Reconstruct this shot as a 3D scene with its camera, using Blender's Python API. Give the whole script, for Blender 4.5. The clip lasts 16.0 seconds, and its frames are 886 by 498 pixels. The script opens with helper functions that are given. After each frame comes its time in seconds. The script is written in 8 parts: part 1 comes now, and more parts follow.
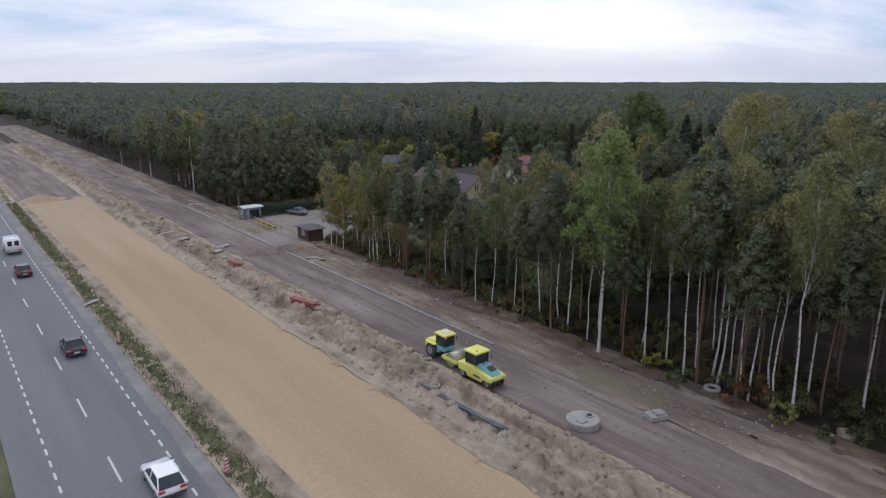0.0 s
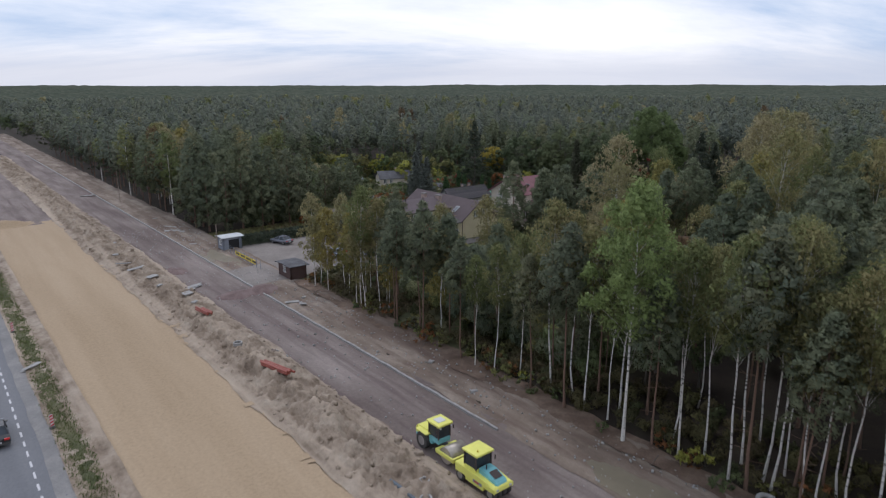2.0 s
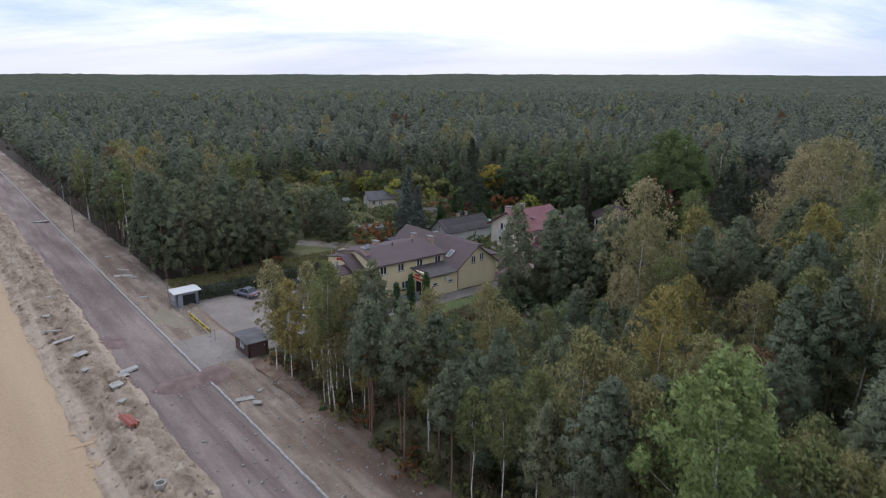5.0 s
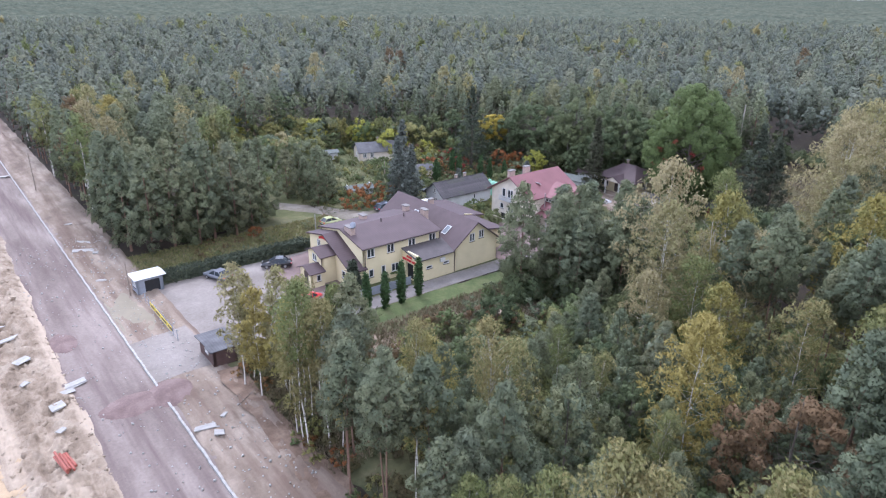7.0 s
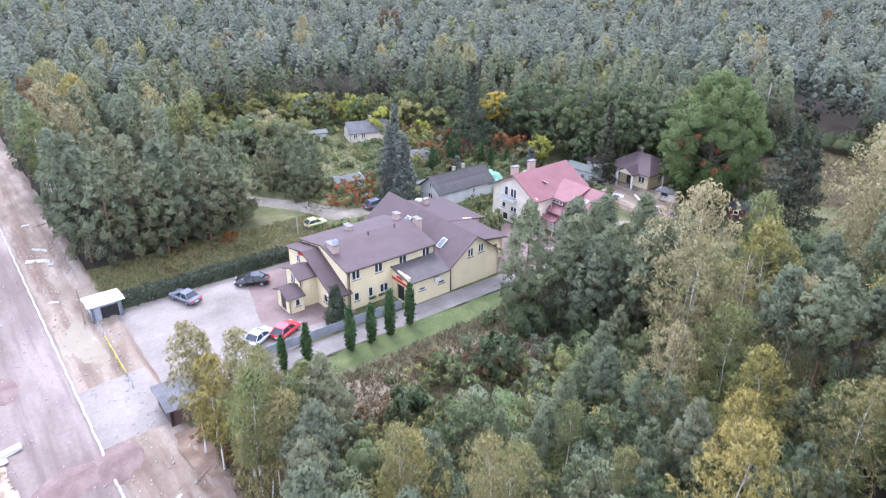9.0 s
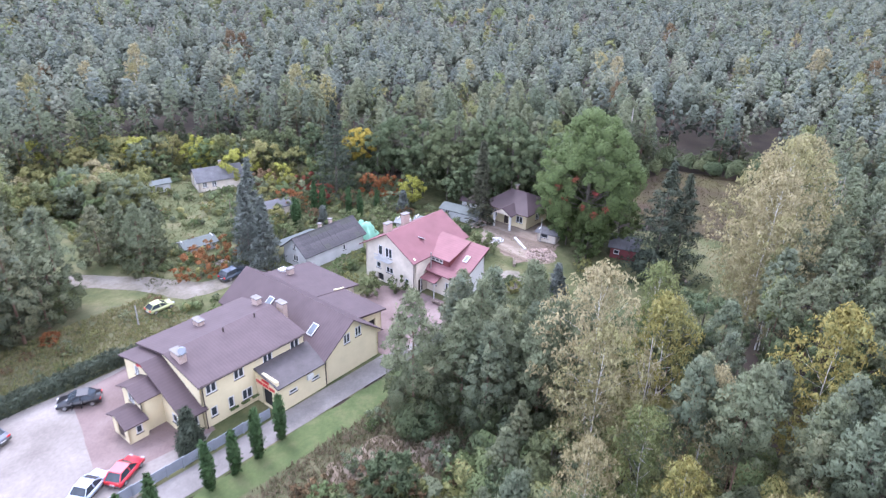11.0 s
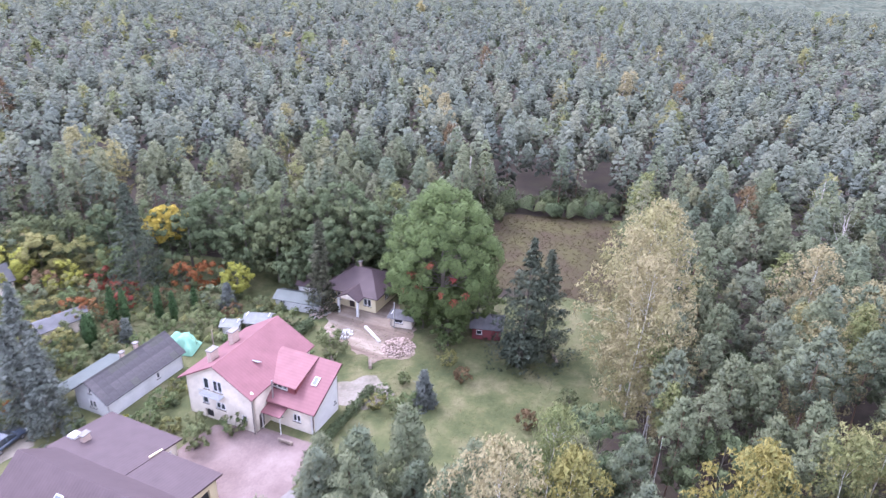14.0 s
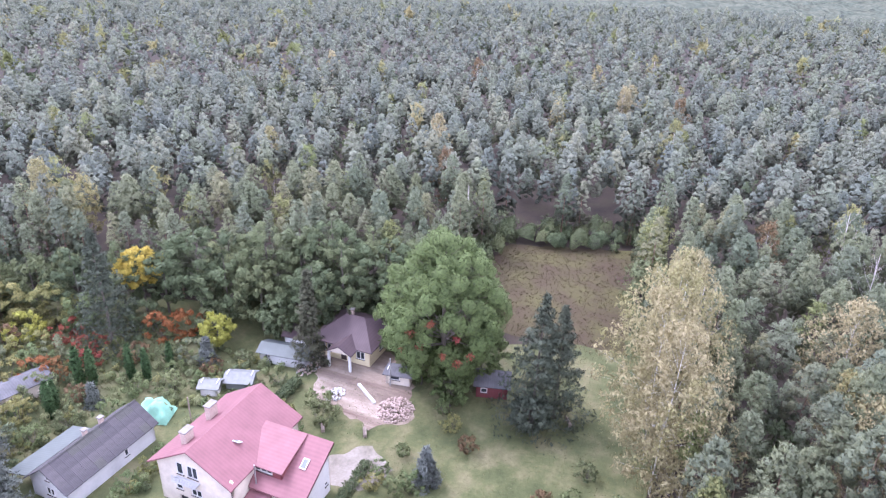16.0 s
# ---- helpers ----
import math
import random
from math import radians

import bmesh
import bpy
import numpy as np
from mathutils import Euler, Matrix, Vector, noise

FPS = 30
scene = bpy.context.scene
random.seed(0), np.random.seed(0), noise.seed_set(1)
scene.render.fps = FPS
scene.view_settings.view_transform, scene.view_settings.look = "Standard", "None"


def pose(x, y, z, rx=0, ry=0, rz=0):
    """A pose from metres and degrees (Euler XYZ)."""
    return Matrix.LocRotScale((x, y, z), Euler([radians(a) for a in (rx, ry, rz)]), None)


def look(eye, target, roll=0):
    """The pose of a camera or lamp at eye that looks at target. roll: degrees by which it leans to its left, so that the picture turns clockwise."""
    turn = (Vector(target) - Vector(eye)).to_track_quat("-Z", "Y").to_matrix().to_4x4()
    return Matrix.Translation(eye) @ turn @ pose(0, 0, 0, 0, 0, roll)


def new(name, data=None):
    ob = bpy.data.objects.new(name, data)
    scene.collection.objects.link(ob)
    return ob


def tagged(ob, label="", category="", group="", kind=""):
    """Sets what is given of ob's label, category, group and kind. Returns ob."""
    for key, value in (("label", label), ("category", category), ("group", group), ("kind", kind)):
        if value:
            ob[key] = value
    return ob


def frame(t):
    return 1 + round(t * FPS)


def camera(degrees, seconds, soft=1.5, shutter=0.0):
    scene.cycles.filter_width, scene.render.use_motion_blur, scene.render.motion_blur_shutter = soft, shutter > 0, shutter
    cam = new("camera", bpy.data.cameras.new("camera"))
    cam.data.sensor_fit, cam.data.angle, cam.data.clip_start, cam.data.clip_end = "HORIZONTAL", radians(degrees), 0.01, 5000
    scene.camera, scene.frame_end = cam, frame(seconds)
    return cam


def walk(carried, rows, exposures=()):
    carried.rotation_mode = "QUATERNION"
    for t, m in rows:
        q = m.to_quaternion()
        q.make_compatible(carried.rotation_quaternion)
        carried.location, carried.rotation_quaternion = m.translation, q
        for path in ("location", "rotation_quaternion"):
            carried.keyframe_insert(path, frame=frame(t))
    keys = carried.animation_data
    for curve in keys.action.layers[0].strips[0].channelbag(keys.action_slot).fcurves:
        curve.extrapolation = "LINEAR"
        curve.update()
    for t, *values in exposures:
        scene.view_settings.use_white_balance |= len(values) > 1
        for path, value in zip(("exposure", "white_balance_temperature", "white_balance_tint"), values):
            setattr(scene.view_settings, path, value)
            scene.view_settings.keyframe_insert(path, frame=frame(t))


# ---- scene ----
cam = camera(68.0, 16.0, soft=1.15, shutter=0.5)
METRES, EYE, TILT, LEAN, TURN = 104.0, 26.0, -14.3, 0.0, 0.0
ROWS = [
    (0.0, 0.0, 0.0, 0.0, -0.0, -0.0, 0.0),
    (0.5, 0.0006, 0.0242, 0.008, -0.03, 0.03, 0.04),
    (1.0, 0.0016, 0.0488, 0.0214, -0.05, 0.08, 0.05),
    (1.5, 0.0027, 0.0744, 0.0368, -0.07, 0.14, 0.07),
    (2.0, 0.0039, 0.1006, 0.0526, -0.11, 0.2, 0.07),
    (2.5, 0.0053, 0.1271, 0.0688, -0.15, 0.23, 0.08),
    (3.0, 0.0068, 0.1547, 0.0851, -0.18, 0.27, 0.06),
    (3.5, 0.0086, 0.1824, 0.102, -0.2, 0.26, 0.08),
    (4.0, 0.0103, 0.2109, 0.1191, -0.21, 0.26, 0.07),
    (6.5, 0.0173, 0.3555, 0.2031, -0.37, -5.17, -0.32),
    (7.0, 0.0187, 0.3842, 0.2203, -0.37, -7.06, -0.41),
    (7.5, 0.0201, 0.4126, 0.2374, -0.38, -8.96, -0.51),
    (8.0, 0.0215, 0.4406, 0.2548, -0.38, -10.9, -0.59),
    (8.5, 0.0233, 0.4691, 0.2731, -0.37, -11.41, -0.6),
    (9.0, 0.025, 0.4976, 0.2906, -0.35, -11.39, -0.63),
    (9.5, 0.0283, 0.5257, 0.3076, -2.15, -11.32, -0.24),
    (10.0, 0.0305, 0.5537, 0.3249, -6.32, -11.31, 0.58),
    (12.5, 0.0476, 0.6863, 0.4107, -15.15, -11.31, 2.47),
    (13.0, 0.0556, 0.7115, 0.4264, -17.05, -11.31, 2.87),
    (13.5, 0.0619, 0.7357, 0.4426, -22.61, -11.62, 4.02),
    (14.0, 0.0685, 0.7602, 0.4587, -27.6, -12.0, 4.99),
    (14.5, 0.0749, 0.7837, 0.4752, -28.8, -12.12, 5.23),
    (15.0, 0.0839, 0.8062, 0.4891, -28.76, -12.09, 5.27),
    (15.5, 0.0935, 0.83, 0.4974, -28.75, -12.03, 5.3),
    (16.0, 0.1027, 0.8493, 0.5051, -28.7, -12.02, 5.29),
]
EXPOSURES = [(0.0, 0.15, 6090, 14), (4.2, 0.25, 6090, 14), (6.4, 1.2, 5820, 18), (7.0, 1.7, 5740, 20), (8.5, 2.21, 5720, 21), (10.0, 2.27, 5600, 22), (12.5, 2.42, 5600, 27), (16.0, 2.57, 5680, 33)]
walk(cam, [(t, pose(0, 0, EYE, TILT, LEAN, TURN) @ pose(METRES * x, METRES * y, METRES * z, 90 + pitch, roll, yaw)) for t, x, y, z, yaw, pitch, roll in ROWS], EXPOSURES)

# ---- sky and sun: a bright overcast evening ----
SUN_EL, SUN_AZ = 56.0, -28.0
world = bpy.data.worlds.new("overcast_sky")
scene.world = world
world.use_nodes = True
wn, wl = world.node_tree.nodes, world.node_tree.links
wn.clear()
w_out, w_bg = wn.new("ShaderNodeOutputWorld"), wn.new("ShaderNodeBackground")
w_sky = wn.new("ShaderNodeTexSky")
w_sky.sky_type, w_sky.sun_disc = "NISHITA", False
w_sky.sun_elevation, w_sky.sun_rotation = radians(SUN_EL), radians(SUN_AZ)
w_sky.air_density, w_sky.dust_density = 1.0, 2.0
w_scale = wn.new("ShaderNodeVectorMath")
w_scale.operation = "SCALE"
w_scale.inputs["Scale"].default_value = 0.13
w_geo = wn.new("ShaderNodeTexCoord")
w_sep = wn.new("ShaderNodeSeparateXYZ")
w_div1, w_div2, w_add = (wn.new("ShaderNodeMath") for _ in range(3))
w_add.operation, w_add.inputs[1].default_value = "ADD", 0.22
w_div1.operation = w_div2.operation = "DIVIDE"
w_com = wn.new("ShaderNodeCombineXYZ")
w_map = wn.new("ShaderNodeMapping")
w_map.inputs["Scale"].default_value = (0.55, 1.0, 1.0)
w_map.inputs["Location"].default_value = (1.7, 0.35, 0.0)
w_noise = wn.new("ShaderNodeTexNoise")
w_noise.inputs["Scale"].default_value, w_noise.inputs["Detail"].default_value = 0.62, 9.0
w_noise.inputs["Roughness"].default_value, w_noise.inputs["Distortion"].default_value = 0.58, 0.5
w_ramp = wn.new("ShaderNodeValToRGB")
w_ramp.color_ramp.elements[0].position, w_ramp.color_ramp.elements[0].color = 0.38, (0.52, 0.64, 0.82, 1)
w_ramp.color_ramp.elements[1].position, w_ramp.color_ramp.elements[1].color = 0.58, (1.13, 1.12, 1.11, 1)
w_mid = w_ramp.color_ramp.elements.new(0.49)
w_mid.color = (0.92, 0.94, 0.98, 1)
w_mix = wn.new("ShaderNodeMix")
w_mix.data_type = "RGBA"
w_mix.inputs["Factor"].default_value = 0.88
wl.new(w_geo.outputs["Generated"], w_sep.inputs[0])
wl.new(w_sep.outputs["Z"], w_add.inputs[0])
for div, axis in ((w_div1, "X"), (w_div2, "Y")):
    wl.new(w_sep.outputs[axis], div.inputs[0])
    wl.new(w_add.outputs[0], div.inputs[1])
wl.new(w_div1.outputs[0], w_com.inputs[0])
wl.new(w_div2.outputs[0], w_com.inputs[1])
wl.new(w_com.outputs[0], w_map.inputs["Vector"])
wl.new(w_map.outputs[0], w_noise.inputs["Vector"])
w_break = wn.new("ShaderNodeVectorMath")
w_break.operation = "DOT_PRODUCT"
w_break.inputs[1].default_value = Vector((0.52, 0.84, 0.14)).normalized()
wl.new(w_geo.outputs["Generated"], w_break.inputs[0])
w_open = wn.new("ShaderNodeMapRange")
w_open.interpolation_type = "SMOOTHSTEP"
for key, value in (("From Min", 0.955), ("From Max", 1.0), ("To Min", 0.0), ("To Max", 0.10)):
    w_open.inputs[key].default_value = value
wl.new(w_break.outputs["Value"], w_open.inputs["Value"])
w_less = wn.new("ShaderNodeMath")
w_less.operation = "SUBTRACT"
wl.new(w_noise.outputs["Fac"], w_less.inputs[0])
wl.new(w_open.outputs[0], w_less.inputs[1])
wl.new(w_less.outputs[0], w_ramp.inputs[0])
w_low = wn.new("ShaderNodeMapRange")
w_low.interpolation_type = "SMOOTHSTEP"
for key, value in (("From Min", 0.015), ("From Max", 0.06), ("To Min", 0.75), ("To Max", 0.0)):
    w_low.inputs[key].default_value = value
wl.new(w_sep.outputs["Z"], w_low.inputs["Value"])
w_bank = wn.new("ShaderNodeMix")
w_bank.data_type = "RGBA"
w_bank.inputs["B"].default_value = (0.70, 0.73, 0.80, 1)
wl.new(w_low.outputs[0], w_bank.inputs["Factor"])
wl.new(w_ramp.outputs[0], w_bank.inputs["A"])
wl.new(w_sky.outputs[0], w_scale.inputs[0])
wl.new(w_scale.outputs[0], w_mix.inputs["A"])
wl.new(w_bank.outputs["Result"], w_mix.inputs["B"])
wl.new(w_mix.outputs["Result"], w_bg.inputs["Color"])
w_bg.inputs["Strength"].default_value = 0.90
wl.new(w_bg.outputs[0], w_out.inputs[0])

sun = new("sun", bpy.data.lights.new("sun", "SUN"))
sun.data.energy, sun.data.angle, sun.data.color = 0.9, radians(22), (1.0, 0.97, 0.94)
sun.matrix_world = look((0, 0, 0), (-math.sin(radians(SUN_AZ)), -math.cos(radians(SUN_AZ)), -math.tan(radians(SUN_EL))))


# ---- materials ----
def base_mat(name, rough=0.9, metal=0.0):
    m = bpy.data.materials.new(name)
    m.use_nodes = True
    n, l = m.node_tree.nodes, m.node_tree.links
    b = n["Principled BSDF"]
    b.inputs["Specular IOR Level"].default_value = 0.35
    b.inputs["Roughness"].default_value, b.inputs["Metallic"].default_value = rough, metal
    return m, n, l, b


def noise_node(n, l, coord, scale, detail=4.0, rough=0.6, stretch=None):
    t = n.new("ShaderNodeTexNoise")
    t.inputs["Scale"].default_value, t.inputs["Detail"].default_value, t.inputs["Roughness"].default_value = scale, detail, rough
    if stretch:
        mp = n.new("ShaderNodeMapping")
        mp.inputs["Scale"].default_value = stretch
        l.new(coord, mp.inputs["Vector"])
        coord = mp.outputs[0]
    l.new(coord, t.inputs["Vector"])
    return t.outputs["Fac"]


def ramp_node(n, l, fac, stops):
    r = n.new("ShaderNodeValToRGB")
    el = r.color_ramp.elements
    while len(el) < len(stops):
        el.new(0.5)
    for e, (p, c) in zip(el, stops):
        e.position, e.color = p, (*c, 1)
    l.new(fac, r.inputs[0])
    return r.outputs[0]


def mix_node(n, l, fac, a, b, mode="MIX"):
    m = n.new("ShaderNodeMix")
    m.data_type, m.blend_type = "RGBA", mode
    for key, v in (("Factor", fac), ("A", a), ("B", b)):
        if isinstance(v, (int, float)):
            m.inputs[key].default_value = v
        elif isinstance(v, tuple):
            m.inputs[key].default_value = (*v, 1)
        else:
            l.new(v, m.inputs[key])
    return m.outputs["Result"]


def bump_node(n, l, height, b, strength=0.5, dist=0.05):
    u = n.new("ShaderNodeBump")
    u.inputs["Strength"].default_value, u.inputs["Distance"].default_value = strength, dist
    l.new(height, u.inputs["Height"])
    l.new(u.outputs[0], b.inputs["Normal"])


def earth(name, dark, mid, light, big=0.12, fine=2.5, stretch=None, rough=0.95, bump=0.6, second=None):
    """Loose ground: large stains, grain and relief; second: a colour of streaks along the road."""
    m, n, l, b = base_mat(name, rough)
    co = n.new("ShaderNodeTexCoord").outputs["Object"]
    f1 = noise_node(n, l, co, big, 6.0, 0.62, stretch)
    f2 = noise_node(n, l, co, fine, 8.0, 0.7)
    c = ramp_node(n, l, f1, [(0.30, dark), (0.5, mid), (0.70, light)])
    c = mix_node(n, l, 0.55, c, ramp_node(n, l, f2, [(0.25, (0.45, 0.45, 0.45)), (0.75, (1.0, 1.0, 1.0))]), "MULTIPLY")
    if second:
        f3 = noise_node(n, l, co, 0.5, 5.0, 0.6, (1.0, 0.05, 1.0))
        mask = ramp_node(n, l, f3, [(0.48, (0, 0, 0)), (0.66, (1, 1, 1))])
        c = mix_node(n, l, mask, c, second)
    l.new(c, b.inputs["Base Color"])
    bump_node(n, l, f2, b, bump, 0.08)
    return m


def plain(name, colour, rough=0.7, metal=0.0, var=0.18, scale=1.5, bump=0.0, coat=0.0):
    m, n, l, b = base_mat(name, rough, metal)
    co = n.new("ShaderNodeTexCoord").outputs["Object"]
    f = noise_node(n, l, co, scale, 7.0, 0.65)
    lo, hi = tuple(x * (1 - var) for x in colour), tuple(min(1, x * (1 + var)) for x in colour)
    l.new(ramp_node(n, l, f, [(0.3, lo), (0.7, hi)]), b.inputs["Base Color"])
    b.inputs["Coat Weight"].default_value = coat
    if bump:
        bump_node(n, l, noise_node(n, l, co, scale * 8, 5.0), b, bump, 0.02)
    return m


def leaf_mat(name, cols, through_light=0.25, rough=0.68, grain_scale=2.2, gaps=0.47, mesh=5.0):
    """Leaves or needles: the tree's own tint, and a grain over the crown."""
    m, n, l, b = base_mat(name, rough)
    att = n.new("ShaderNodeAttribute")
    att.attribute_name = "tint"
    rnd = n.new("ShaderNodeObjectInfo").outputs["Random"]
    isl = n.new("ShaderNodeNewGeometry").outputs["Random Per Island"]
    s = n.new("ShaderNodeMath")
    s.operation = "ADD"
    l.new(att.outputs["Fac"], s.inputs[0])
    l.new(rnd, s.inputs[1])
    fr = n.new("ShaderNodeMath")
    fr.operation = "FRACT"
    l.new(s.outputs[0], fr.inputs[0])
    k = len(cols) - 1
    c = ramp_node(n, l, fr.outputs[0], [(i / k, q) for i, q in enumerate(cols)])
    grain = noise_node(n, l, n.new("ShaderNodeTexCoord").outputs["Object"], grain_scale, 3.0, 0.7)
    c = mix_node(n, l, 0.6, c, ramp_node(n, l, grain, [(0.36, (0.35, 0.36, 0.36)), (0.60, (1.0, 1.0, 1.0))]), "MULTIPLY")
    c = mix_node(n, l, 0.8, c, ramp_node(n, l, isl, [(0.0, (0.78, 0.78, 0.78)), (1.0, (1.0, 1.0, 0.98))]), "MULTIPLY")
    l.new(c, b.inputs["Base Color"])
    b.inputs["Specular IOR Level"].default_value = 0.12 if rough < 1 else 0.0
    tr = n.new("ShaderNodeBsdfTranslucent")
    l.new(c, tr.inputs["Color"])
    mx = n.new("ShaderNodeMixShader")
    mx.inputs[0].default_value = through_light
    l.new(b.outputs[0], mx.inputs[1])
    l.new(tr.outputs[0], mx.inputs[2])
    if gaps:
        # the gaps between the single leaves or needles of a spray
        lace = noise_node(n, l, n.new("ShaderNodeTexCoord").outputs["Object"], mesh, 2.0, 0.75)
        hole = ramp_node(n, l, lace, [(gaps - 0.012, (1, 1, 1)), (gaps + 0.012, (0, 0, 0))])
        air = n.new("ShaderNodeBsdfTransparent")
        my = n.new("ShaderNodeMixShader")
        l.new(hole, my.inputs[0])
        l.new(mx.outputs[0], my.inputs[1])
        l.new(air.outputs[0], my.inputs[2])
        mx = my
    l.new(mx.outputs[0], n["Material Output"].inputs["Surface"])
    return m


def bark_mat(name, low, high, marks=None, scale=2.0):
    m, n, l, b = base_mat(name, 0.9)
    co = n.new("ShaderNodeTexCoord").outputs["Object"]
    f = noise_node(n, l, co, scale, 6.0, 0.7, (1.0, 1.0, 0.35))
    c = ramp_node(n, l, f, [(0.3, low), (0.7, high)])
    if marks:
        f2 = noise_node(n, l, co, 2.2, 4.0, 0.7, (0.6, 0.6, 2.6))
        c = mix_node(n, l, ramp_node(n, l, f2, [(0.56, (0, 0, 0)), (0.62, (1, 1, 1))]), c, marks)
    l.new(c, b.inputs["Base Color"])
    bump_node(n, l, f, b, 0.5, 0.03)
    return m


def ribbed(name, colour, axis, pitch=0.25, rough=0.45, var=0.12, depth=0.02):
    """Sheet-metal or corrugated roofing with ribs across an axis of the site."""
    m, n, l, b = base_mat(name, rough)
    b.inputs["Specular IOR Level"].default_value = 0.2
    co = n.new("ShaderNodeTexCoord").outputs["Object"]
    w = n.new("ShaderNodeTexWave")
    w.bands_direction = axis
    w.inputs["Scale"].default_value, w.inputs["Distortion"].default_value = 0.314 / pitch, 0.0
    l.new(co, w.inputs["Vector"])
    f = noise_node(n, l, co, 0.6, 6.0, 0.65)
    lo, hi = tuple(x * (1 - var) for x in colour), tuple(min(1, x * (1 + var)) for x in colour)
    c = ramp_node(n, l, f, [(0.3, lo), (0.7, hi)])
    c = mix_node(n, l, 0.08, c, w.outputs["Color"], "MULTIPLY")
    l.new(c, b.inputs["Base Color"])
    bump_node(n, l, w.outputs["Fac"], b, 0.2, depth)
    return m


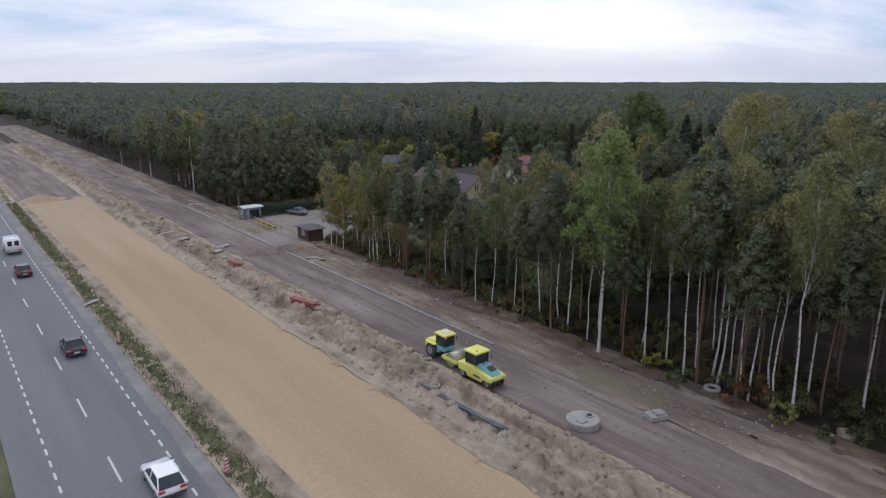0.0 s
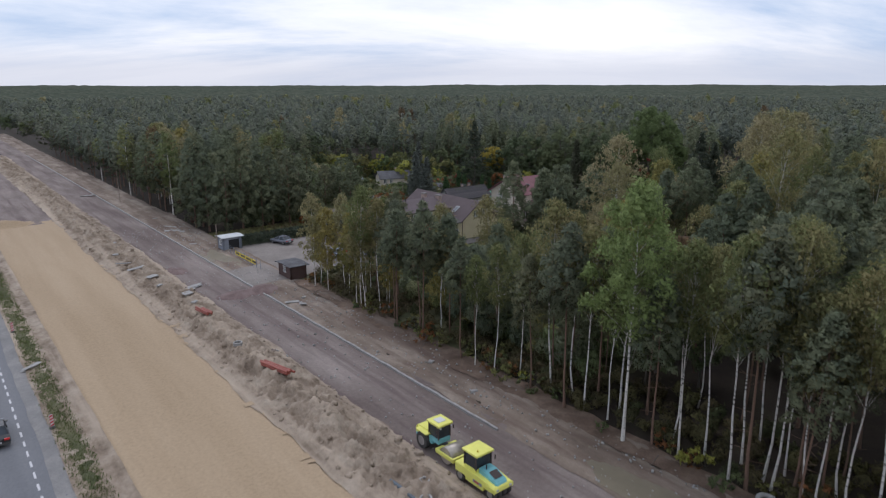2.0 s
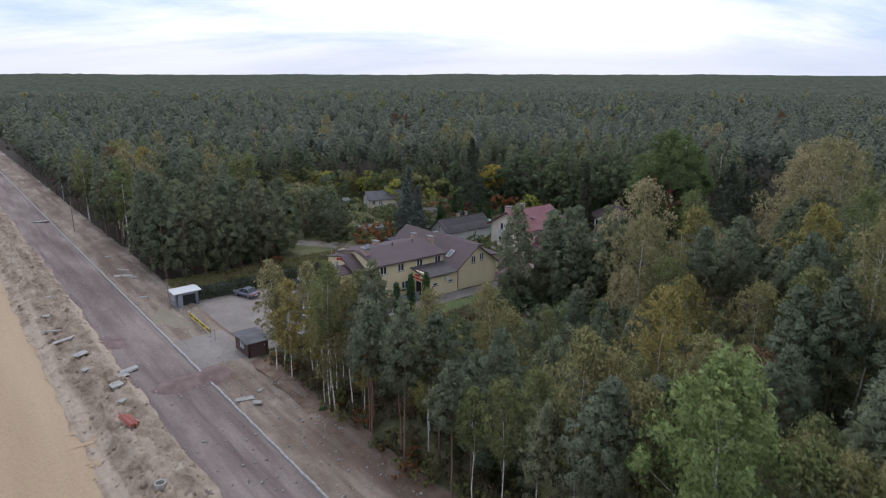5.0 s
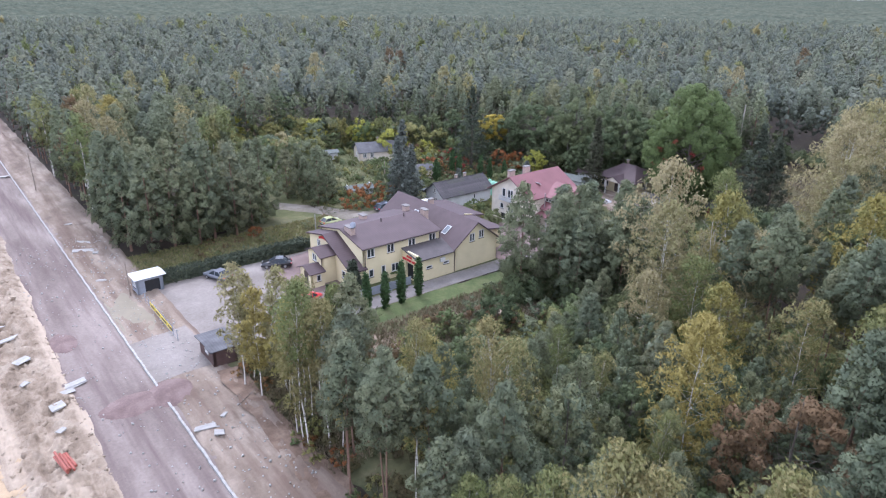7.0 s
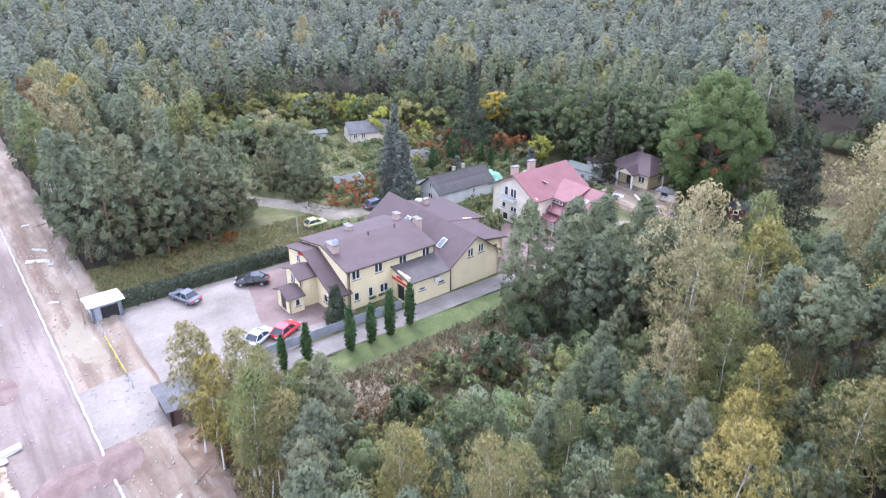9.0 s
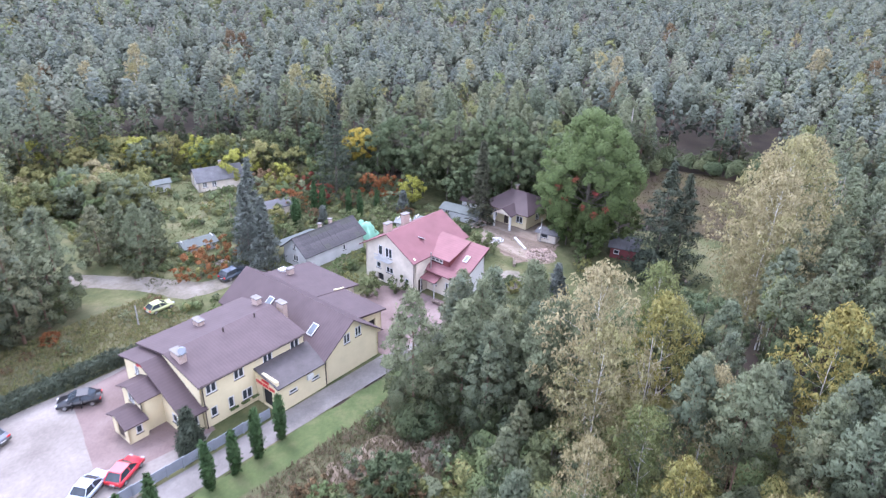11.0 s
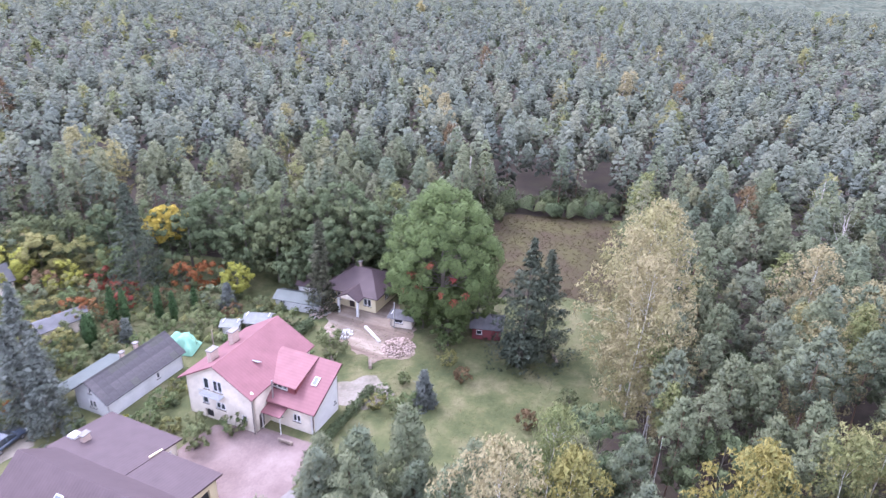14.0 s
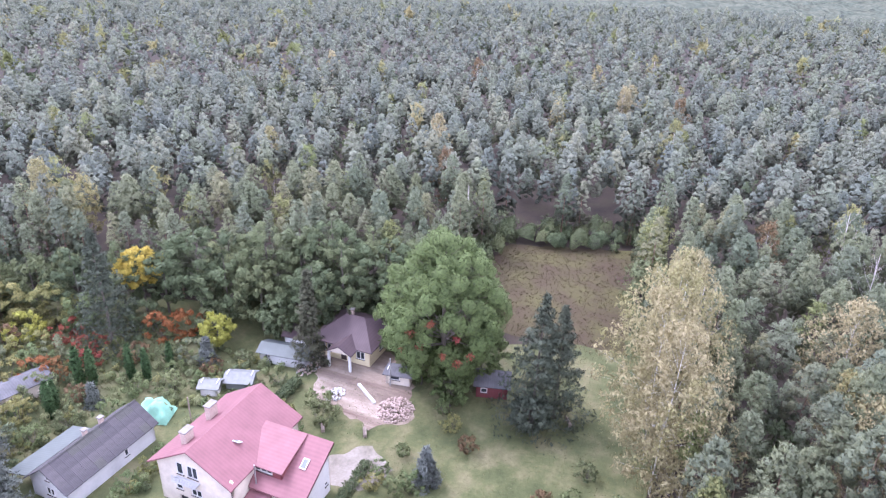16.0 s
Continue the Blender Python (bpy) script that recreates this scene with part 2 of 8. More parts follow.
MAT = {
    # Darker than bare needle litter: some of the canopy's shade is in the colour.
    "floor": earth("shaded_forest_floor", (0.022, 0.017, 0.013), (0.038, 0.028, 0.020), (0.045, 0.040, 0.022), 0.25, 1.6),
    "grass": earth("rough_grass", (0.060, 0.070, 0.030), (0.105, 0.106, 0.052), (0.175, 0.155, 0.092), 0.25, 1.9, bump=0.9),
    "lawn": earth("lawn_grass", (0.042, 0.056, 0.019), (0.088, 0.098, 0.038), (0.165, 0.150, 0.080), 0.22, 1.6, bump=1.0),
    "green_grass": earth("short_green_grass", (0.052, 0.076, 0.026), (0.078, 0.104, 0.036), (0.120, 0.128, 0.058), 0.4, 2.5, bump=0.7),
    "dry_grass": earth("matted_dry_grass", (0.155, 0.118, 0.085), (0.240, 0.190, 0.140), (0.32, 0.265, 0.205), 0.5, 3.0, bump=1.0),
    "meadow": earth("dry_meadow", (0.052, 0.030, 0.022), (0.058, 0.047, 0.020), (0.082, 0.080, 0.024), 0.10, 1.6, bump=0.9),
    "asphalt": earth("asphalt", (0.135, 0.139, 0.150), (0.168, 0.172, 0.184), (0.200, 0.203, 0.212), 0.2, 6.0, (1.0, 0.06, 1.0), 0.85, 0.15),
    "shoulder": earth("gravel_shoulder", (0.175, 0.170, 0.168), (0.225, 0.220, 0.215), (0.29, 0.28, 0.265), 0.3, 5.0),
    "sand": earth("road_bed_sand", (0.318, 0.232, 0.142), (0.392, 0.295, 0.192), (0.450, 0.350, 0.240), 0.10, 3.4, (1.0, 0.07, 1.0), 0.95, 0.22),
    "spoil": earth("spoil_heap_soil", (0.130, 0.094, 0.066), (0.278, 0.220, 0.166), (0.40, 0.340, 0.270), 0.55, 3.6, (1.0, 0.6, 1.0), bump=1.0, second=(0.365, 0.300, 0.232)),
    "gravel": earth("purple_gravel", (0.118, 0.090, 0.081), (0.206, 0.168, 0.153), (0.300, 0.256, 0.232), 0.22, 3.0, (1.0, 0.22, 1.0), 0.95, 0.9, (0.112, 0.083, 0.078)),
    "verge": earth("trodden_verge", (0.120, 0.088, 0.068), (0.232, 0.184, 0.146), (0.365, 0.308, 0.254), 0.30, 2.6, (1.0, 0.3, 1.0), 0.95, 1.0, (0.118, 0.082, 0.064)),
    "litter": earth("leaf_litter", (0.105, 0.070, 0.050), (0.160, 0.110, 0.080), (0.235, 0.172, 0.128), 0.5, 3.0, bump=0.9),
    "redstone": earth("red_crushed_stone", (0.125, 0.086, 0.080), (0.172, 0.121, 0.113), (0.225, 0.168, 0.158), 0.5, 5.0),
    "lot": earth("pale_parking_gravel", (0.165, 0.144, 0.129), (0.225, 0.200, 0.182), (0.285, 0.257, 0.237), 0.16, 3.0, bump=0.4),
    "paving": earth("grey_paving", (0.145, 0.132, 0.124), (0.19, 0.175, 0.165), (0.24, 0.222, 0.21), 0.3, 5.0, bump=0.2),
    "cobble": earth("pink_block_paving", (0.148, 0.105, 0.098), (0.194, 0.143, 0.135), (0.245, 0.190, 0.180), 0.2, 5.0, bump=0.3),
    "track": earth("sandy_track", (0.115, 0.105, 0.072), (0.200, 0.178, 0.148), (0.275, 0.250, 0.216), 0.30, 3.0),
    "concrete": plain("concrete", (0.29, 0.285, 0.275), 0.85, var=0.2, scale=1.2, bump=0.3),
    "paint_line": plain("road_paint", (0.50, 0.50, 0.51), 0.7, var=0.2, scale=4.0),
    "pine_leaf": leaf_mat("pine_needles", [(0.136, 0.168, 0.112), (0.196, 0.214, 0.128), (0.164, 0.194, 0.116), (0.226, 0.226, 0.130), (0.150, 0.178, 0.124), (0.194, 0.214, 0.122), (0.136, 0.168, 0.112)], 0.3),
    "wood_leaf": leaf_mat("forest_pine_needles", [(0.126, 0.150, 0.126), (0.180, 0.196, 0.146), (0.146, 0.170, 0.130), (0.204, 0.212, 0.144), (0.132, 0.156, 0.134), (0.180, 0.204, 0.136), (0.126, 0.150, 0.126)], 0.22, grain_scale=1.1, gaps=0.44, mesh=3.6),
    # Darker than the nearer needles: shade of the crown gaps is in this colour.
    "far_shaded_leaf": leaf_mat("needles_with_gap_shade", [(0.085, 0.102, 0.080), (0.120, 0.132, 0.100), (0.100, 0.118, 0.092)], 0.1, 1.0, grain_scale=0.12, gaps=0),
    "birch_leaf": leaf_mat("birch_leaves", [(0.182, 0.218, 0.090), (0.240, 0.250, 0.106), (0.330, 0.288, 0.138), (0.243, 0.252, 0.107), (0.182, 0.218, 0.090)], 0.38, gaps=0.49),
    "green_leaf": leaf_mat("green_birch_leaves", [(0.235, 0.315, 0.115), (0.280, 0.355, 0.135), (0.255, 0.330, 0.120)], 0.42),
    "pale_birch": leaf_mat("pale_birch_leaves", [(0.340, 0.312, 0.172), (0.395, 0.345, 0.200), (0.325, 0.312, 0.150)], 0.42, gaps=0.44),
    "gold_birch": leaf_mat("golden_birch_leaves", [(0.33, 0.29, 0.095), (0.40, 0.335, 0.12), (0.29, 0.285, 0.105)], 0.4, gaps=0.44),
    "oak_leaf": leaf_mat("oak_leaves", [(0.095, 0.140, 0.050), (0.120, 0.165, 0.062), (0.140, 0.180, 0.070)], 0.3),
    "dark_leaf": leaf_mat("dark_broad_leaves", [(0.098, 0.132, 0.070), (0.122, 0.154, 0.078), (0.158, 0.178, 0.086)], 0.3),
    "under_leaf": leaf_mat("undergrowth_leaves", [(0.075, 0.090, 0.040), (0.115, 0.095, 0.050), (0.135, 0.130, 0.055), (0.090, 0.070, 0.042)], 0.3),
    "spruce_leaf": leaf_mat("spruce_needles", [(0.072, 0.090, 0.064), (0.095, 0.112, 0.078)], 0.15),
    "old_spruce_leaf": leaf_mat("old_spruce_needles", [(0.082, 0.088, 0.056), (0.105, 0.106, 0.066), (0.080, 0.090, 0.056)], 0.15),
    "blue_leaf": leaf_mat("blue_spruce_needles", [(0.138, 0.160, 0.148), (0.170, 0.188, 0.170), (0.140, 0.162, 0.138)], 0.15),
    "thuja_leaf": leaf_mat("thuja_scales", [(0.055, 0.105, 0.040), (0.072, 0.125, 0.048)], 0.15),
    "yellow_leaf": leaf_mat("yellow_leaves", [(0.50, 0.37, 0.06), (0.60, 0.45, 0.09), (0.46, 0.38, 0.08)], 0.35),
    "lime_leaf": leaf_mat("lime_yellow_leaves", [(0.33, 0.345, 0.075), (0.41, 0.41, 0.095)], 0.35),
    "olive_leaf": leaf_mat("yellowing_leaves", [(0.210, 0.215, 0.080), (0.270, 0.255, 0.100), (0.165, 0.190, 0.075)], 0.3),
    "orange_leaf": leaf_mat("orange_leaves", [(0.22, 0.085, 0.030), (0.31, 0.14, 0.06), (0.20, 0.14, 0.06)], 0.3),
    "red_leaf": leaf_mat("red_leaves", [(0.24, 0.060, 0.050), (0.33, 0.085, 0.065), (0.27, 0.10, 0.06)], 0.3),
    "brown_leaf": leaf_mat("brown_dry_leaves", [(0.16, 0.105, 0.060), (0.20, 0.14, 0.075)], 0.3),
    "bush_leaf": leaf_mat("bush_leaves", [(0.130, 0.178, 0.078), (0.160, 0.200, 0.088), (0.200, 0.212, 0.105)], 0.3),
    "willow_leaf": leaf_mat("grey_green_leaves", [(0.155, 0.194, 0.128), (0.190, 0.220, 0.136), (0.212, 0.226, 0.124)], 0.34),
    "grass_blade": leaf_mat("grass_blades", [(0.085, 0.110, 0.042), (0.125, 0.130, 0.058), (0.19, 0.165, 0.088)], 0.35, gaps=0),
    "green_blade": leaf_mat("green_blades", [(0.105, 0.150, 0.050), (0.150, 0.180, 0.070), (0.20, 0.20, 0.095)], 0.35, gaps=0),
    "dry_straw": leaf_mat("dry_straw", [(0.13, 0.125, 0.06), (0.21, 0.175, 0.115), (0.27, 0.215, 0.155)], 0.35, gaps=0),
    "weed_blade": leaf_mat("weed_blades", [(0.19, 0.215, 0.085), (0.26, 0.25, 0.115), (0.33, 0.28, 0.17)], 0.4, gaps=0),
    "dry_blade": leaf_mat("dry_blades", [(0.085, 0.066, 0.038), (0.115, 0.092, 0.05), (0.085, 0.08, 0.034)], 0.3, gaps=0),
    "pine_bark": bark_mat("pine_bark", (0.10, 0.065, 0.048), (0.20, 0.125, 0.09)),
    "birch_bark": bark_mat("birch_bark", (0.42, 0.40, 0.37), (0.62, 0.60, 0.57), (0.06, 0.055, 0.05)),
    "grey_bark": bark_mat("grey_bark", (0.075, 0.065, 0.055), (0.14, 0.125, 0.105)),
    "dead_bark": bark_mat("pale_dead_wood", (0.36, 0.32, 0.30), (0.52, 0.48, 0.46)),
    "cream": plain("cream_render", (0.60, 0.53, 0.35), 0.9, var=0.07, scale=0.5),
    "offwhite": plain("offwhite_render", (0.56, 0.505, 0.43), 0.9, var=0.16, scale=0.7),
    "greywall": plain("grey_render", (0.44, 0.45, 0.46), 0.92, var=0.14, scale=0.6),
    "white": plain("white_paint", (0.55, 0.55, 0.545), 0.55, var=0.06),
    "brown_roof": ribbed("brown_metal_roof", (0.080, 0.058, 0.062), "X", 0.35, 0.62),
    "brown_roof2": ribbed("brown_metal_roof_across", (0.076, 0.055, 0.059), "Y", 0.35, 0.62),
    "pink_roof": ribbed("faded_red_metal_roof", (0.180, 0.084, 0.092), "X", 0.40, 0.62),
    "grey_roof": ribbed("corrugated_grey_roof", (0.105, 0.105, 0.112), "X", 0.30, 0.9, 0.3, 0.05),
    "green_roof": ribbed("pale_green_sheet_roof", (0.088, 0.102, 0.097), "X", 0.3, 0.6),
    "sign_dark": plain("dark_red_board", (0.10, 0.045, 0.05), 0.6, var=0.1),
    "trim": plain("dark_brown_trim", (0.055, 0.042, 0.040), 0.5, var=0.1),
    "glass": plain("window_glass", (0.035, 0.042, 0.05), 0.08, var=0.3, scale=0.7),
    "brick": plain("chimney_brick", (0.36, 0.28, 0.245), 0.9, var=0.2, scale=6.0, bump=0.3),
    # near-black that stands in for the shade inside openings
    "dark": plain("opening_shade", (0.02, 0.02, 0.022), 0.8),
    "tyre": plain("tyre_rubber", (0.062, 0.060, 0.058), 0.9),
    "rim": plain("steel_rim", (0.35, 0.35, 0.36), 0.4, 0.7),
    "steel": plain("worn_steel", (0.42, 0.38, 0.33), 0.5, 0.6, var=0.25),
    "lime_paint": plain("lime_machine_paint", (0.68, 0.67, 0.15), 0.45, var=0.10, scale=1.0),
    "teal_paint": plain("teal_machine_paint", (0.17, 0.42, 0.45), 0.45, var=0.12, scale=1.0),
    "wood": plain("weathered_wood", (0.22, 0.18, 0.15), 0.9, var=0.3, scale=3.0),
    "fence_grey": plain("grey_fence_panel", (0.22, 0.24, 0.28), 0.6, var=0.12),
    "banner_yellow": plain("yellow_banner", (0.60, 0.48, 0.07), 0.6, var=0.05),
    "sign_red": plain("red_lettering", (0.45, 0.02, 0.025), 0.5, var=0.08),
    "red_plastic": plain("red_brown_pipe", (0.26, 0.075, 0.055), 0.5, var=0.15),
    "blue_pipe": plain("dark_hose", (0.085, 0.105, 0.125), 0.55, var=0.2),
    "tarp": plain("green_tarpaulin", (0.19, 0.39, 0.29), 0.6, var=0.15, scale=1.2),
    "kiosk_wall": plain("dark_brown_panel", (0.075, 0.045, 0.04), 0.7, var=0.15),
    "maroon": plain("maroon_board", (0.16, 0.045, 0.05), 0.7, var=0.15),
    "lamp_red": plain("red_lamp", (0.5, 0.02, 0.02), 0.3),
    "headlight": plain("headlight_glass", (0.36, 0.37, 0.39), 0.15),
    "poly_sheet": plain("cloudy_plastic_sheet", (0.13, 0.14, 0.137), 0.6, var=0.2),
    "pale_sheet": plain("pale_sheet_roof", (0.46, 0.48, 0.49), 0.5, var=0.12),
    "cap_grey": plain("weathered_cap", (0.17, 0.16, 0.155), 0.9, var=0.2),
    "roof_glass": plain("roof_window_glass", (0.10, 0.12, 0.14), 0.45, var=0.2),
    "felt_roof": plain("grey_roofing_felt", (0.072, 0.064, 0.066), 0.85, var=0.22, scale=0.7),
    "sheet_dark": ribbed("dark_corrugated_sheet", (0.070, 0.066, 0.070), "X", 0.18, 0.9, 0.35, 0.05),
    "sheet_mid": ribbed("grey_corrugated_sheet", (0.084, 0.078, 0.082), "X", 0.18, 0.9, 0.35, 0.05),
    "sheet_moss": ribbed("mossy_corrugated_sheet", (0.074, 0.074, 0.068), "X", 0.18, 0.9, 0.35, 0.05),
    "puddle": plain("muddy_water", (0.165, 0.142, 0.100), 0.45, var=0.15, scale=0.4),
}


def paint(name, colour):
    if name not in MAT:
        MAT[name] = plain(name, colour, 0.3, 0.0, 0.04, 1.0, coat=0.6)
    return MAT[name]

# ---- the site: x across the road towards the wood, y along the road ----
SITE = Matrix.Rotation(radians(38.35), 4, "Z")
rng = np.random.default_rng(7)


def site(v, u, z=0.0, rot=0.0, s=1.0):
    return SITE @ pose(v, u, z, 0, 0, rot) @ Matrix.Diagonal((s, s, s, 1))


def np_mesh(name, verts, faces, tint=None, smooth=False, normals=None):
    """A mesh from arrays: verts (n,3), faces (m,3) or (m,4)."""
    me = bpy.data.meshes.new(name)
    verts, faces = np.asarray(verts, np.float32), np.asarray(faces, np.int32)
    k = faces.shape[1]
    me.vertices.add(len(verts))
    me.vertices.foreach_set("co", verts.ravel())
    me.loops.add(faces.size)
    me.loops.foreach_set("vertex_index", faces.ravel())
    me.polygons.add(len(faces))
    me.polygons.foreach_set("loop_start", np.arange(len(faces), dtype=np.int32) * k)
    if smooth:
        me.polygons.foreach_set("use_smooth", np.ones(len(faces), bool))
    if tint is not None:
        me.attributes.new("tint", "FLOAT", "POINT").data.foreach_set("value", np.asarray(tint, np.float32))
    me.update(calc_edges=True)
    if normals is not None:
        me.polygons.foreach_set("use_smooth", np.ones(len(faces), bool))
        me.attributes.new("custom_normal", "FLOAT_VECTOR", "POINT").data.foreach_set("vector", np.asarray(normals, np.float32).ravel())
    return me


def bm_mesh(name, bm):
    me = bpy.data.meshes.new(name)
    bm.to_mesh(me)
    bm.free()
    return me


def thing(name, m, label, category, group="", kind=""):
    ob = new(name)
    ob.empty_display_size = 0.2
    ob.matrix_world = m
    return tagged(ob, label, category, group, kind)


def part(name, data, material, parent=None, label="", m=None):
    """One mesh object under a thing or a part."""
    me = bm_mesh(name, data) if isinstance(data, bmesh.types.BMesh) else data
    if material is not None and not me.materials:
        me.materials.append(MAT[material] if isinstance(material, str) else material)
    ob = new(name, me)
    if parent is not None:
        ob.parent = parent
    if m is not None:
        ob.matrix_basis = m
    if label:
        tagged(ob, label)
    return ob


def box(bm, x0, x1, y0, y1, z0, z1, bevel=0.0):
    r = bmesh.ops.create_cube(bm, size=1.0, matrix=Matrix.Translation(((x0 + x1) / 2, (y0 + y1) / 2, (z0 + z1) / 2)) @ Matrix.Diagonal((x1 - x0, y1 - y0, z1 - z0, 1)))
    if bevel:
        edges = list({e for v in r["verts"] for e in v.link_edges})
        bmesh.ops.bevel(bm, geom=edges, offset=bevel, segments=2, affect="EDGES", profile=0.6)
    return bm


def boxes(*rows, bevel=0.0):
    bm = bmesh.new()
    for row in rows:
        box(bm, *row, bevel=bevel)
    return bm


def prism(bm, pts, axis, a, b):
    """A polygon in a plane, swept along an axis from a to b. axis x: pts are (y, z); y: (x, z); z: (x, y)."""
    def place(p, s):
        return (s, p[0], p[1]) if axis == "x" else (p[0], s, p[1]) if axis == "y" else (p[0], p[1], s)
    lo, hi = [bm.verts.new(place(p, a)) for p in pts], [bm.verts.new(place(p, b)) for p in pts]
    bm.faces.new(lo), bm.faces.new(hi)
    k = len(pts)
    for i in range(k):
        bm.faces.new((lo[i], lo[(i + 1) % k], hi[(i + 1) % k], hi[i]))
    bmesh.ops.recalc_face_normals(bm, faces=bm.faces)
    return bm


def slab(bm, corners, th):
    """A sloping plate: corners of its top, and its thickness straight down."""
    top = [bm.verts.new(c) for c in corners]
    low = [bm.verts.new((c[0], c[1], c[2] - th)) for c in corners]
    bm.faces.new(top), bm.faces.new(low)
    k = len(top)
    for i in range(k):
        bm.faces.new((top[i], top[(i + 1) % k], low[(i + 1) % k], low[i]))
    bmesh.ops.recalc_face_normals(bm, faces=bm.faces)
    return bm


def cyl(bm, r, a, b, r2=None, seg=16):
    """A tapered cylinder from point a to point b."""
    a, b = Vector(a), Vector(b)
    m = Matrix.Translation((a + b) / 2) @ (b - a).to_track_quat("Z", "Y").to_matrix().to_4x4()
    bmesh.ops.create_cone(bm, cap_ends=True, segments=seg, radius1=r, radius2=r if r2 is None else r2, depth=(b - a).length, matrix=m)
    return bm


def tube(path, radii, sides=6):
    """A tapered tube through points: verts, quads."""
    path, radii = np.asarray(path, float), np.asarray(radii, float)
    d = np.gradient(path, axis=0)
    d /= np.linalg.norm(d, axis=1)[:, None] + 1e-9
    ref = np.where(np.abs(d[:, 2:3]) > 0.9, np.array([[1.0, 0, 0]]), np.array([[0, 0, 1.0]]))
    e1 = np.cross(d, ref)
    e1 /= np.linalg.norm(e1, axis=1)[:, None] + 1e-9
    e2 = np.cross(d, e1)
    a = np.arange(sides) * 2 * np.pi / sides
    v = path[:, None] + radii[:, None, None] * (np.cos(a)[None, :, None] * e1[:, None] + np.sin(a)[None, :, None] * e2[:, None])
    i = np.arange(len(path) - 1)[:, None] * sides
    j, j2 = np.arange(sides)[None], (np.arange(sides)[None] + 1) % sides
    f = np.stack([i + j, i + j2, i + sides + j2, i + sides + j], -1).reshape(-1, 4)
    return v.reshape(-1, 3), f


def join(pieces):
    """Several (verts, faces) as one."""
    vs, fs, n = [], [], 0
    for v, f in pieces:
        vs.append(v), fs.append(f + n)
        n += len(v)
    return np.concatenate(vs), np.concatenate(fs)


def inside(poly, x, y):
    """Whether points lie in a polygon."""
    x, y = np.asarray(x, float), np.asarray(y, float)
    res = np.zeros(x.shape, bool)
    k = len(poly)
    for i in range(k):
        (x0, y0), (x1, y1) = poly[i], poly[(i + 1) % k]
        if y0 != y1:
            res ^= ((y0 > y) != (y1 > y)) & (x < (x1 - x0) * (y - y0) / (y1 - y0) + x0)
    return res


def wobble(x, y, scale, seed=0.0, octaves=3):
    """Smooth noise on arrays, about -1 to 1."""
    out, amp = np.zeros(np.shape(x)), 1.0
    for o in range(octaves):
        k = 2.0**o / scale
        a, b = np.asarray(x) * k + seed * 1.7, np.asarray(y) * k - seed * 2.3
        out += amp * (np.sin(a * 1.3 + 1.9 * np.sin(b * 0.9 + o)) * np.cos(b * 1.1 + 1.7 * np.sin(a * 0.7 + seed)))
        amp *= 0.5
    return out / 1.75

# ---- ground ----
def strip(name, v0, v1, u0, u1, nv, nu, height, material, label, edge=0.0, seed=1.0, bend=None):
    """A strip of ground along the road. height(v, u) on arrays; edge: how uneven its borders are."""
    us = np.linspace(u0, u1, nu)
    f = np.linspace(0, 1, nv)
    lo = v0 + edge * wobble(us, us * 0 + seed, 3.0, seed) + edge * 0.6 * wobble(us, us * 0, 11.0, seed + 4)
    hi = v1 + edge * wobble(us, us * 0 + seed, 3.7, seed + 9) + edge * 0.6 * wobble(us, us * 0, 13.0, seed + 6)
    V = lo[:, None] * (1 - f) + hi[:, None] * f
    U = np.repeat(us[:, None], nv, 1)
    Z = height(V, U)
    i, j = np.meshgrid(np.arange(nu - 1), np.arange(nv - 1), indexing="ij")
    a = (i * nv + j).ravel()
    q = np.stack([a, a + 1, a + nv + 1, a + nv], -1)
    ob = part(name, np_mesh(name, np.stack([V, U, Z], -1).reshape(-1, 3), q, smooth=True), material)
    ob.matrix_world = SITE
    return tagged(ob, label, kind="structure")


def patch(name, outline, z, material, label, edge=0.3, step=1.2, seed=2.0):
    """A flat piece of ground with an uneven border."""
    pts = []
    for k, (p, q) in enumerate(zip(outline, outline[1:] + outline[:1])):
        p, q = Vector(p), Vector(q)
        n = max(1, int((q - p).length / step))
        side = Vector((q.y - p.y, p.x - q.x)).normalized()
        for i in range(n):
            w = p.lerp(q, i / n)
            pts.append(w + side * edge * float(wobble(w.x, w.y, 2.0, seed)))
    bm = bmesh.new()
    face = bm.faces.new([bm.verts.new((p.x, p.y, z)) for p in pts])
    if face.calc_area() and face.normal.z < 0:
        face.normal_flip()
    bmesh.ops.recalc_face_normals(bm, faces=bm.faces)
    bmesh.ops.triangulate(bm, faces=bm.faces)
    bm.normal_update()
    if sum(f.normal.z for f in bm.faces) < 0:
        bmesh.ops.reverse_faces(bm, faces=bm.faces)
    ob = part(name, bm, material)
    ob.matrix_world = SITE
    return tagged(ob, label, kind="structure")


def disc_sheet():
    rad = np.concatenate([[0.0], np.geomspace(3, 4900, 70)])
    ang = np.arange(96) * 2 * np.pi / 96
    V = np.stack([rad[:, None] * np.cos(ang), 60 + rad[:, None] * np.sin(ang), -0.02 + 0 * rad[:, None] * ang], -1).reshape(-1, 3)
    i, j = np.meshgrid(np.arange(len(rad) - 1), np.arange(96), indexing="ij")
    q = np.stack([i * 96 + j, i * 96 + (j + 1) % 96, (i + 1) * 96 + (j + 1) % 96, (i + 1) * 96 + j], -1).reshape(-1, 4)[:, ::-1]
    return V, q


dv, dq = disc_sheet()
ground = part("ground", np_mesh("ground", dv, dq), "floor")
tagged(ground, "forest floor of needles and moss, canopy shade in its dark colour", kind="structure")
U0, U1 = -70.0, 620.0

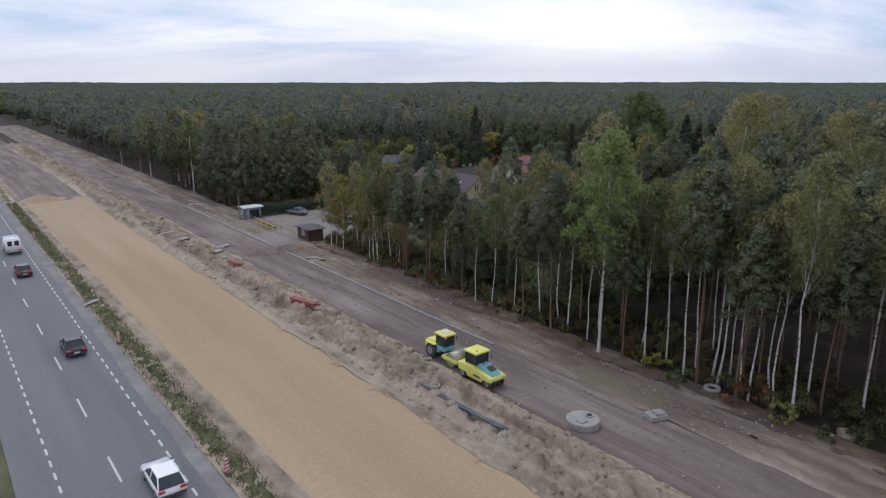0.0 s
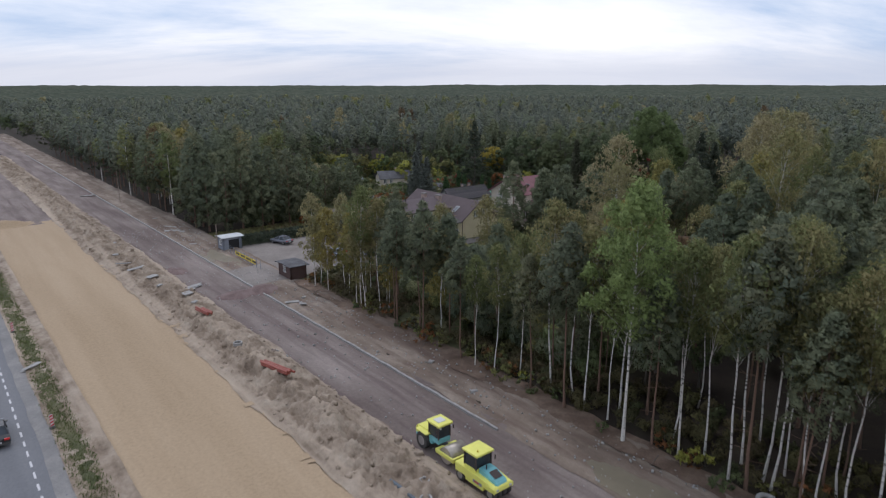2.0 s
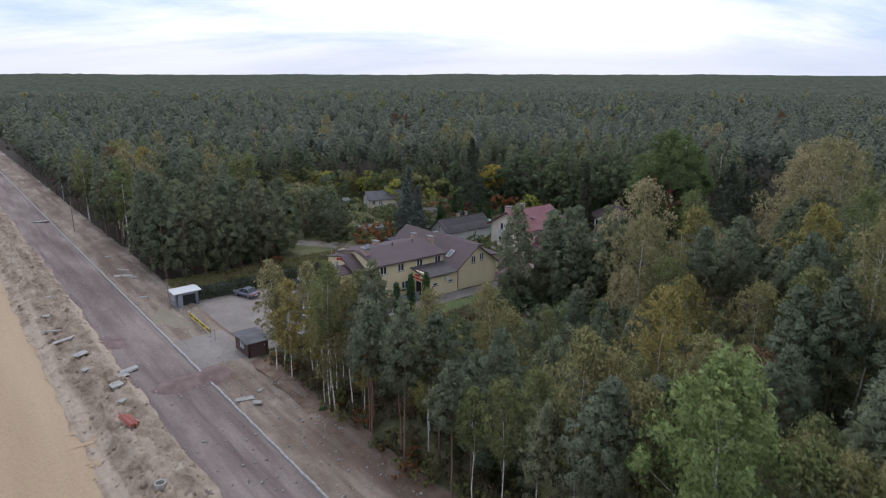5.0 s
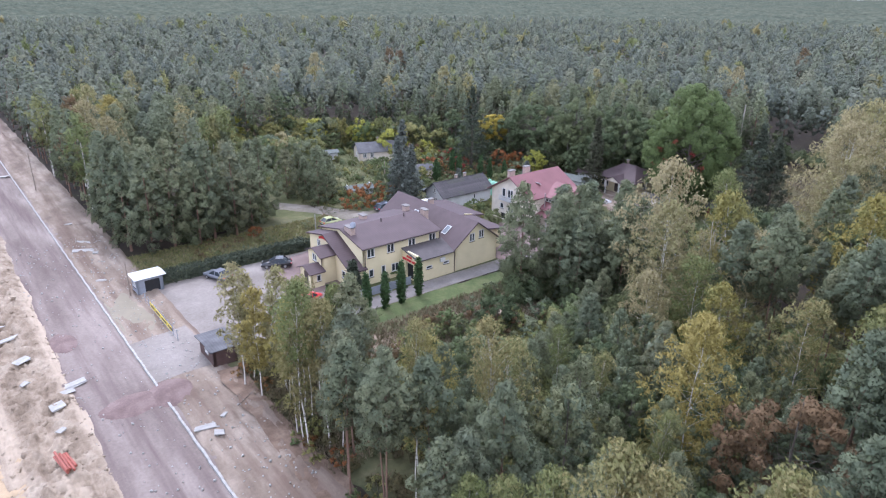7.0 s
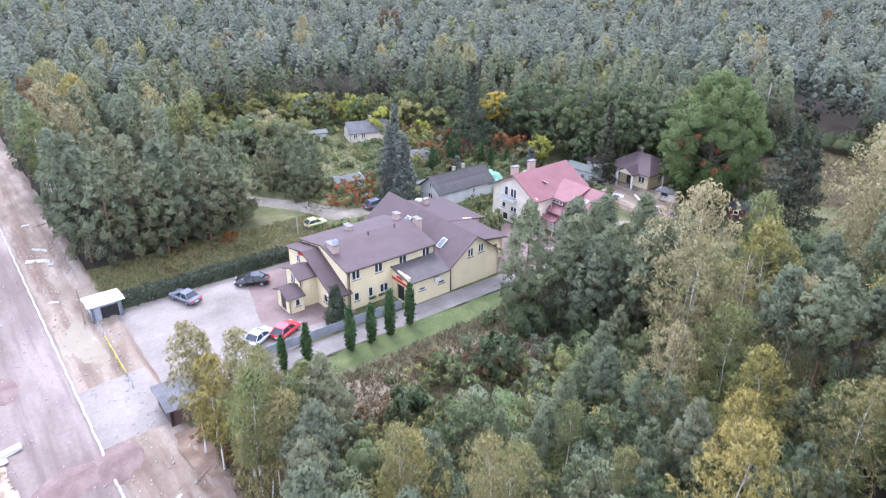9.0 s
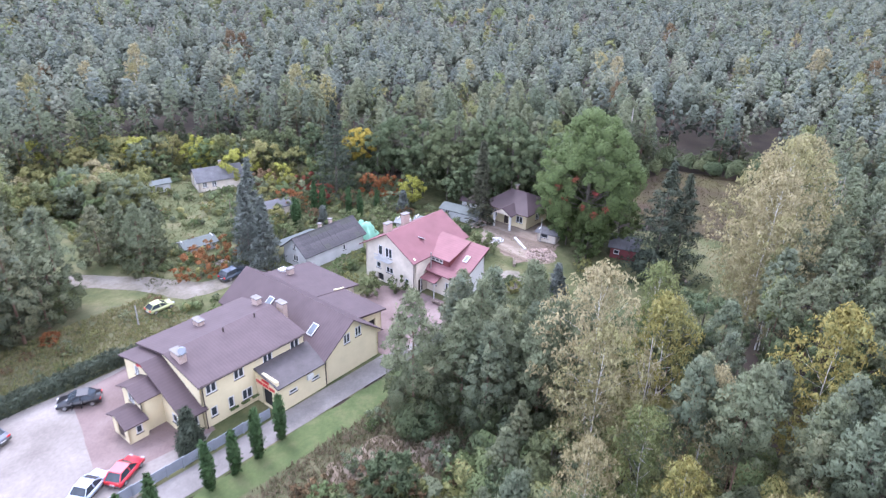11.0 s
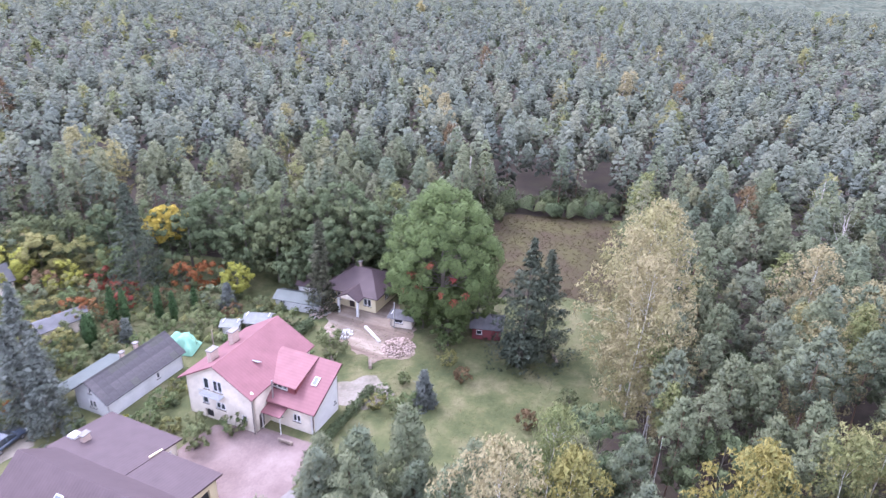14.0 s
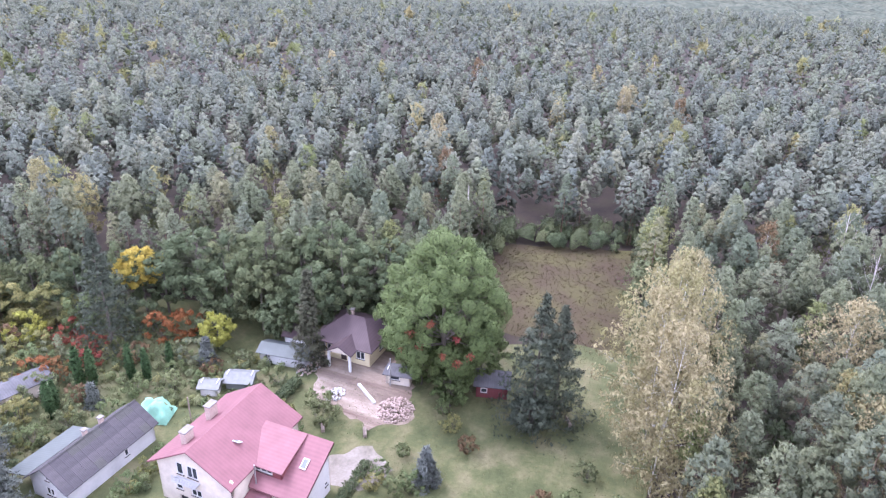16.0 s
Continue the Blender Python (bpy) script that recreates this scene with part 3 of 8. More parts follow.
flat = lambda h: (lambda V, U: V * 0 + h)
strip("grass_verge_far", -26, 1.6, U0, U1, 10, 200, lambda V, U: 0.03 + 0.06 * wobble(V, U, 1.5), "grass", "rough grass verge beyond the highway", 0.2)
road = strip("road", 1.4, 12.3, U0, U1, 6, 160, flat(0.10), "asphalt", "grey worn asphalt highway with dashed white markings")
strip("road_shoulder", 11.5, 13.0, U0, 230, 6, 500, lambda V, U: 0.115 + 0.02 * wobble(V, U, 0.8), "shoulder", "pale gravel shoulder along the asphalt", 0.12)
strip("ditch", 12.6, 16.2, U0, 330, 16, 900, lambda V, U: 0.17 - 0.12 * np.exp(-((V - 15.35) / 0.4) ** 2) + 0.06 * wobble(V, U, 0.7, 3) + 0.04 * wobble(V, U, 0.27, 5), "spoil", "earth ditch edge between highway and sand bed", 0.1)
strip("grass_verge", 12.75, 14.75, U0, 330, 14, 900, lambda V, U: 0.20 + 0.10 * wobble(V, U, 0.8, 2) - 0.16 * ((V - 13.75) / 1.0) ** 2, "grass", "green grass strip beside the highway", 0.28, 5.0)
strip("sand_bed", 15.7, 29.2, U0, 172, 24, 700, lambda V, U: 0.05 + 0.025 * wobble(V * 0.4, U * 0.1, 0.5, 2) + 0.05 * wobble(V, U, 5.0), "sand", "levelled yellow sand bed of the new carriageway", 0.25)
strip("gravel_road_far", 13.5, 30, 168, 460, 20, 300, lambda V, U: 0.04 + 0.05 * wobble(V, U, 3.0), "gravel", "bare reddish road bed further along", 0.4)


def spoil_height(V, U):
    f = (V - 28.2) / 7.2
    ridge = np.clip(np.sin(np.pi * np.clip(f, 0, 1)), 0, 1) ** 0.8
    lumps = 0.42 * wobble(V, U * 0.45, 2.2, 3) + 0.40 * wobble(V, U * 0.7, 0.9, 8) + 0.26 * wobble(V, U, 0.42, 5) + 0.26 * np.random.default_rng(3).random(V.shape)
    low = 0.55 + 0.45 * wobble(U * 0.5, U * 0, 9.0, 2)
    return 0.09 + np.maximum(ridge * (0.46 * low + 0.2 + 1.6 * lumps), -0.03)


strip("spoil_bank", 28.0, 35.6, -20, 330, 34, 1450, spoil_height, "spoil", "lumpy bank of pale dug-up soil beside the gravel road", 0.45, 3.0)
strip("gravel_road", 34.6, 43.6, U0, 480, 24, 900, lambda V, U: 0.09 + 0.03 * wobble(V, U * 0.15, 1.0, 4) + 0.05 * wobble(V, U, 6.0, 1) - 0.0 * V, "gravel", "purplish crushed-stone road under construction", 0.35, 7.0)
def verge_height(V, U):
    rough = 0.20 * wobble(V, U * 0.2, 1.1, 6) + 0.13 * wobble(V, U * 0.5, 0.6, 2) + 0.12 * wobble(V, U, 0.35, 4)
    calm = np.clip(np.abs(U - 103.0) - 6.0, 0, 3) / 3
    for v0, u0, rv, ru in ((45.0, 32.5, 1.8, 8.0), (45.0, 117.5, 1.9, 7.5)):
        dip = np.clip(1.25 - ((V - v0) / rv) ** 2 - ((U - u0) / ru) ** 2, 0, 1)
        rough = rough * (1 - dip) - 0.10 * dip
    rim = np.clip((V - 42.7) / 0.7, 0, 1)
    return 0.10 + (0.02 + (0.10 + rough) * calm) * rim


strip("verge", 42.75, 49.9, U0, 480, 22, 800, verge_height, "verge", "trodden brown earth verge along the wood", 0.3, 8.0)

# bites of the digger along the sand's edge
gb = np.random.default_rng(14)
for i in range(64):
    u0, w = 24 + 146 * gb.random(), gb.uniform(0.25, 0.6)
    v0, ln = 28.9 + gb.uniform(-0.5, 0.4), gb.uniform(0.5, 1.6)
    patch("sand_bite", [(v0 - ln, u0 - 0.3), (v0, u0 - w), (v0 + 0.9, u0 - w), (v0 + 0.9, u0 + w), (v0 - 0.2, u0 + w * 0.6), (v0 - ln * 0.8, u0 + 0.2)], 0.095 + 0.0004 * i, "sand", "bite of loose sand at the edge of the bed", 0.25, 0.4, i)

# homestead surfaces
patch("brush_ground", [(51, 74), (84, 73), (101, 80), (101, 98.2), (49.5, 98.2)], 0.03, "grass", "rough brushy grass by the driveway", 0.6)
patch("homestead_grass", [(48.5, 98.1), (101, 98), (101, 80), (122, 71), (150, 66), (166, 72), (150, 98), (150, 130), (138, 160), (132, 184), (110, 194), (88, 190), (72, 168), (75, 150), (70, 138), (48.5, 136)], 0.04, "lawn", "garden grass round the houses", 0.7)
patch("drive_grass", [(58, 98.6), (57, 95.6), (70, 95.0), (86, 94.4), (95, 95.6), (102, 97.0), (102, 97.8)], 0.065, "green_grass", "strip of short bright green grass beside the driveway", 0.3, 0.8)
patch("thicket_ground", [(55.5, 45.5), (92, 45.5), (92, 74), (84, 73.2), (51, 74.2), (51, 60)], 0.025, "grass", "rough grass under the young trees", 0.8)
patch("dry_grass", [(78, 92.5), (84, 91), (89, 86), (88, 82), (82, 84), (79, 88), (75, 90)], 0.062, "dry_grass", "matted dry pale grass in the brush", 0.9, 0.7)
patch("dry_grass", [(62, 93.5), (69, 92.5), (72, 88), (66, 86), (60, 89)], 0.064, "dry_grass", "matted dry pale grass in the brush", 0.9, 0.7)
patch("clearing", [(158, 76), (198, 78), (190, 104), (168, 106), (156, 98)], 0.05, "meadow", "yellowish brown meadow in a forest clearing", 0.8)
patch("grass_strip", [(49, 125.0), (84, 124.5), (84, 131), (76, 140), (58, 136), (49, 136)], 0.06, "grass", "tall greenish grass behind the hedge", 0.5)
patch("parking_lot", [(47.2, 122.8), (47.4, 99.0), (52, 98.5), (64, 102.2), (70, 102.6), (73.5, 105), (73.5, 122.4)], 0.07, "lot", "pale gravel parking lot before the guest house", 0.15)
patch("lot_apron", [(42.6, 108), (42.6, 98), (49.2, 97.8), (49.2, 109)], 0.138, "lot", "pale gravel entrance to the parking lot", 0.5)
patch("terrace", [(62, 106), (73.4, 104.6), (73.4, 122), (66, 121)], 0.085, "cobble", "pinkish paved forecourt of the guest house", 0.1)
patch("driveway", [(58, 98.9), (102.5, 97.9), (103, 101.0), (58, 102.0)], 0.09, "paving", "grey paved driveway along the guest house", 0.05)
patch("courtyard", [(94.6, 100.9), (103.5, 99.3), (109.8, 100.6), (109.5, 108.2), (107.4, 113.6), (101.6, 114.5), (99.4, 108), (94.6, 106)], 0.10, "cobble", "pinkish block-paved courtyard between the houses", 0.1)
patch("sandy_track", [(64, 155), (76, 147.5), (83, 138.5), (86, 131.2), (96, 129.2), (97.4, 131.8), (90, 134.2), (86, 141), (78, 151.5), (66, 159)], 0.08, "track", "sandy track behind the guest house", 0.5)
patch("demolition_ground", [(127, 103), (131, 99), (137, 102), (143, 107), (141, 116), (134, 116), (130, 112)], 0.08, "verge", "dusty ground strewn with rubble", 1.5, 0.6)
patch("sand_spill", [(117.5, 99), (122, 97), (124.5, 101), (120, 106), (117.5, 104)], 0.075, "track", "bare pale sand patch beside the house", 1.0, 0.6)
patch("puddle", [(42.9, 24), (46.0, 23), (47.4, 34), (46.4, 41.5), (43.2, 40)], 0.145, "puddle", "muddy greenish puddle on the verge", 0.35, 0.7)
patch("puddle", [(43.0, 111.0), (46.8, 109.5), (47.4, 122), (45.4, 126.0), (42.9, 121)], 0.145, "puddle", "pale muddy puddle on the verge", 0.35, 0.7)
patch("muddy_pad", [(43.2, 156.5), (50.5, 157.5), (50.5, 163.5), (43.2, 164.5)], 0.27, "verge", "dark muddy side track into the wood", 0.5)
patch("leaf_litter", [(47.6, -20), (50.6, -20), (50.6, 96), (48.2, 96), (47.4, 60), (48.0, 30)], 0.285, "litter", "reddish brown leaf litter along the wood's edge", 0.5, 1.0)


# road markings, each dash a piece of the road
def dash(length, width):
    bm = boxes((-width / 2, width / 2, 0, length, 0.0, 0.006))
    return bm_mesh("dash", bm)


long_dash, short_dash = dash(3.9, 0.14), dash(1.0, 0.15)
for me in (long_dash, short_dash):
    me.materials.append(MAT["paint_line"])
for k in range(-2, 34):
    part("dash", long_dash, None, road, m=pose(7.15, 32.4 + 11.2 * k, 0.102))
for v in (3.78, 10.62):
    for k in range(110):
        part("edge_dash", short_dash, None, road, m=pose(v, 20 + 1.9 * k, 0.102))

# kerb stones along the gravel road
kerb = thing("kerb", SITE, "line of new grey concrete kerb stones along the gravel road", "kerb", kind="structure")
stone = bm_mesh("kerb_stone", boxes((-0.11, 0.11, 0.01, 0.99, -0.05, 0.26), bevel=0.03))
stone.materials.append(MAT["concrete"])
for k in range(285):
    part("kerb_stone", stone, None, kerb, m=pose(42.45 + 0.03 * math.sin(k * 1.7), 45.4 + k, 0.06 + 0.02 * math.sin(k * 0.9), 0, 0, 0.6 * math.sin(k * 2.3)))

# stones scattered over the gravel road and the verge
gs_ = np.random.default_rng(18)
CUBE = np.array([[a, b, c] for a in (-1, 1) for b in (-1, 1) for c in (-1, 1)], float)
CUBE_Q = np.array([[0, 1, 3, 2], [4, 6, 7, 5], [0, 4, 5, 1], [2, 3, 7, 6], [0, 2, 6, 4], [1, 5, 7, 3]])
sv, sf = [], []
for i in range(1300):
    v, u = (gs_.uniform(34.8, 42.0) if gs_.random() < 0.35 else gs_.uniform(43.0, 49.0)), gs_.uniform(18, 150)
    turn = np.array(Euler(gs_.uniform(0, 6.28, 3)).to_matrix())
    shape = CUBE * gs_.uniform(0.03, 0.10) * gs_.uniform(0.5, 1.2, 3)
    z = 0.12 if v < 42.5 else float(verge_height(np.array([[v]]), np.array([[u]]))[0, 0]) + 0.02
    sv.append(shape @ turn.T + (v, u, z)), sf.append(CUBE_Q + 8 * i)
stones = part("loose_stones", np_mesh("loose_stones", np.concatenate(sv), np.concatenate(sf)), "concrete")
stones.matrix_world = SITE
tagged(stones, "small pale stones scattered over gravel and earth", "stones", kind="stuff")

# clods on the spoil bank
gc = np.random.default_rng(8)
clods = []
for i in range(1500):
    v, u = gc.uniform(28.6, 35.4), gc.uniform(20, 175)
    s = gc.uniform(0.05, 0.17) * (1.9 if gc.random() < 0.15 else 1.0)
    turn = np.array(Euler(gc.uniform(0, 6.28, 3)).to_matrix())
    shape = CUBE * s * gc.uniform(0.5, 1.1, 3) * gc.uniform(0.7, 1.2, (8, 3))
    z = float(spoil_height(np.array([[v]]), np.array([[u]]))[0, 0])
    clods.append((shape @ turn.T + (v, u, z + 0.02), CUBE_Q))
kv, kf = [], []
for i, (a, f) in enumerate(clods):
    kv.append(a), kf.append(f + 8 * i)
lumps = part("clods", np_mesh("clods", np.concatenate(kv), np.concatenate(kf)), "spoil")
lumps.matrix_world = SITE
tagged(lumps, "loose clods of pale soil on the spoil bank", "clods", kind="stuff")

# ---- trees: shapes ----
def unit(a):
    return a / (np.linalg.norm(a, axis=-1, keepdims=True) + 1e-9)


def leaves(c, r, k, size, g, rough=0.7, hang=0.0, slim=0.55, up=0.7, whole=0.5):
    """Leaf sprays on the hulls of clumps: c centres, r radii, k sprays each. hang: how far they droop. Returns verts, tris, tint."""
    n = len(c) * k
    d = unit(g.normal(size=(n, 3)))
    flip = (d[:, 2] < 0) & (g.random(n) < up)
    d[flip, 2] *= -1
    C, R = np.repeat(c, k, 0), np.repeat(r, k, 0)
    p = C + R * d * g.uniform(0.5, 1.05, (n, 1))
    nor = unit(d / (R / R.max(1, keepdims=True)) * 0.9 + rough * g.normal(size=(n, 3)))
    t1 = unit(np.cross(nor, g.normal(size=(n, 3))))
    t2 = np.cross(nor, t1)
    if hang:
        t2 = unit(t2 * (1 - hang) + np.array([0, 0, -1.0]) * hang)
        t1 = unit(np.cross(nor, t2))
    s = size * g.uniform(0.6, 1.4, (n, 1))
    V = np.stack([p - t1 * s * slim, p + t1 * s * slim, p + t2 * s * 1.25], 1)
    face = np.cross(V[:, 1] - V[:, 0], V[:, 2] - V[:, 0])
    soft = unit(unit(p - c.mean(0)) * whole + d * 0.75 + 0.3 * nor + np.array([0, 0, 0.15]))
    wrong = (face * soft).sum(1) < 0
    V[wrong] = V[wrong][:, [1, 0, 2]]
    tint = np.repeat(np.repeat(g.random(len(c)) * 0.25, k), 3)
    leaves.normals = np.repeat(soft, 3, 0)
    return V.reshape(-1, 3), np.arange(n * 3).reshape(-1, 3), tint


def tufts_of(c, r, g, n=6, band=True, whole=0.8):
    """Needle tufts: an uneven dome over each clump, open below. Returns verts, tris, tint, normals."""
    m = len(c)
    hub = np.array([c[:, 0].mean(), c[:, 1].mean(), c[:, 2].min() + 0.4 * np.ptp(c[:, 2])])
    out = c * (1, 1, 0) - hub * (1, 1, 0)
    out = out / (np.linalg.norm(out, axis=1, keepdims=True) + 0.4)
    up = unit(np.array([0, 0, 1.0]) + 0.55 * out + 0.22 * g.normal(size=(m, 3)))
    e1 = unit(np.cross(up, g.normal(size=(m, 3))))
    e2 = np.cross(up, e1)
    rings = [(0.80, 0.42), (1.05, -0.55)] if band else [(1.0, -0.35)]
    V, N = [(c + up * r[:, 2:] * g.uniform(0.8, 1.25, (m, 1)))[:, None]], [up[:, None]]
    for wide, high in rings:
        a = np.arange(n) * 2 * np.pi / n + g.uniform(-0.3, 0.3, (m, n)) + (0.5 if high > 0 else 0)
        ray = np.cos(a)[..., None] * e1[:, None] + np.sin(a)[..., None] * e2[:, None]
        q = wide * g.uniform(0.62, 1.3, (m, n)) * r[:, :1]
        z = (high + g.uniform(-0.38, 0.32, (m, n))) * r[:, 2:]
        V.append(c[:, None] + ray * q[..., None] + up[:, None] * z[..., None])
        N.append(unit(ray * (0.75 if high > 0 else 1.0) + up[:, None] * (0.6 if high > 0 else 0.05)))
    V, N = np.concatenate(V, 1), np.concatenate(N, 1)
    N = unit(N + whole * unit(V - hub))
    i = np.arange(n)
    f = [np.stack([0 * i, 1 + i, 1 + (i + 1) % n], -1)]
    if band:
        f += [np.stack([1 + i, 1 + n + i, 1 + n + (i + 1) % n], -1), np.stack([1 + i, 1 + n + (i + 1) % n, 1 + (i + 1) % n], -1)]
    f = np.concatenate(f)
    w = V.shape[1]
    F = (f[None] + (np.arange(m) * w)[:, None, None]).reshape(-1, 3)
    return V.reshape(-1, 3), F, np.repeat(g.random(m) * 0.14, w), N.reshape(-1, 3)


def needled(c, r, k, size, g, points=6, band=True, whole=0.8, slim=0.3):
    """Tufts with k loose needle sprays on each, pointing outwards and up."""
    v1, f1, t1, n1 = tufts_of(c, r, g, points, band, whole)
    if not k:
        return v1, f1, t1, n1
    n = len(c) * k
    d = unit(g.normal(size=(n, 3)))
    flip = (d[:, 2] < 0) & (g.random(n) < 0.6)
    d[flip, 2] *= -1
    p = np.repeat(c, k, 0) + np.repeat(r, k, 0) * d * g.uniform(0.6, 1.1, (n, 1))
    axis = unit(d + np.array([0, 0, 0.35]) + 0.8 * g.normal(size=(n, 3)))
    side = unit(np.cross(axis, d + 0.5 * g.normal(size=(n, 3))))
    s = size * g.uniform(0.6, 1.4, (n, 1))
    V = np.stack([p - side * s * slim - axis * s * 0.4, p + side * s * slim - axis * s * 0.2, p + axis * s * 0.7], 1)
    hub = np.array([c[:, 0].mean(), c[:, 1].mean(), c[:, 2].min() + 0.4 * np.ptp(c[:, 2])])
    soft = unit(unit(p - hub) * whole + d + 0.2 * g.normal(size=(n, 3)))
    face = np.cross(V[:, 1] - V[:, 0], V[:, 2] - V[:, 0])
    wrong = (face * soft).sum(1) < 0
    V[wrong] = V[wrong][:, [1, 0, 2]]
    t2 = np.repeat(np.repeat(g.random(len(c)) * 0.14, k), 3)
    return np.concatenate([v1, V.reshape(-1, 3)]), np.concatenate([f1, np.arange(n * 3).reshape(-1, 3) + len(v1)]), np.concatenate([t1, t2]), np.concatenate([n1, np.repeat(soft, 3, 0)])


def leafy(c, r, k, size, g, points=6, whole=0.8, **how):
    """Full leafy clumps: uneven domes with sprays of leaves standing off them."""
    v1, f1, t1, n1 = tufts_of(c, r * (0.95, 0.95, 1.0), g, points, True, whole)
    v2, f2, t2 = leaves(c, r * 1.12, k, size, g, **how)
    return np.concatenate([v1, v2]), np.concatenate([f1, f2 + len(v1)]), np.concatenate([t1 * 1.6, t2]), np.concatenate([n1, leaves.normals])


def stem(h, r0, g, lean=0.03, top=0.93, sides=7, n=7):
    z = np.linspace(0, top * h, n)
    off = np.cumsum(g.normal(0, lean * h / n, (n, 2)), 0)
    off -= off[0]
    path = np.column_stack([off, z])
    rad = r0 * (1 - 0.85 * (z / z[-1])) + 0.01
    rad[0] *= 1.35
    return path, rad, sides


def along(path, z):
    return np.array([np.interp(z, path[:, 2], path[:, 0]), np.interp(z, path[:, 2], path[:, 1]), z])


def crown_pine(h, g, clumps, base=0.48, width=0.155, cone=False):
    """Clump centres and radii of a Scots pine's crown."""
    t = np.sort(g.random(clumps)) ** 0.85
    z = h * (base + (1 - base) * t)
    env = width * h * (1.0 - t**1.8) * (0.55 + 0.45 * np.minimum(1, t * 4)) + 0.25
    if cone:
        env = width * h * np.sin(np.pi * (0.34 + 0.63 * t)) ** 0.85 + 0.1
    a = np.arange(clumps) * 2.4 + g.uniform(0, 0.8, clumps)
    q = env * g.uniform(0.45, 1.05, clumps)
    c = np.column_stack([np.cos(a) * q, np.sin(a) * q, z])
    s = h * 0.058 * g.uniform(0.75, 1.3, clumps) * (1.0 - 0.35 * t)
    return c, np.column_stack([s, s, s * 0.62])


def crown_bushy(h, g, clumps, base=0.08, width=0.24):
    """A broad young pine, clothed nearly to the ground."""
    c, r = crown_pine(h, g, clumps, base, width)
    c[:, :2] *= 1.05
    return c, r * 1.55


def crown_birch(h, g, clumps, base=0.52, width=0.125):
    t = np.sort(g.random(clumps))
    z = h * (base + (1 - base) * t)
    env = width * h * np.sin(np.pi * np.clip(0.12 + 0.86 * t, 0, 1)) ** 0.75
    a = np.arange(clumps) * 2.4 + g.uniform(0, 0.9, clumps)
    q = env * g.uniform(0.2, 1.05, clumps)
    c = np.column_stack([np.cos(a) * q, np.sin(a) * q, z])
    s = h * 0.040 * g.uniform(0.7, 1.3, clumps)
    return c, np.column_stack([s, s, s * 1.35])


def crown_willow(h, g, clumps, base=0.15, width=0.2):
    return crown_birch(h, g, clumps, base, width)


def crown_round(h, g, clumps, base=0.2, width=0.36):
    """A broad crown (oak, bush): clumps spread through a dome."""
    d = unit(g.normal(size=(clumps, 3)))
    rr = g.uniform(0.35, 1.0, (clumps, 1)) ** 0.5
    half = (1 - base) / 2
    c = d * rr * np.array([width * h, width * h, half * h * 0.9]) + np.array([0, 0, h * (base + half)])
    c[:, :2] *= (0.75 + 0.35 * np.sin(np.pi * np.clip((c[:, 2] / h - base) / (1 - base), 0, 1)))[:, None]
    s = h * 0.085 * g.uniform(0.7, 1.3, clumps)
    return c, np.column_stack([s, s, s * 0.8])


def crown_spruce(h, g, clumps, base=0.04, width=0.2):
    t = np.linspace(0, 1, clumps) ** 0.9
    z = h * (base + (0.985 - base) * t)
    env = width * h * (1 - t) ** 0.85 + 0.08
    a = np.arange(clumps) * 2.4 + g.uniform(-0.5, 0.5, clumps)
    q = env * g.uniform(0.35, 1.08, clumps)
    c = np.column_stack([np.cos(a) * q, np.sin(a) * q, z - 0.35 * q])
    s = np.maximum(0.22, env * g.uniform(0.3, 0.48, clumps))
    return c, np.column_stack([s, s, s * 0.5])


def crown_column(h, g, clumps):
    t = np.linspace(0, 1, clumps)
    a = np.arange(clumps) * 2.4
    env = 0.09 * h * np.sin(np.pi * np.clip(0.14 + 0.84 * t, 0, 1)) ** 0.7 + 0.05
    c = np.column_stack([np.cos(a) * env * 0.5, np.sin(a) * env * 0.5, h * (0.03 + 0.92 * t)])
    s = env * 1.0
    return c, np.column_stack([s * 0.8, s * 0.8, np.full(clumps, h * 0.06)])


KINDS = {
    # crown, clumps, sprays, spray size, hang, slim, needle or leaf, bark, stem radius over height
    "pine": (crown_pine, 112, 60, 0.26, 0.0, 0.26, "pine_leaf", "pine_bark", 0.0062),
    "bushy_pine": (crown_bushy, 120, 66, 0.30, 0.0, 0.30, "pine_leaf", "pine_bark", 0.011),
    "willow": (crown_willow, 60, 60, 0.27, 0.15, 0.34, "willow_leaf", "grey_bark", 0.009),
    "birch": (crown_birch, 72, 44, 0.20, 0.5, 0.32, "birch_leaf", "birch_bark", 0.0046),
    "green_birch": (crown_birch, 70, 74, 0.27, 0.3, 0.40, "green_leaf", "birch_bark", 0.0065),
    "broadleaf": (crown_round, 96, 50, 0.28, 0.1, 0.5, "dark_leaf", "grey_bark", 0.012),
    "oak": (crown_round, 330, 60, 0.30, 0.1, 0.5, "oak_leaf", "grey_bark", 0.018),
    "spruce": (crown_spruce, 120, 46, 0.30, 0.35, 0.32, "spruce_leaf", "grey_bark", 0.010),
    "blue_spruce": (crown_spruce, 90, 46, 0.26, 0.2, 0.32, "blue_leaf", "grey_bark", 0.010),
    "thuja": (crown_column, 36, 60, 0.20, -0.5, 0.4, "thuja_leaf", "grey_bark", 0.008),
}


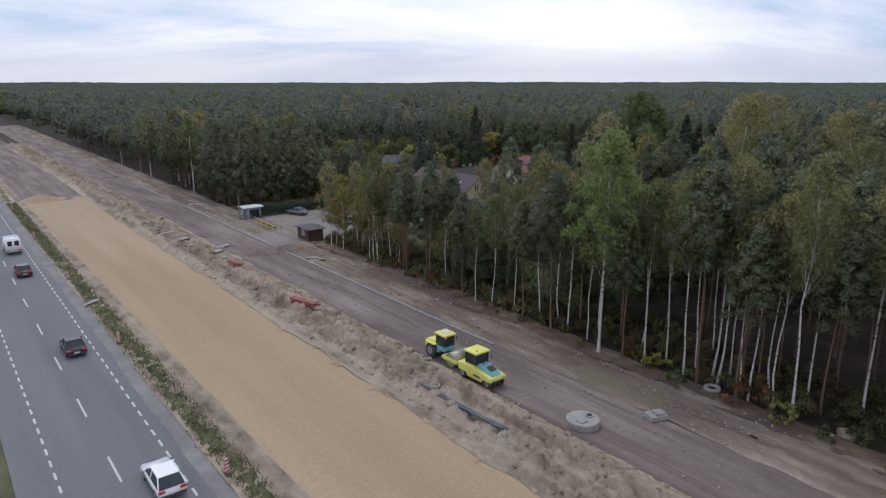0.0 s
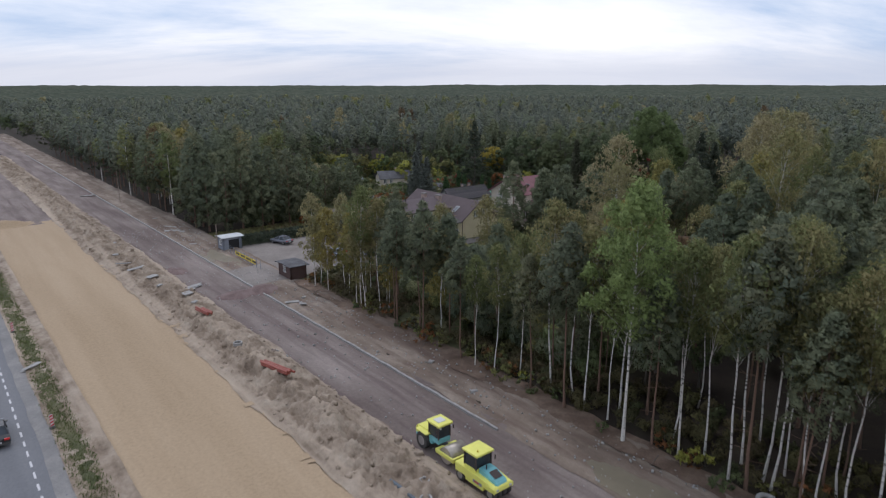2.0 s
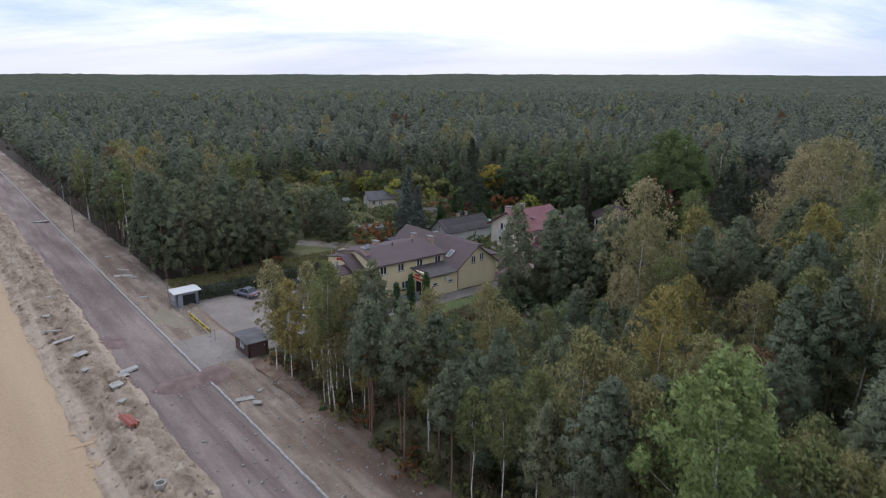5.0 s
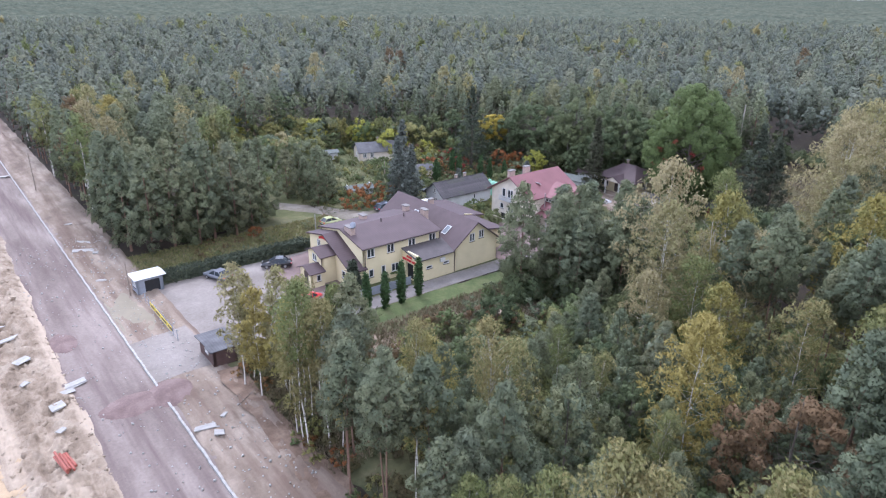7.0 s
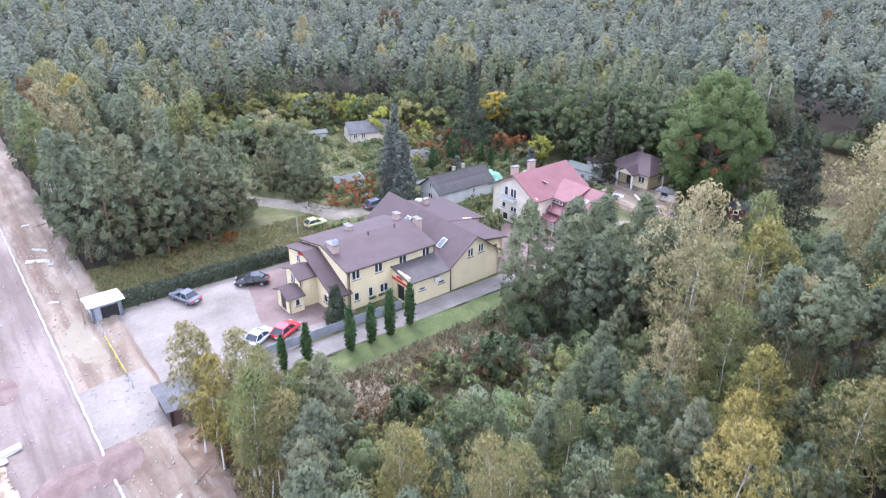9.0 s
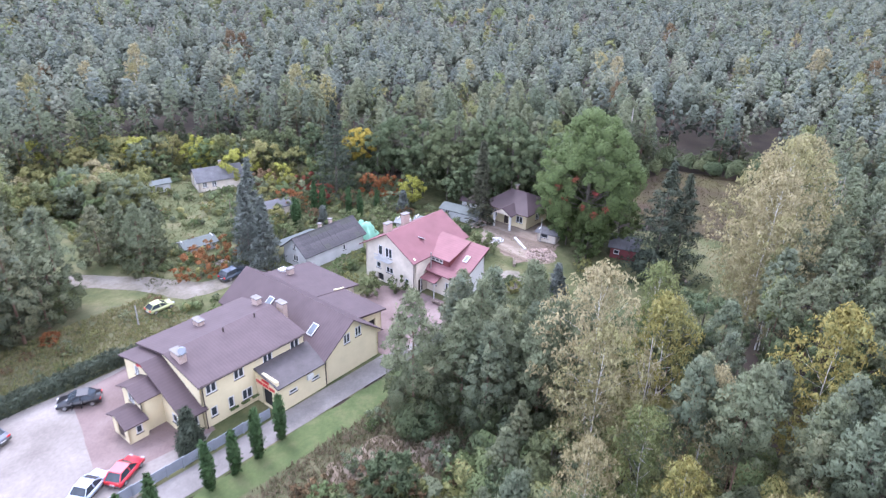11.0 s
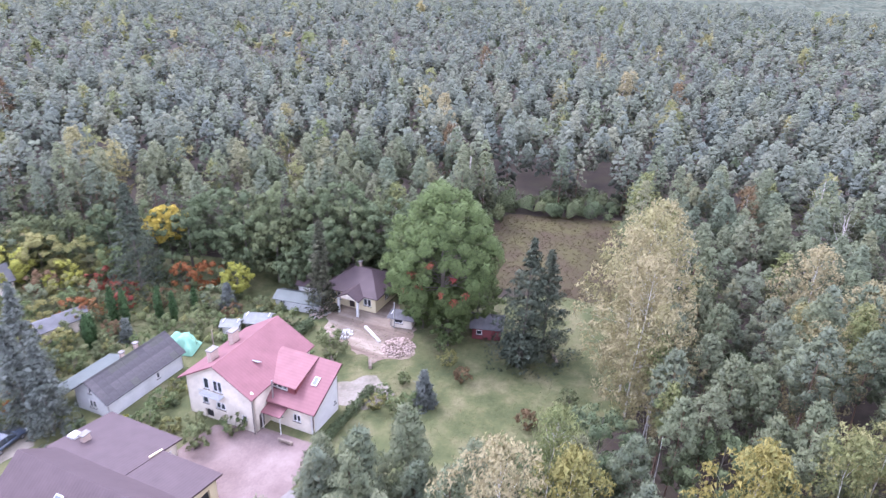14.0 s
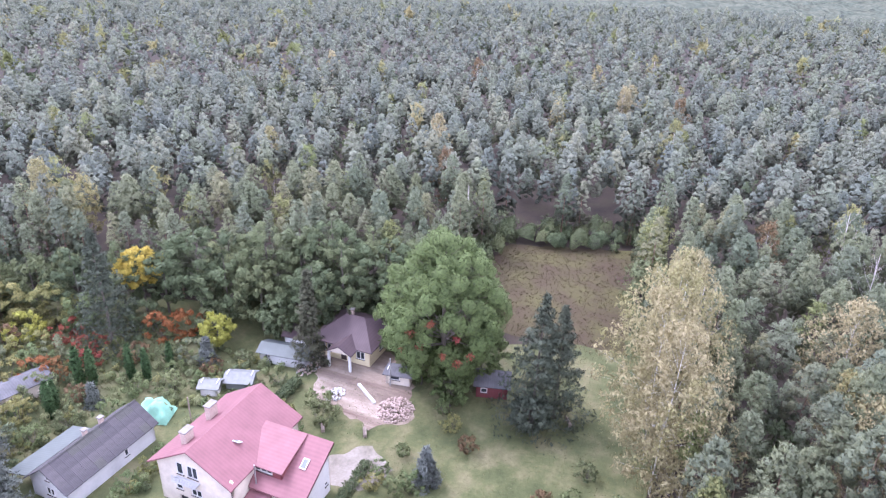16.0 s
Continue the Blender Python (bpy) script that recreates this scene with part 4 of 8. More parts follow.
def tree_meshes(kind, h, g, detail=1.0, leaf=None, **shape):
    """Trunk with limbs, and crown, as two meshes in metres round the foot."""
    crown, clumps, k, size, hang, slim, mat, bark, rr = KINDS[kind]
    clumps = max(8, int(clumps * min(1.0, detail**0.5)))
    k = max(6, int(k * min(1.0, detail**0.5) if detail < 1 else k * detail))
    size = size / detail**0.5
    if kind == "birch" and detail > 1.4:
        clumps, k, size = clumps * 3, 26, 0.25
    c, r = crown(h, g, clumps, **shape)
    path, rad, sides = stem(h, rr * h, g, 0.05 if kind == "birch" else 0.03)
    c[:, :2] += np.column_stack([np.interp(c[:, 2], path[:, 2], path[:, 0]), np.interp(c[:, 2], path[:, 2], path[:, 1])])
    wood = [tube(path, rad, sides)]
    every = (4 if "pine" in kind else 2) if detail >= 0.9 else 6
    for i in range(0, clumps, every if clumps < 200 else every * 3):
        if kind == "thuja":
            break
        z0 = max(0.1 * h, c[i, 2] - (0.10 if kind in ("pine", "spruce", "blue_spruce") else 0.17) * h * g.uniform(0.3, 1.0))
        a, b = along(path, min(z0, 0.88 * h)), c[i]
        mid = (a + b) / 2 + np.array([0, 0, 0.02 * h]) * g.uniform(-1, 1)
        q = max(0.02, 0.28 * np.interp(a[2], path[:, 2], rad))
        wood.append(tube([a, mid, b], [q, q * 0.7, q * 0.3], 3))
    if kind in ("pine", "bushy_pine"):
        for i in range(7 if detail >= 0.9 else 2):
            z0 = h * g.uniform(0.12, 0.5)
            a, an = along(path, z0), g.uniform(0, 6.28)
            wood.append(tube([a, a + np.array([math.cos(an), math.sin(an), 0.1]) * g.uniform(0.6, 1.5)], [0.03, 0.012], 3))
    v, f = join(wood)
    trunk = np_mesh(kind + "_trunk", v, f, smooth=True)
    trunk.materials.append(MAT[bark])
    if "pine" in kind:
        v, f, t, nn = needled(c, r * (0.66, 0.66, 0.8), int(k * 0.32), size * 1.2, g, 6, False, whole=0.9, slim=slim)
    else:
        if kind in ("oak", "broadleaf", "willow"):
            v, f, t, nn = leafy(c, r * {"oak": 0.5, "broadleaf": 0.55, "willow": 0.8}[kind], int(k * 0.62), size * 1.25, g, whole=0.5, hang=hang, slim=slim)
        else:
            v, f, t = leaves(c, r, k, size * 1.45, g, hang=hang, slim=slim)
            nn = leaves.normals
    leafage = np_mesh(kind + "_crown", v, f, t, normals=nn)
    leafage.materials.append(MAT[leaf or mat])
    return trunk, leafage


def tree(name, meshes, m, label, group="", category="tree"):
    ob = thing(name, m, label, category, group)
    part("trunk", meshes[0], None, ob)
    part("crown", meshes[1], None, ob)
    return ob


def bare_tree(name, h, g, m, label, mat="dead_bark", limbs=10):
    """A leafless tree with forked limbs and twigs."""
    path, rad, sides = stem(h, 0.0065 * h, g, 0.06, 1.0)
    wood = [tube(path, rad, sides)]
    twigs, limb = [], []
    for i in range(limbs):
        z0 = h * (0.35 + 0.6 * i / limbs)
        a, an = along(path, z0), i * 2.4 + g.uniform(0, 1)
        ln = h * (0.34 - 0.2 * i / limbs) * g.uniform(0.7, 1.2)
        tip = a + np.array([math.cos(an) * ln * 0.6, math.sin(an) * ln * 0.6, ln * 0.75])
        mid = (a + tip) / 2 + np.array([0, 0, -0.08 * ln])
        q = 0.5 * np.interp(z0, path[:, 2], rad)
        limb.append(tube([a, mid, tip], [q, q * 0.6, q * 0.2], 5))
        for j in range(9):
            s = a + (tip - a) * g.uniform(0.35, 1.0)
            e = s + unit(g.normal(size=3) + np.array([0, 0, 0.7])) * ln * g.uniform(0.15, 0.4)
            twigs.append(tube([s, (s + e) / 2 + g.normal(0, 0.05, 3), e], [q * 0.22, q * 0.15, 0.006], 3))
    ob = thing(name, m, label, "tree")
    v, f = join(wood)
    part("trunk", np_mesh("trunk", v, f, smooth=True), mat, ob)
    for lv, lf in limb:
        part("limb", np_mesh("limb", lv, lf, smooth=True), mat, ob)
    v, f = join(twigs)
    tagged(part("twig_crown", np_mesh("twig_crown", v, f), mat, ob), kind="stuff")
    return ob


# ---- the wood: where trees stand (x across, y along the road) ----
OPEN = [
    [(-30, -90), (49.4, -90), (49.4, 640), (-30, 640)],
    [(49, 97.6), (82, 97.6), (86, 93.5), (93, 92.8), (99, 92.5), (103, 91.5), (106.5, 86), (108.5, 77.5), (114, 72), (125, 68.5), (142, 67), (158, 73), (166, 76), (197, 79), (189, 104), (165, 106), (150, 104), (149, 126), (143, 152), (134, 168), (131, 182), (112, 193), (88, 188), (76, 168), (73, 152), (77, 139), (60, 134.5), (49, 134.5)],
    [(59, 97.6), (56.5, 84), (63, 76.5), (78, 75.5), (86, 82), (85, 97.6)],
]


def free(x, y):
    ok = np.ones(np.shape(x), bool)
    for poly in OPEN:
        ok &= ~inside(poly, x, y)
    return ok


def scatter(x0, x1, y0, y1, pitch, g, jitter=0.42):
    x, y = np.meshgrid(np.arange(x0, x1, pitch), np.arange(y0, y1, pitch))
    x = x.ravel() + g.uniform(-jitter, jitter, x.size) * pitch
    y = y.ravel() + g.uniform(-jitter, jitter, y.size) * pitch
    return x, y


def from_line(x, y, a=(8.0, 5.0), b=(68.0, 72.0)):
    """Distance from a stretch of the plan."""
    d = np.array(b) - a
    t = np.clip(((x - a[0]) * d[0] + (y - a[1]) * d[1]) / (d @ d), 0, 1)
    return np.hypot(x - a[0] - t * d[0], y - a[1] - t * d[1])


def in_reach(x, y):
    """The side of the place that the wood has to fill, ahead of the flight."""
    X, Y = 0.7842 * x - 0.6205 * y, 0.6205 * x + 0.7842 * y
    ang = np.degrees(np.arctan2(X, Y + 25))
    return (ang > -48) & (ang < 66) & (Y > 22)


g = np.random.default_rng(11)
VARIANTS = {}
for kind, hs in (("pine", (15.5, 17, 18.5, 16)), ("birch", (15.5, 18, 20)), ("broadleaf", (11, 13)), ("willow", (10, 12.5)), ("bushy_pine", (13.5, 15.5))):
    for detail, tag in ((1.0, "a"), (0.42, "b")):
        VARIANTS[kind, tag] = [tree_meshes(kind, h, np.random.default_rng(int(h * 10) + 3), detail, **({"base": (0.60, 0.52, 0.57, 0.50)[q]} if kind == "pine" else {"base": (0.62, 0.55, 0.60)[q]} if kind == "birch" else {})) for q, h in enumerate(hs)]

LABEL = {
    "pine": "Scots pine with bare reddish trunk and blue-green crown in the wood",
    "birch": "slender white-barked birch with yellowing autumn leaves in the wood",
    "bushy_pine": "broad bushy pine with blue-green crown near the houses",
    "willow": "feathery grey-green young tree in the wood",
    "broadleaf": "dense dark green young broadleaf tree in the wood",
}

# the trees at the edge that stand out by themselves
EDGE = [(51.5, 40.9, "birch"), (50.9, 29.4, "birch"), (54.0, 30.0, "birch"), (51.3, 23.6, "birch"), (51.8, 24.6, "birch"), (54.7, 20.3, "birch"), (51.3, 33.8, "birch"), (49.8, 44.4, "pine"), (50.2, 49.1, "pine"), (50.0, 54.0, "birch"),
        (49.9, 66.0, "pine"), (49.7, 58.8, "pine"), (50.2, 78.8, "birch"), (49.8, 71.0, "pine"), (52.0, 21.8, "birch"), (50.5, 35.7, "pine"), (53.0, 32.5, "birch"), (52.3, 26.9, "birch"), (59.3, 19.9, "pine"),
        (52.2, 83.5, "birch"), (50.2, 81.0, "birch"), (54.0, 82.0, "pine")]
spots = [(x, y, k) for x, y, k in EDGE]
sx, sy = scatter(49.8, 150, 2, 99, 4.5, g)
keep = free(sx, sy) & (from_line(sx, sy) < 74) & in_reach(sx, sy)
for x, y in zip(sx[keep], sy[keep]):
    if min((x - a) ** 2 + (y - b) ** 2 for a, b, _ in spots) < 5.0 or math.hypot(x - 49.4, y - 38) < 3.2 or (x < 62 and y > 87) or math.hypot(x - 72, y - 47.5) < 5.5 or min(math.hypot(x - a, y - b) for a, b in ((73.7, 56.5), (85, 69), (82.2, 60.6), (87.6, 62), (88.4, 54.6), (107.5, 56.8), (91, 66.8), (102.8, 70.4), (97.2, 75), (93, 72.6), (99, 70.2))) < 3.6:
        continue
    pines_only = 84 < x < 114 and 76 < y < 95
    young = 56 < x < 86 and y > 56
    r = g.random()
    if pines_only:
        kind = "bushy_pine"
    elif young:
        kind = "willow" if r < 0.58 else "birch" if r < 0.70 else "bushy_pine" if r < 0.80 else "broadleaf"
    else:
        kind = "pine" if r < (0.52 if x < 60 else 0.76) else "birch" if r < 0.88 else "broadleaf"
    spots.append((x, y, kind))
for i in range(30):
    x, y = g.uniform(49.8, 54.5), g.uniform(14, 84)
    if min((x - a) ** 2 + (y - b) ** 2 for a, b, _ in spots) > 1.2 and math.hypot(x - 49.4, y - 38) > 2.0:
        spots.append((x, y, "birch" if g.random() < 0.55 else "pine"))
ux, uy = scatter(57, 86, 46, 78, 3.3, g)
for x, y in zip(ux, uy):
    if free(x, y) and min((x - a) ** 2 + (y - b) ** 2 for a, b, _ in spots) > 5.0 and math.hypot(x - 72, y - 47.5) > 4.0:
        spots.append((x, y, "willow" if g.random() < 0.7 else "bushy_pine"))
for x, y, kind in spots:
    d = float(from_line(x, y))
    vs = VARIANTS[kind, "a" if d < 46 else "b"]
    s = g.uniform(0.82, 1.06) * (1.0 if x < 58 else 1.12 if y < 52 else 1.0)
    if 58 < x < 84 and y > 58:
        s *= 0.78 if kind in ("birch", "pine") else 0.92
    if 58 < x < 74 and 36 < y < 48:
        s *= 0.72
    if x < 58 and 50 < y < 86:
        s *= 0.86
    if 61 + 0.6 * (x - 58) < y < 84 + 2.3 * (x - 58) and 49 < x < 87:
        low = max(4.0, 11.0 - 0.17 * (y - 80) - 0.2 * (x - 58)) * g.uniform(0.75, 1.0)
        s = min(s, low / 15.0)
        if s < 0.5 and kind in ("pine", "birch"):
            kind = "willow" if g.random() < 0.4 else "bushy_pine"
            vs, s = VARIANTS[kind, "a" if d < 46 else "b"], s * 1.25
    if 57 < x < 92 and 47 < y < 79 and kind != "birch":
        if kind == "pine":
            kind = "willow" if g.random() < 0.5 else "bushy_pine"
            vs = VARIANTS[kind, "a" if d < 46 else "b"]
        s = min(s, g.uniform(5.5, 8.5) / (13.0 if kind != "willow" else 11.0))
    elif 60 < x < 92 and 47 < y < 79:
        s = min(s, g.uniform(0.42, 0.55))
    name = {"broadleaf": "broadleaf_tree", "willow": "willow_tree", "bushy_pine": "pine"}.get(kind, kind)
    tree(name, vs[int(g.integers(len(vs)))], site(x, y, -0.05, g.uniform(0, 360), s), LABEL[kind], kind + " trees of the near wood")


def grove(name, x, y, kinds, heights, label, table, tints):
    """Many trees joined into one object; table: kind -> list of (verts, tris, tint, material)."""
    out = {}
    for i in range(len(x)):
        for vv, ff, mat, nn in table[kinds[i]][i % len(table[kinds[i]])]:
            a = (i * 2.399) % 6.283
            cs, sn = math.cos(a), math.sin(a)
            s = heights[i]
            w = np.empty_like(vv)
            w[:, 0] = (vv[:, 0] * cs - vv[:, 1] * sn) * s + x[i]
            w[:, 1] = (vv[:, 0] * sn + vv[:, 1] * cs) * s + y[i]
            w[:, 2] = vv[:, 2] * s - 0.05
            m = np.column_stack([nn[:, 0] * cs - nn[:, 1] * sn, nn[:, 0] * sn + nn[:, 1] * cs, nn[:, 2]])
            out.setdefault(mat, []).append((w, ff, np.full(len(w), tints[i]), m))
    for mat, rows in out.items():
        n, F = 0, []
        for w, ff, _, _ in rows:
            F.append(ff + n)
            n += len(w)
        me = np_mesh(name, np.concatenate([r[0] for r in rows]), np.concatenate(F), np.concatenate([r[2] for r in rows]), normals=np.concatenate([r[3] for r in rows]))
        me.materials.append(MAT[mat])
        ob = part(name, me, None)
        ob.matrix_world = SITE
        tagged(ob, label[mat] if mat in label else "trunks of the distant wood", "forest", kind="stuff")


def near_open(x, y, r):
    """Whether open ground lies within r of points."""
    hit = np.zeros(np.shape(x), bool)
    for a in range(8):
        hit |= ~free(x + r * math.cos(a * math.pi / 4), y + r * math.sin(a * math.pi / 4))
    return hit


def simple_tree(kind, g, clumps, k, size, trunk=True, top=False, points=5, tuft=0.6):
    """A tree one unit high, for the joined woods. top: only the upper crown, for trees deep in the wood."""
    crown, _, _, _, hang, slim, mat, bark, rr = KINDS[kind]
    if kind == "pine":
        c, r = crown(16.0, g, clumps, base=(0.52 if top else 0.24) + g.uniform(-0.06, 0.06), width=g.uniform(0.11, 0.155), cone=True)
        v, f, _, nn = needled(c, r * (tuft, tuft, tuft * 1.25), k, size, g, points, False, 1.1)
    else:
        c, r = crown(16.0, g, clumps // 2, base=0.4, width=0.15) if kind == "birch" else crown(16.0, g, clumps // 2)
        v, f, _ = leaves(c, r * 1.15, k * 2 + 6, size * 1.5, g, rough=0.45, hang=hang * 0.6, slim=max(slim, 0.36), up=0.95 if top else 0.75, whole=1.3)
        nn = leaves.normals
    rows = [(v / 16.0, f, ("pine_leaf" if tuft < 0.7 else "wood_leaf") if kind == "pine" else mat, nn)]
    if trunk:
        tv, tf = tube([(0, 0, 0), (0, 0, 12)], [0.17, 0.07], 4)
        rows.append((tv / 16.0, np.concatenate([tf[:, :3], tf[:, [0, 2, 3]]]), bark, unit(tv * (1, 1, 0))))
    return rows


FOREST = {"pine_leaf": "blue-green pines standing round the homestead", "wood_leaf": "blue-green pine forest with closed crowns", "birch_leaf": "scattered yellowing birches in the pine forest", "dark_leaf": "dark broadleaf trees in the pine forest", "pine_bark": "reddish trunks of the pine forest", "birch_bark": "white birch trunks in the forest", "grey_bark": "grey trunks in the forest"}


def woods(name, near, far, pitch, clumps, k, size, trunk, seed, points, tuft, birch=0.05, dark=0.05, lo=0.8):
    g = np.random.default_rng(seed)
    x, y = scatter(-260 if far > 300 else 49, far + 120, -150, far + 90, pitch, g, 0.62)
    d = from_line(x, y)
    ok = free(x, y) & (d >= near) & (d < far) & in_reach(x, y)
    ok &= ~((x < 49.4) & (y < 250))
    x, y = x[ok], y[ok]
    r = g.random(len(x))
    patchy = wobble(x, y, 30.0, 3.0)
    kinds = np.where(r < birch * (1 + patchy), "birch", np.where(r < birch + dark, "broadleaf", "pine"))
    heights = 15.8 * g.uniform(lo, 1.16, len(x)) * np.where(kinds == "broadleaf", 0.8, 1.0)
    tints = g.random(len(x))
    deep = ~near_open(x, y, 9.0)
    heights *= np.where(g.random(len(x)) < 0.12, 0.8, 1.0)
    for part_of, top in ((deep, True), (~deep, False)):
        if part_of.any():
            table = {kd: [simple_tree(kd, np.random.default_rng(seed + q), clumps if top else int(clumps * 1.3), k, size, trunk and not top, top, points, tuft) for q in range(9)] for kd in ("pine", "birch", "broadleaf")}
            grove(name if top else name + "_edge", x[part_of], y[part_of], kinds[part_of], heights[part_of], FOREST, table, tints[part_of])


woods("near_forest", 74, 130, 4.7, 78, 4, 0.42, True, 21, 6, 0.66, birch=0.06, lo=0.80)
woods("middle_forest", 130, 260, 5.2, 46, 0, 0.75, True, 31, 5, 0.82, birch=0.04, lo=0.80)
woods("far_forest", 260, 640, 6.5, 14, 0, 2.1, False, 41, 4, 1.2, birch=0.015, dark=0.03, lo=0.80)


# ---- the forest canopy out to the horizon ----
def canopy():
    g = np.random.default_rng(5)
    rad = np.geomspace(680, 4700, 190)
    ang = np.radians(np.linspace(-52, 66, 300))
    R, A = np.meshgrid(rad, ang, indexing="ij")
    R = R * (1 + g.uniform(-0.0025, 0.0025, R.shape))
    X, Y = R * np.sin(A), R * np.cos(A) - 25
    Z = 12.0 - 10.0 * np.clip((770 - R) / 90, 0, 1) + g.uniform(-2.8, 2.6, R.shape) + 1.5 * wobble(X, Y, 120.0, 2) + np.clip((R - 1500) / 3200, 0, 1) * (6 + 9 * wobble(X, Y, 420.0, 5))
    V = np.stack([X, Y, Z], -1).reshape(-1, 3)
    n = len(ang)
    i, j = np.meshgrid(np.arange(len(rad) - 1), np.arange(n - 1), indexing="ij")
    a = (i * n + j).ravel()
    q = np.stack([a, a + n, a + n + 1, a + 1], -1)
    tint = np.repeat(g.random(len(V) // 4 + 1), 4)[: len(V)]
    return V, q, tint


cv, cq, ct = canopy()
can = part("horizon_forest", np_mesh("horizon_forest", cv, cq, ct), "far_shaded_leaf")
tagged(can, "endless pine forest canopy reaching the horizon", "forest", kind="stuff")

# ---- buildings ----
def window(parent, m, w, h, panes=2, arch=False):
    """A white window set into its opening; local x along the wall, y outwards, z up."""
    fr = 0.11
    bm = boxes((0, w, -0.10, 0.012, 0, fr), (0, w, -0.10, 0.012, h - fr, h), (0, fr, -0.10, 0.012, fr, h - fr), (w - fr, w, -0.10, 0.012, fr, h - fr))
    for i in range(1, panes):
        x = w * i / panes
        box(bm, x - fr * 0.6, x + fr * 0.6, -0.10, 0.005, fr, h - fr)
    win = part("window", bm, "white", parent, m=m)
    for i in range(panes):
        x0, x1 = w * i / panes + fr * 0.6, w * (i + 1) / panes - fr * 0.6
        part("pane", boxes((x0, x1, -0.075, -0.06, fr, h - fr)), "glass", win)
    part("sill", boxes((-0.06, w + 0.06, -0.02, 0.10, -0.06, -0.01), bevel=0.01), "trim", win)
    return win


def wall(parent, p, q, z0, top, material, openings=(), th=0.3, name="wall"):
    """An upright wall from p to q (its outside on the right of the way), top: [(s, z), ...] along it; openings: (s0, s1, z0, z1, what)."""
    p, q = Vector((*p, 0)), Vector((*q, 0))
    ln, d = (q - p).length, (q - p).normalized()
    out = Vector((d.y, -d.x, 0))
    tops = lambda s: float(np.interp(s, [t[0] for t in top], [t[1] for t in top]))
    cuts = sorted({0.0, ln, *[min(max(t[0], 0), ln) for t in top], *[o[0] for o in openings], *[o[1] for o in openings]})
    levels = sorted({z0, *[o[2] for o in openings], *[o[3] for o in openings]})
    bm, grid = bmesh.new(), {}

    def corner(s, z, back):
        key = (round(s, 3), round(z, 3), back)
        if key not in grid:
            grid[key] = bm.verts.new(p + d * s + Vector((0, 0, z)) - (out * th if back else Vector()))
        return grid[key]

    rims = {}
    for a, b in zip(cuts, cuts[1:]):
        if b - a < 1e-3:
            continue
        ta, tb = tops(a), tops(b)
        zs = [z for z in levels if z < min(ta, tb) - 0.02]
        for i, lo in enumerate(zs):
            top_a, top_b = (zs[i + 1], zs[i + 1]) if i + 1 < len(zs) else (ta, tb)
            if any(o[0] < (a + b) / 2 < o[1] and o[2] < (lo + min(top_a, top_b)) / 2 < o[3] for o in openings):
                continue
            ring = [(a, lo), (b, lo), (b, top_b), (a, top_a)]
            bm.faces.new([corner(*c, False) for c in ring])
            bm.faces.new([corner(*c, True) for c in ring[::-1]])
            for c1, c2 in zip(ring, ring[1:] + ring[:1]):
                key = tuple(sorted(((round(c1[0], 3), round(c1[1], 3)), (round(c2[0], 3), round(c2[1], 3)))))
                rims[key] = None if key in rims else (c1, c2)
    for pair in rims.values():
        if pair:
            bm.faces.new((corner(*pair[1], False), corner(*pair[0], False), corner(*pair[0], True), corner(*pair[1], True)))
    ob = part(name, bm, material, parent)
    turn = Matrix(((d.x, out.x, 0, 0), (d.y, out.y, 0, 0), (0, 0, 1, 0), (0, 0, 0, 1)))
    for s0, s1, lo, hi, what in openings:
        m = Matrix.Translation(p + d * s0 + Vector((0, 0, lo))) @ turn
        if what == "door":
            door = part("door", boxes((0.03, s1 - s0 - 0.03, -0.16, -0.10, 0.02, hi - lo - 0.03)), "trim", parent, m=m)
            part("door_handle", boxes((s1 - s0 - 0.2, s1 - s0 - 0.12, -0.10, -0.05, 1.0, 1.06)), "rim", door)
        elif what == "dark":
            # a panel closes the opening; its near-black colour is the unlit inside
            part("recess", boxes((0.0, s1 - s0, -0.28, -0.24, 0.0, hi - lo)), "dark", parent, m=m)
        else:
            window(parent, m, s1 - s0, hi - lo, what)
    return ob


def roof(parent, corners, material, th=0.16, name="roof"):
    ob = part(name, slab(bmesh.new(), corners, th), material, parent)
    return ob


def chimney(parent, x, y, z0, z1, w=0.9, d=0.5):
    bm = boxes((x - w / 2, x + w / 2, y - d / 2, y + d / 2, z0, z1), bevel=0.015)
    ch = part("chimney", bm, "brick", parent)
    part("cap", boxes((x - w / 2 - 0.1, x + w / 2 + 0.1, y - d / 2 - 0.1, y + d / 2 + 0.1, z1, z1 + 0.12), bevel=0.02), "cap_grey", ch)
    return ch


def pipe(parent, name, a, b, r, material):
    return part(name, cyl(bmesh.new(), r, a, b, seg=8), material, parent)


def skylight(parent, x, y, z, slope, w=1.0, h=1.6, axis="x"):
    """A roof window lying on a slope that rises along an axis."""
    ang = math.degrees(math.atan(slope))
    m = pose(x, y, z + 0.03, 0, -ang, 0) if axis == "x" else pose(x, y, z + 0.03, ang, 0, 90)
    sk = part("skylight", boxes((-h / 2, h / 2, -w / 2, w / 2, 0, 0.08), bevel=0.02), "greywall", parent, "grey-framed roof window", m=m)
    part("pane", boxes((-h / 2 + 0.12, h / 2 - 0.12, -w / 2 + 0.12, w / 2 - 0.12, 0.07, 0.095)), "roof_glass", sk)
    return sk


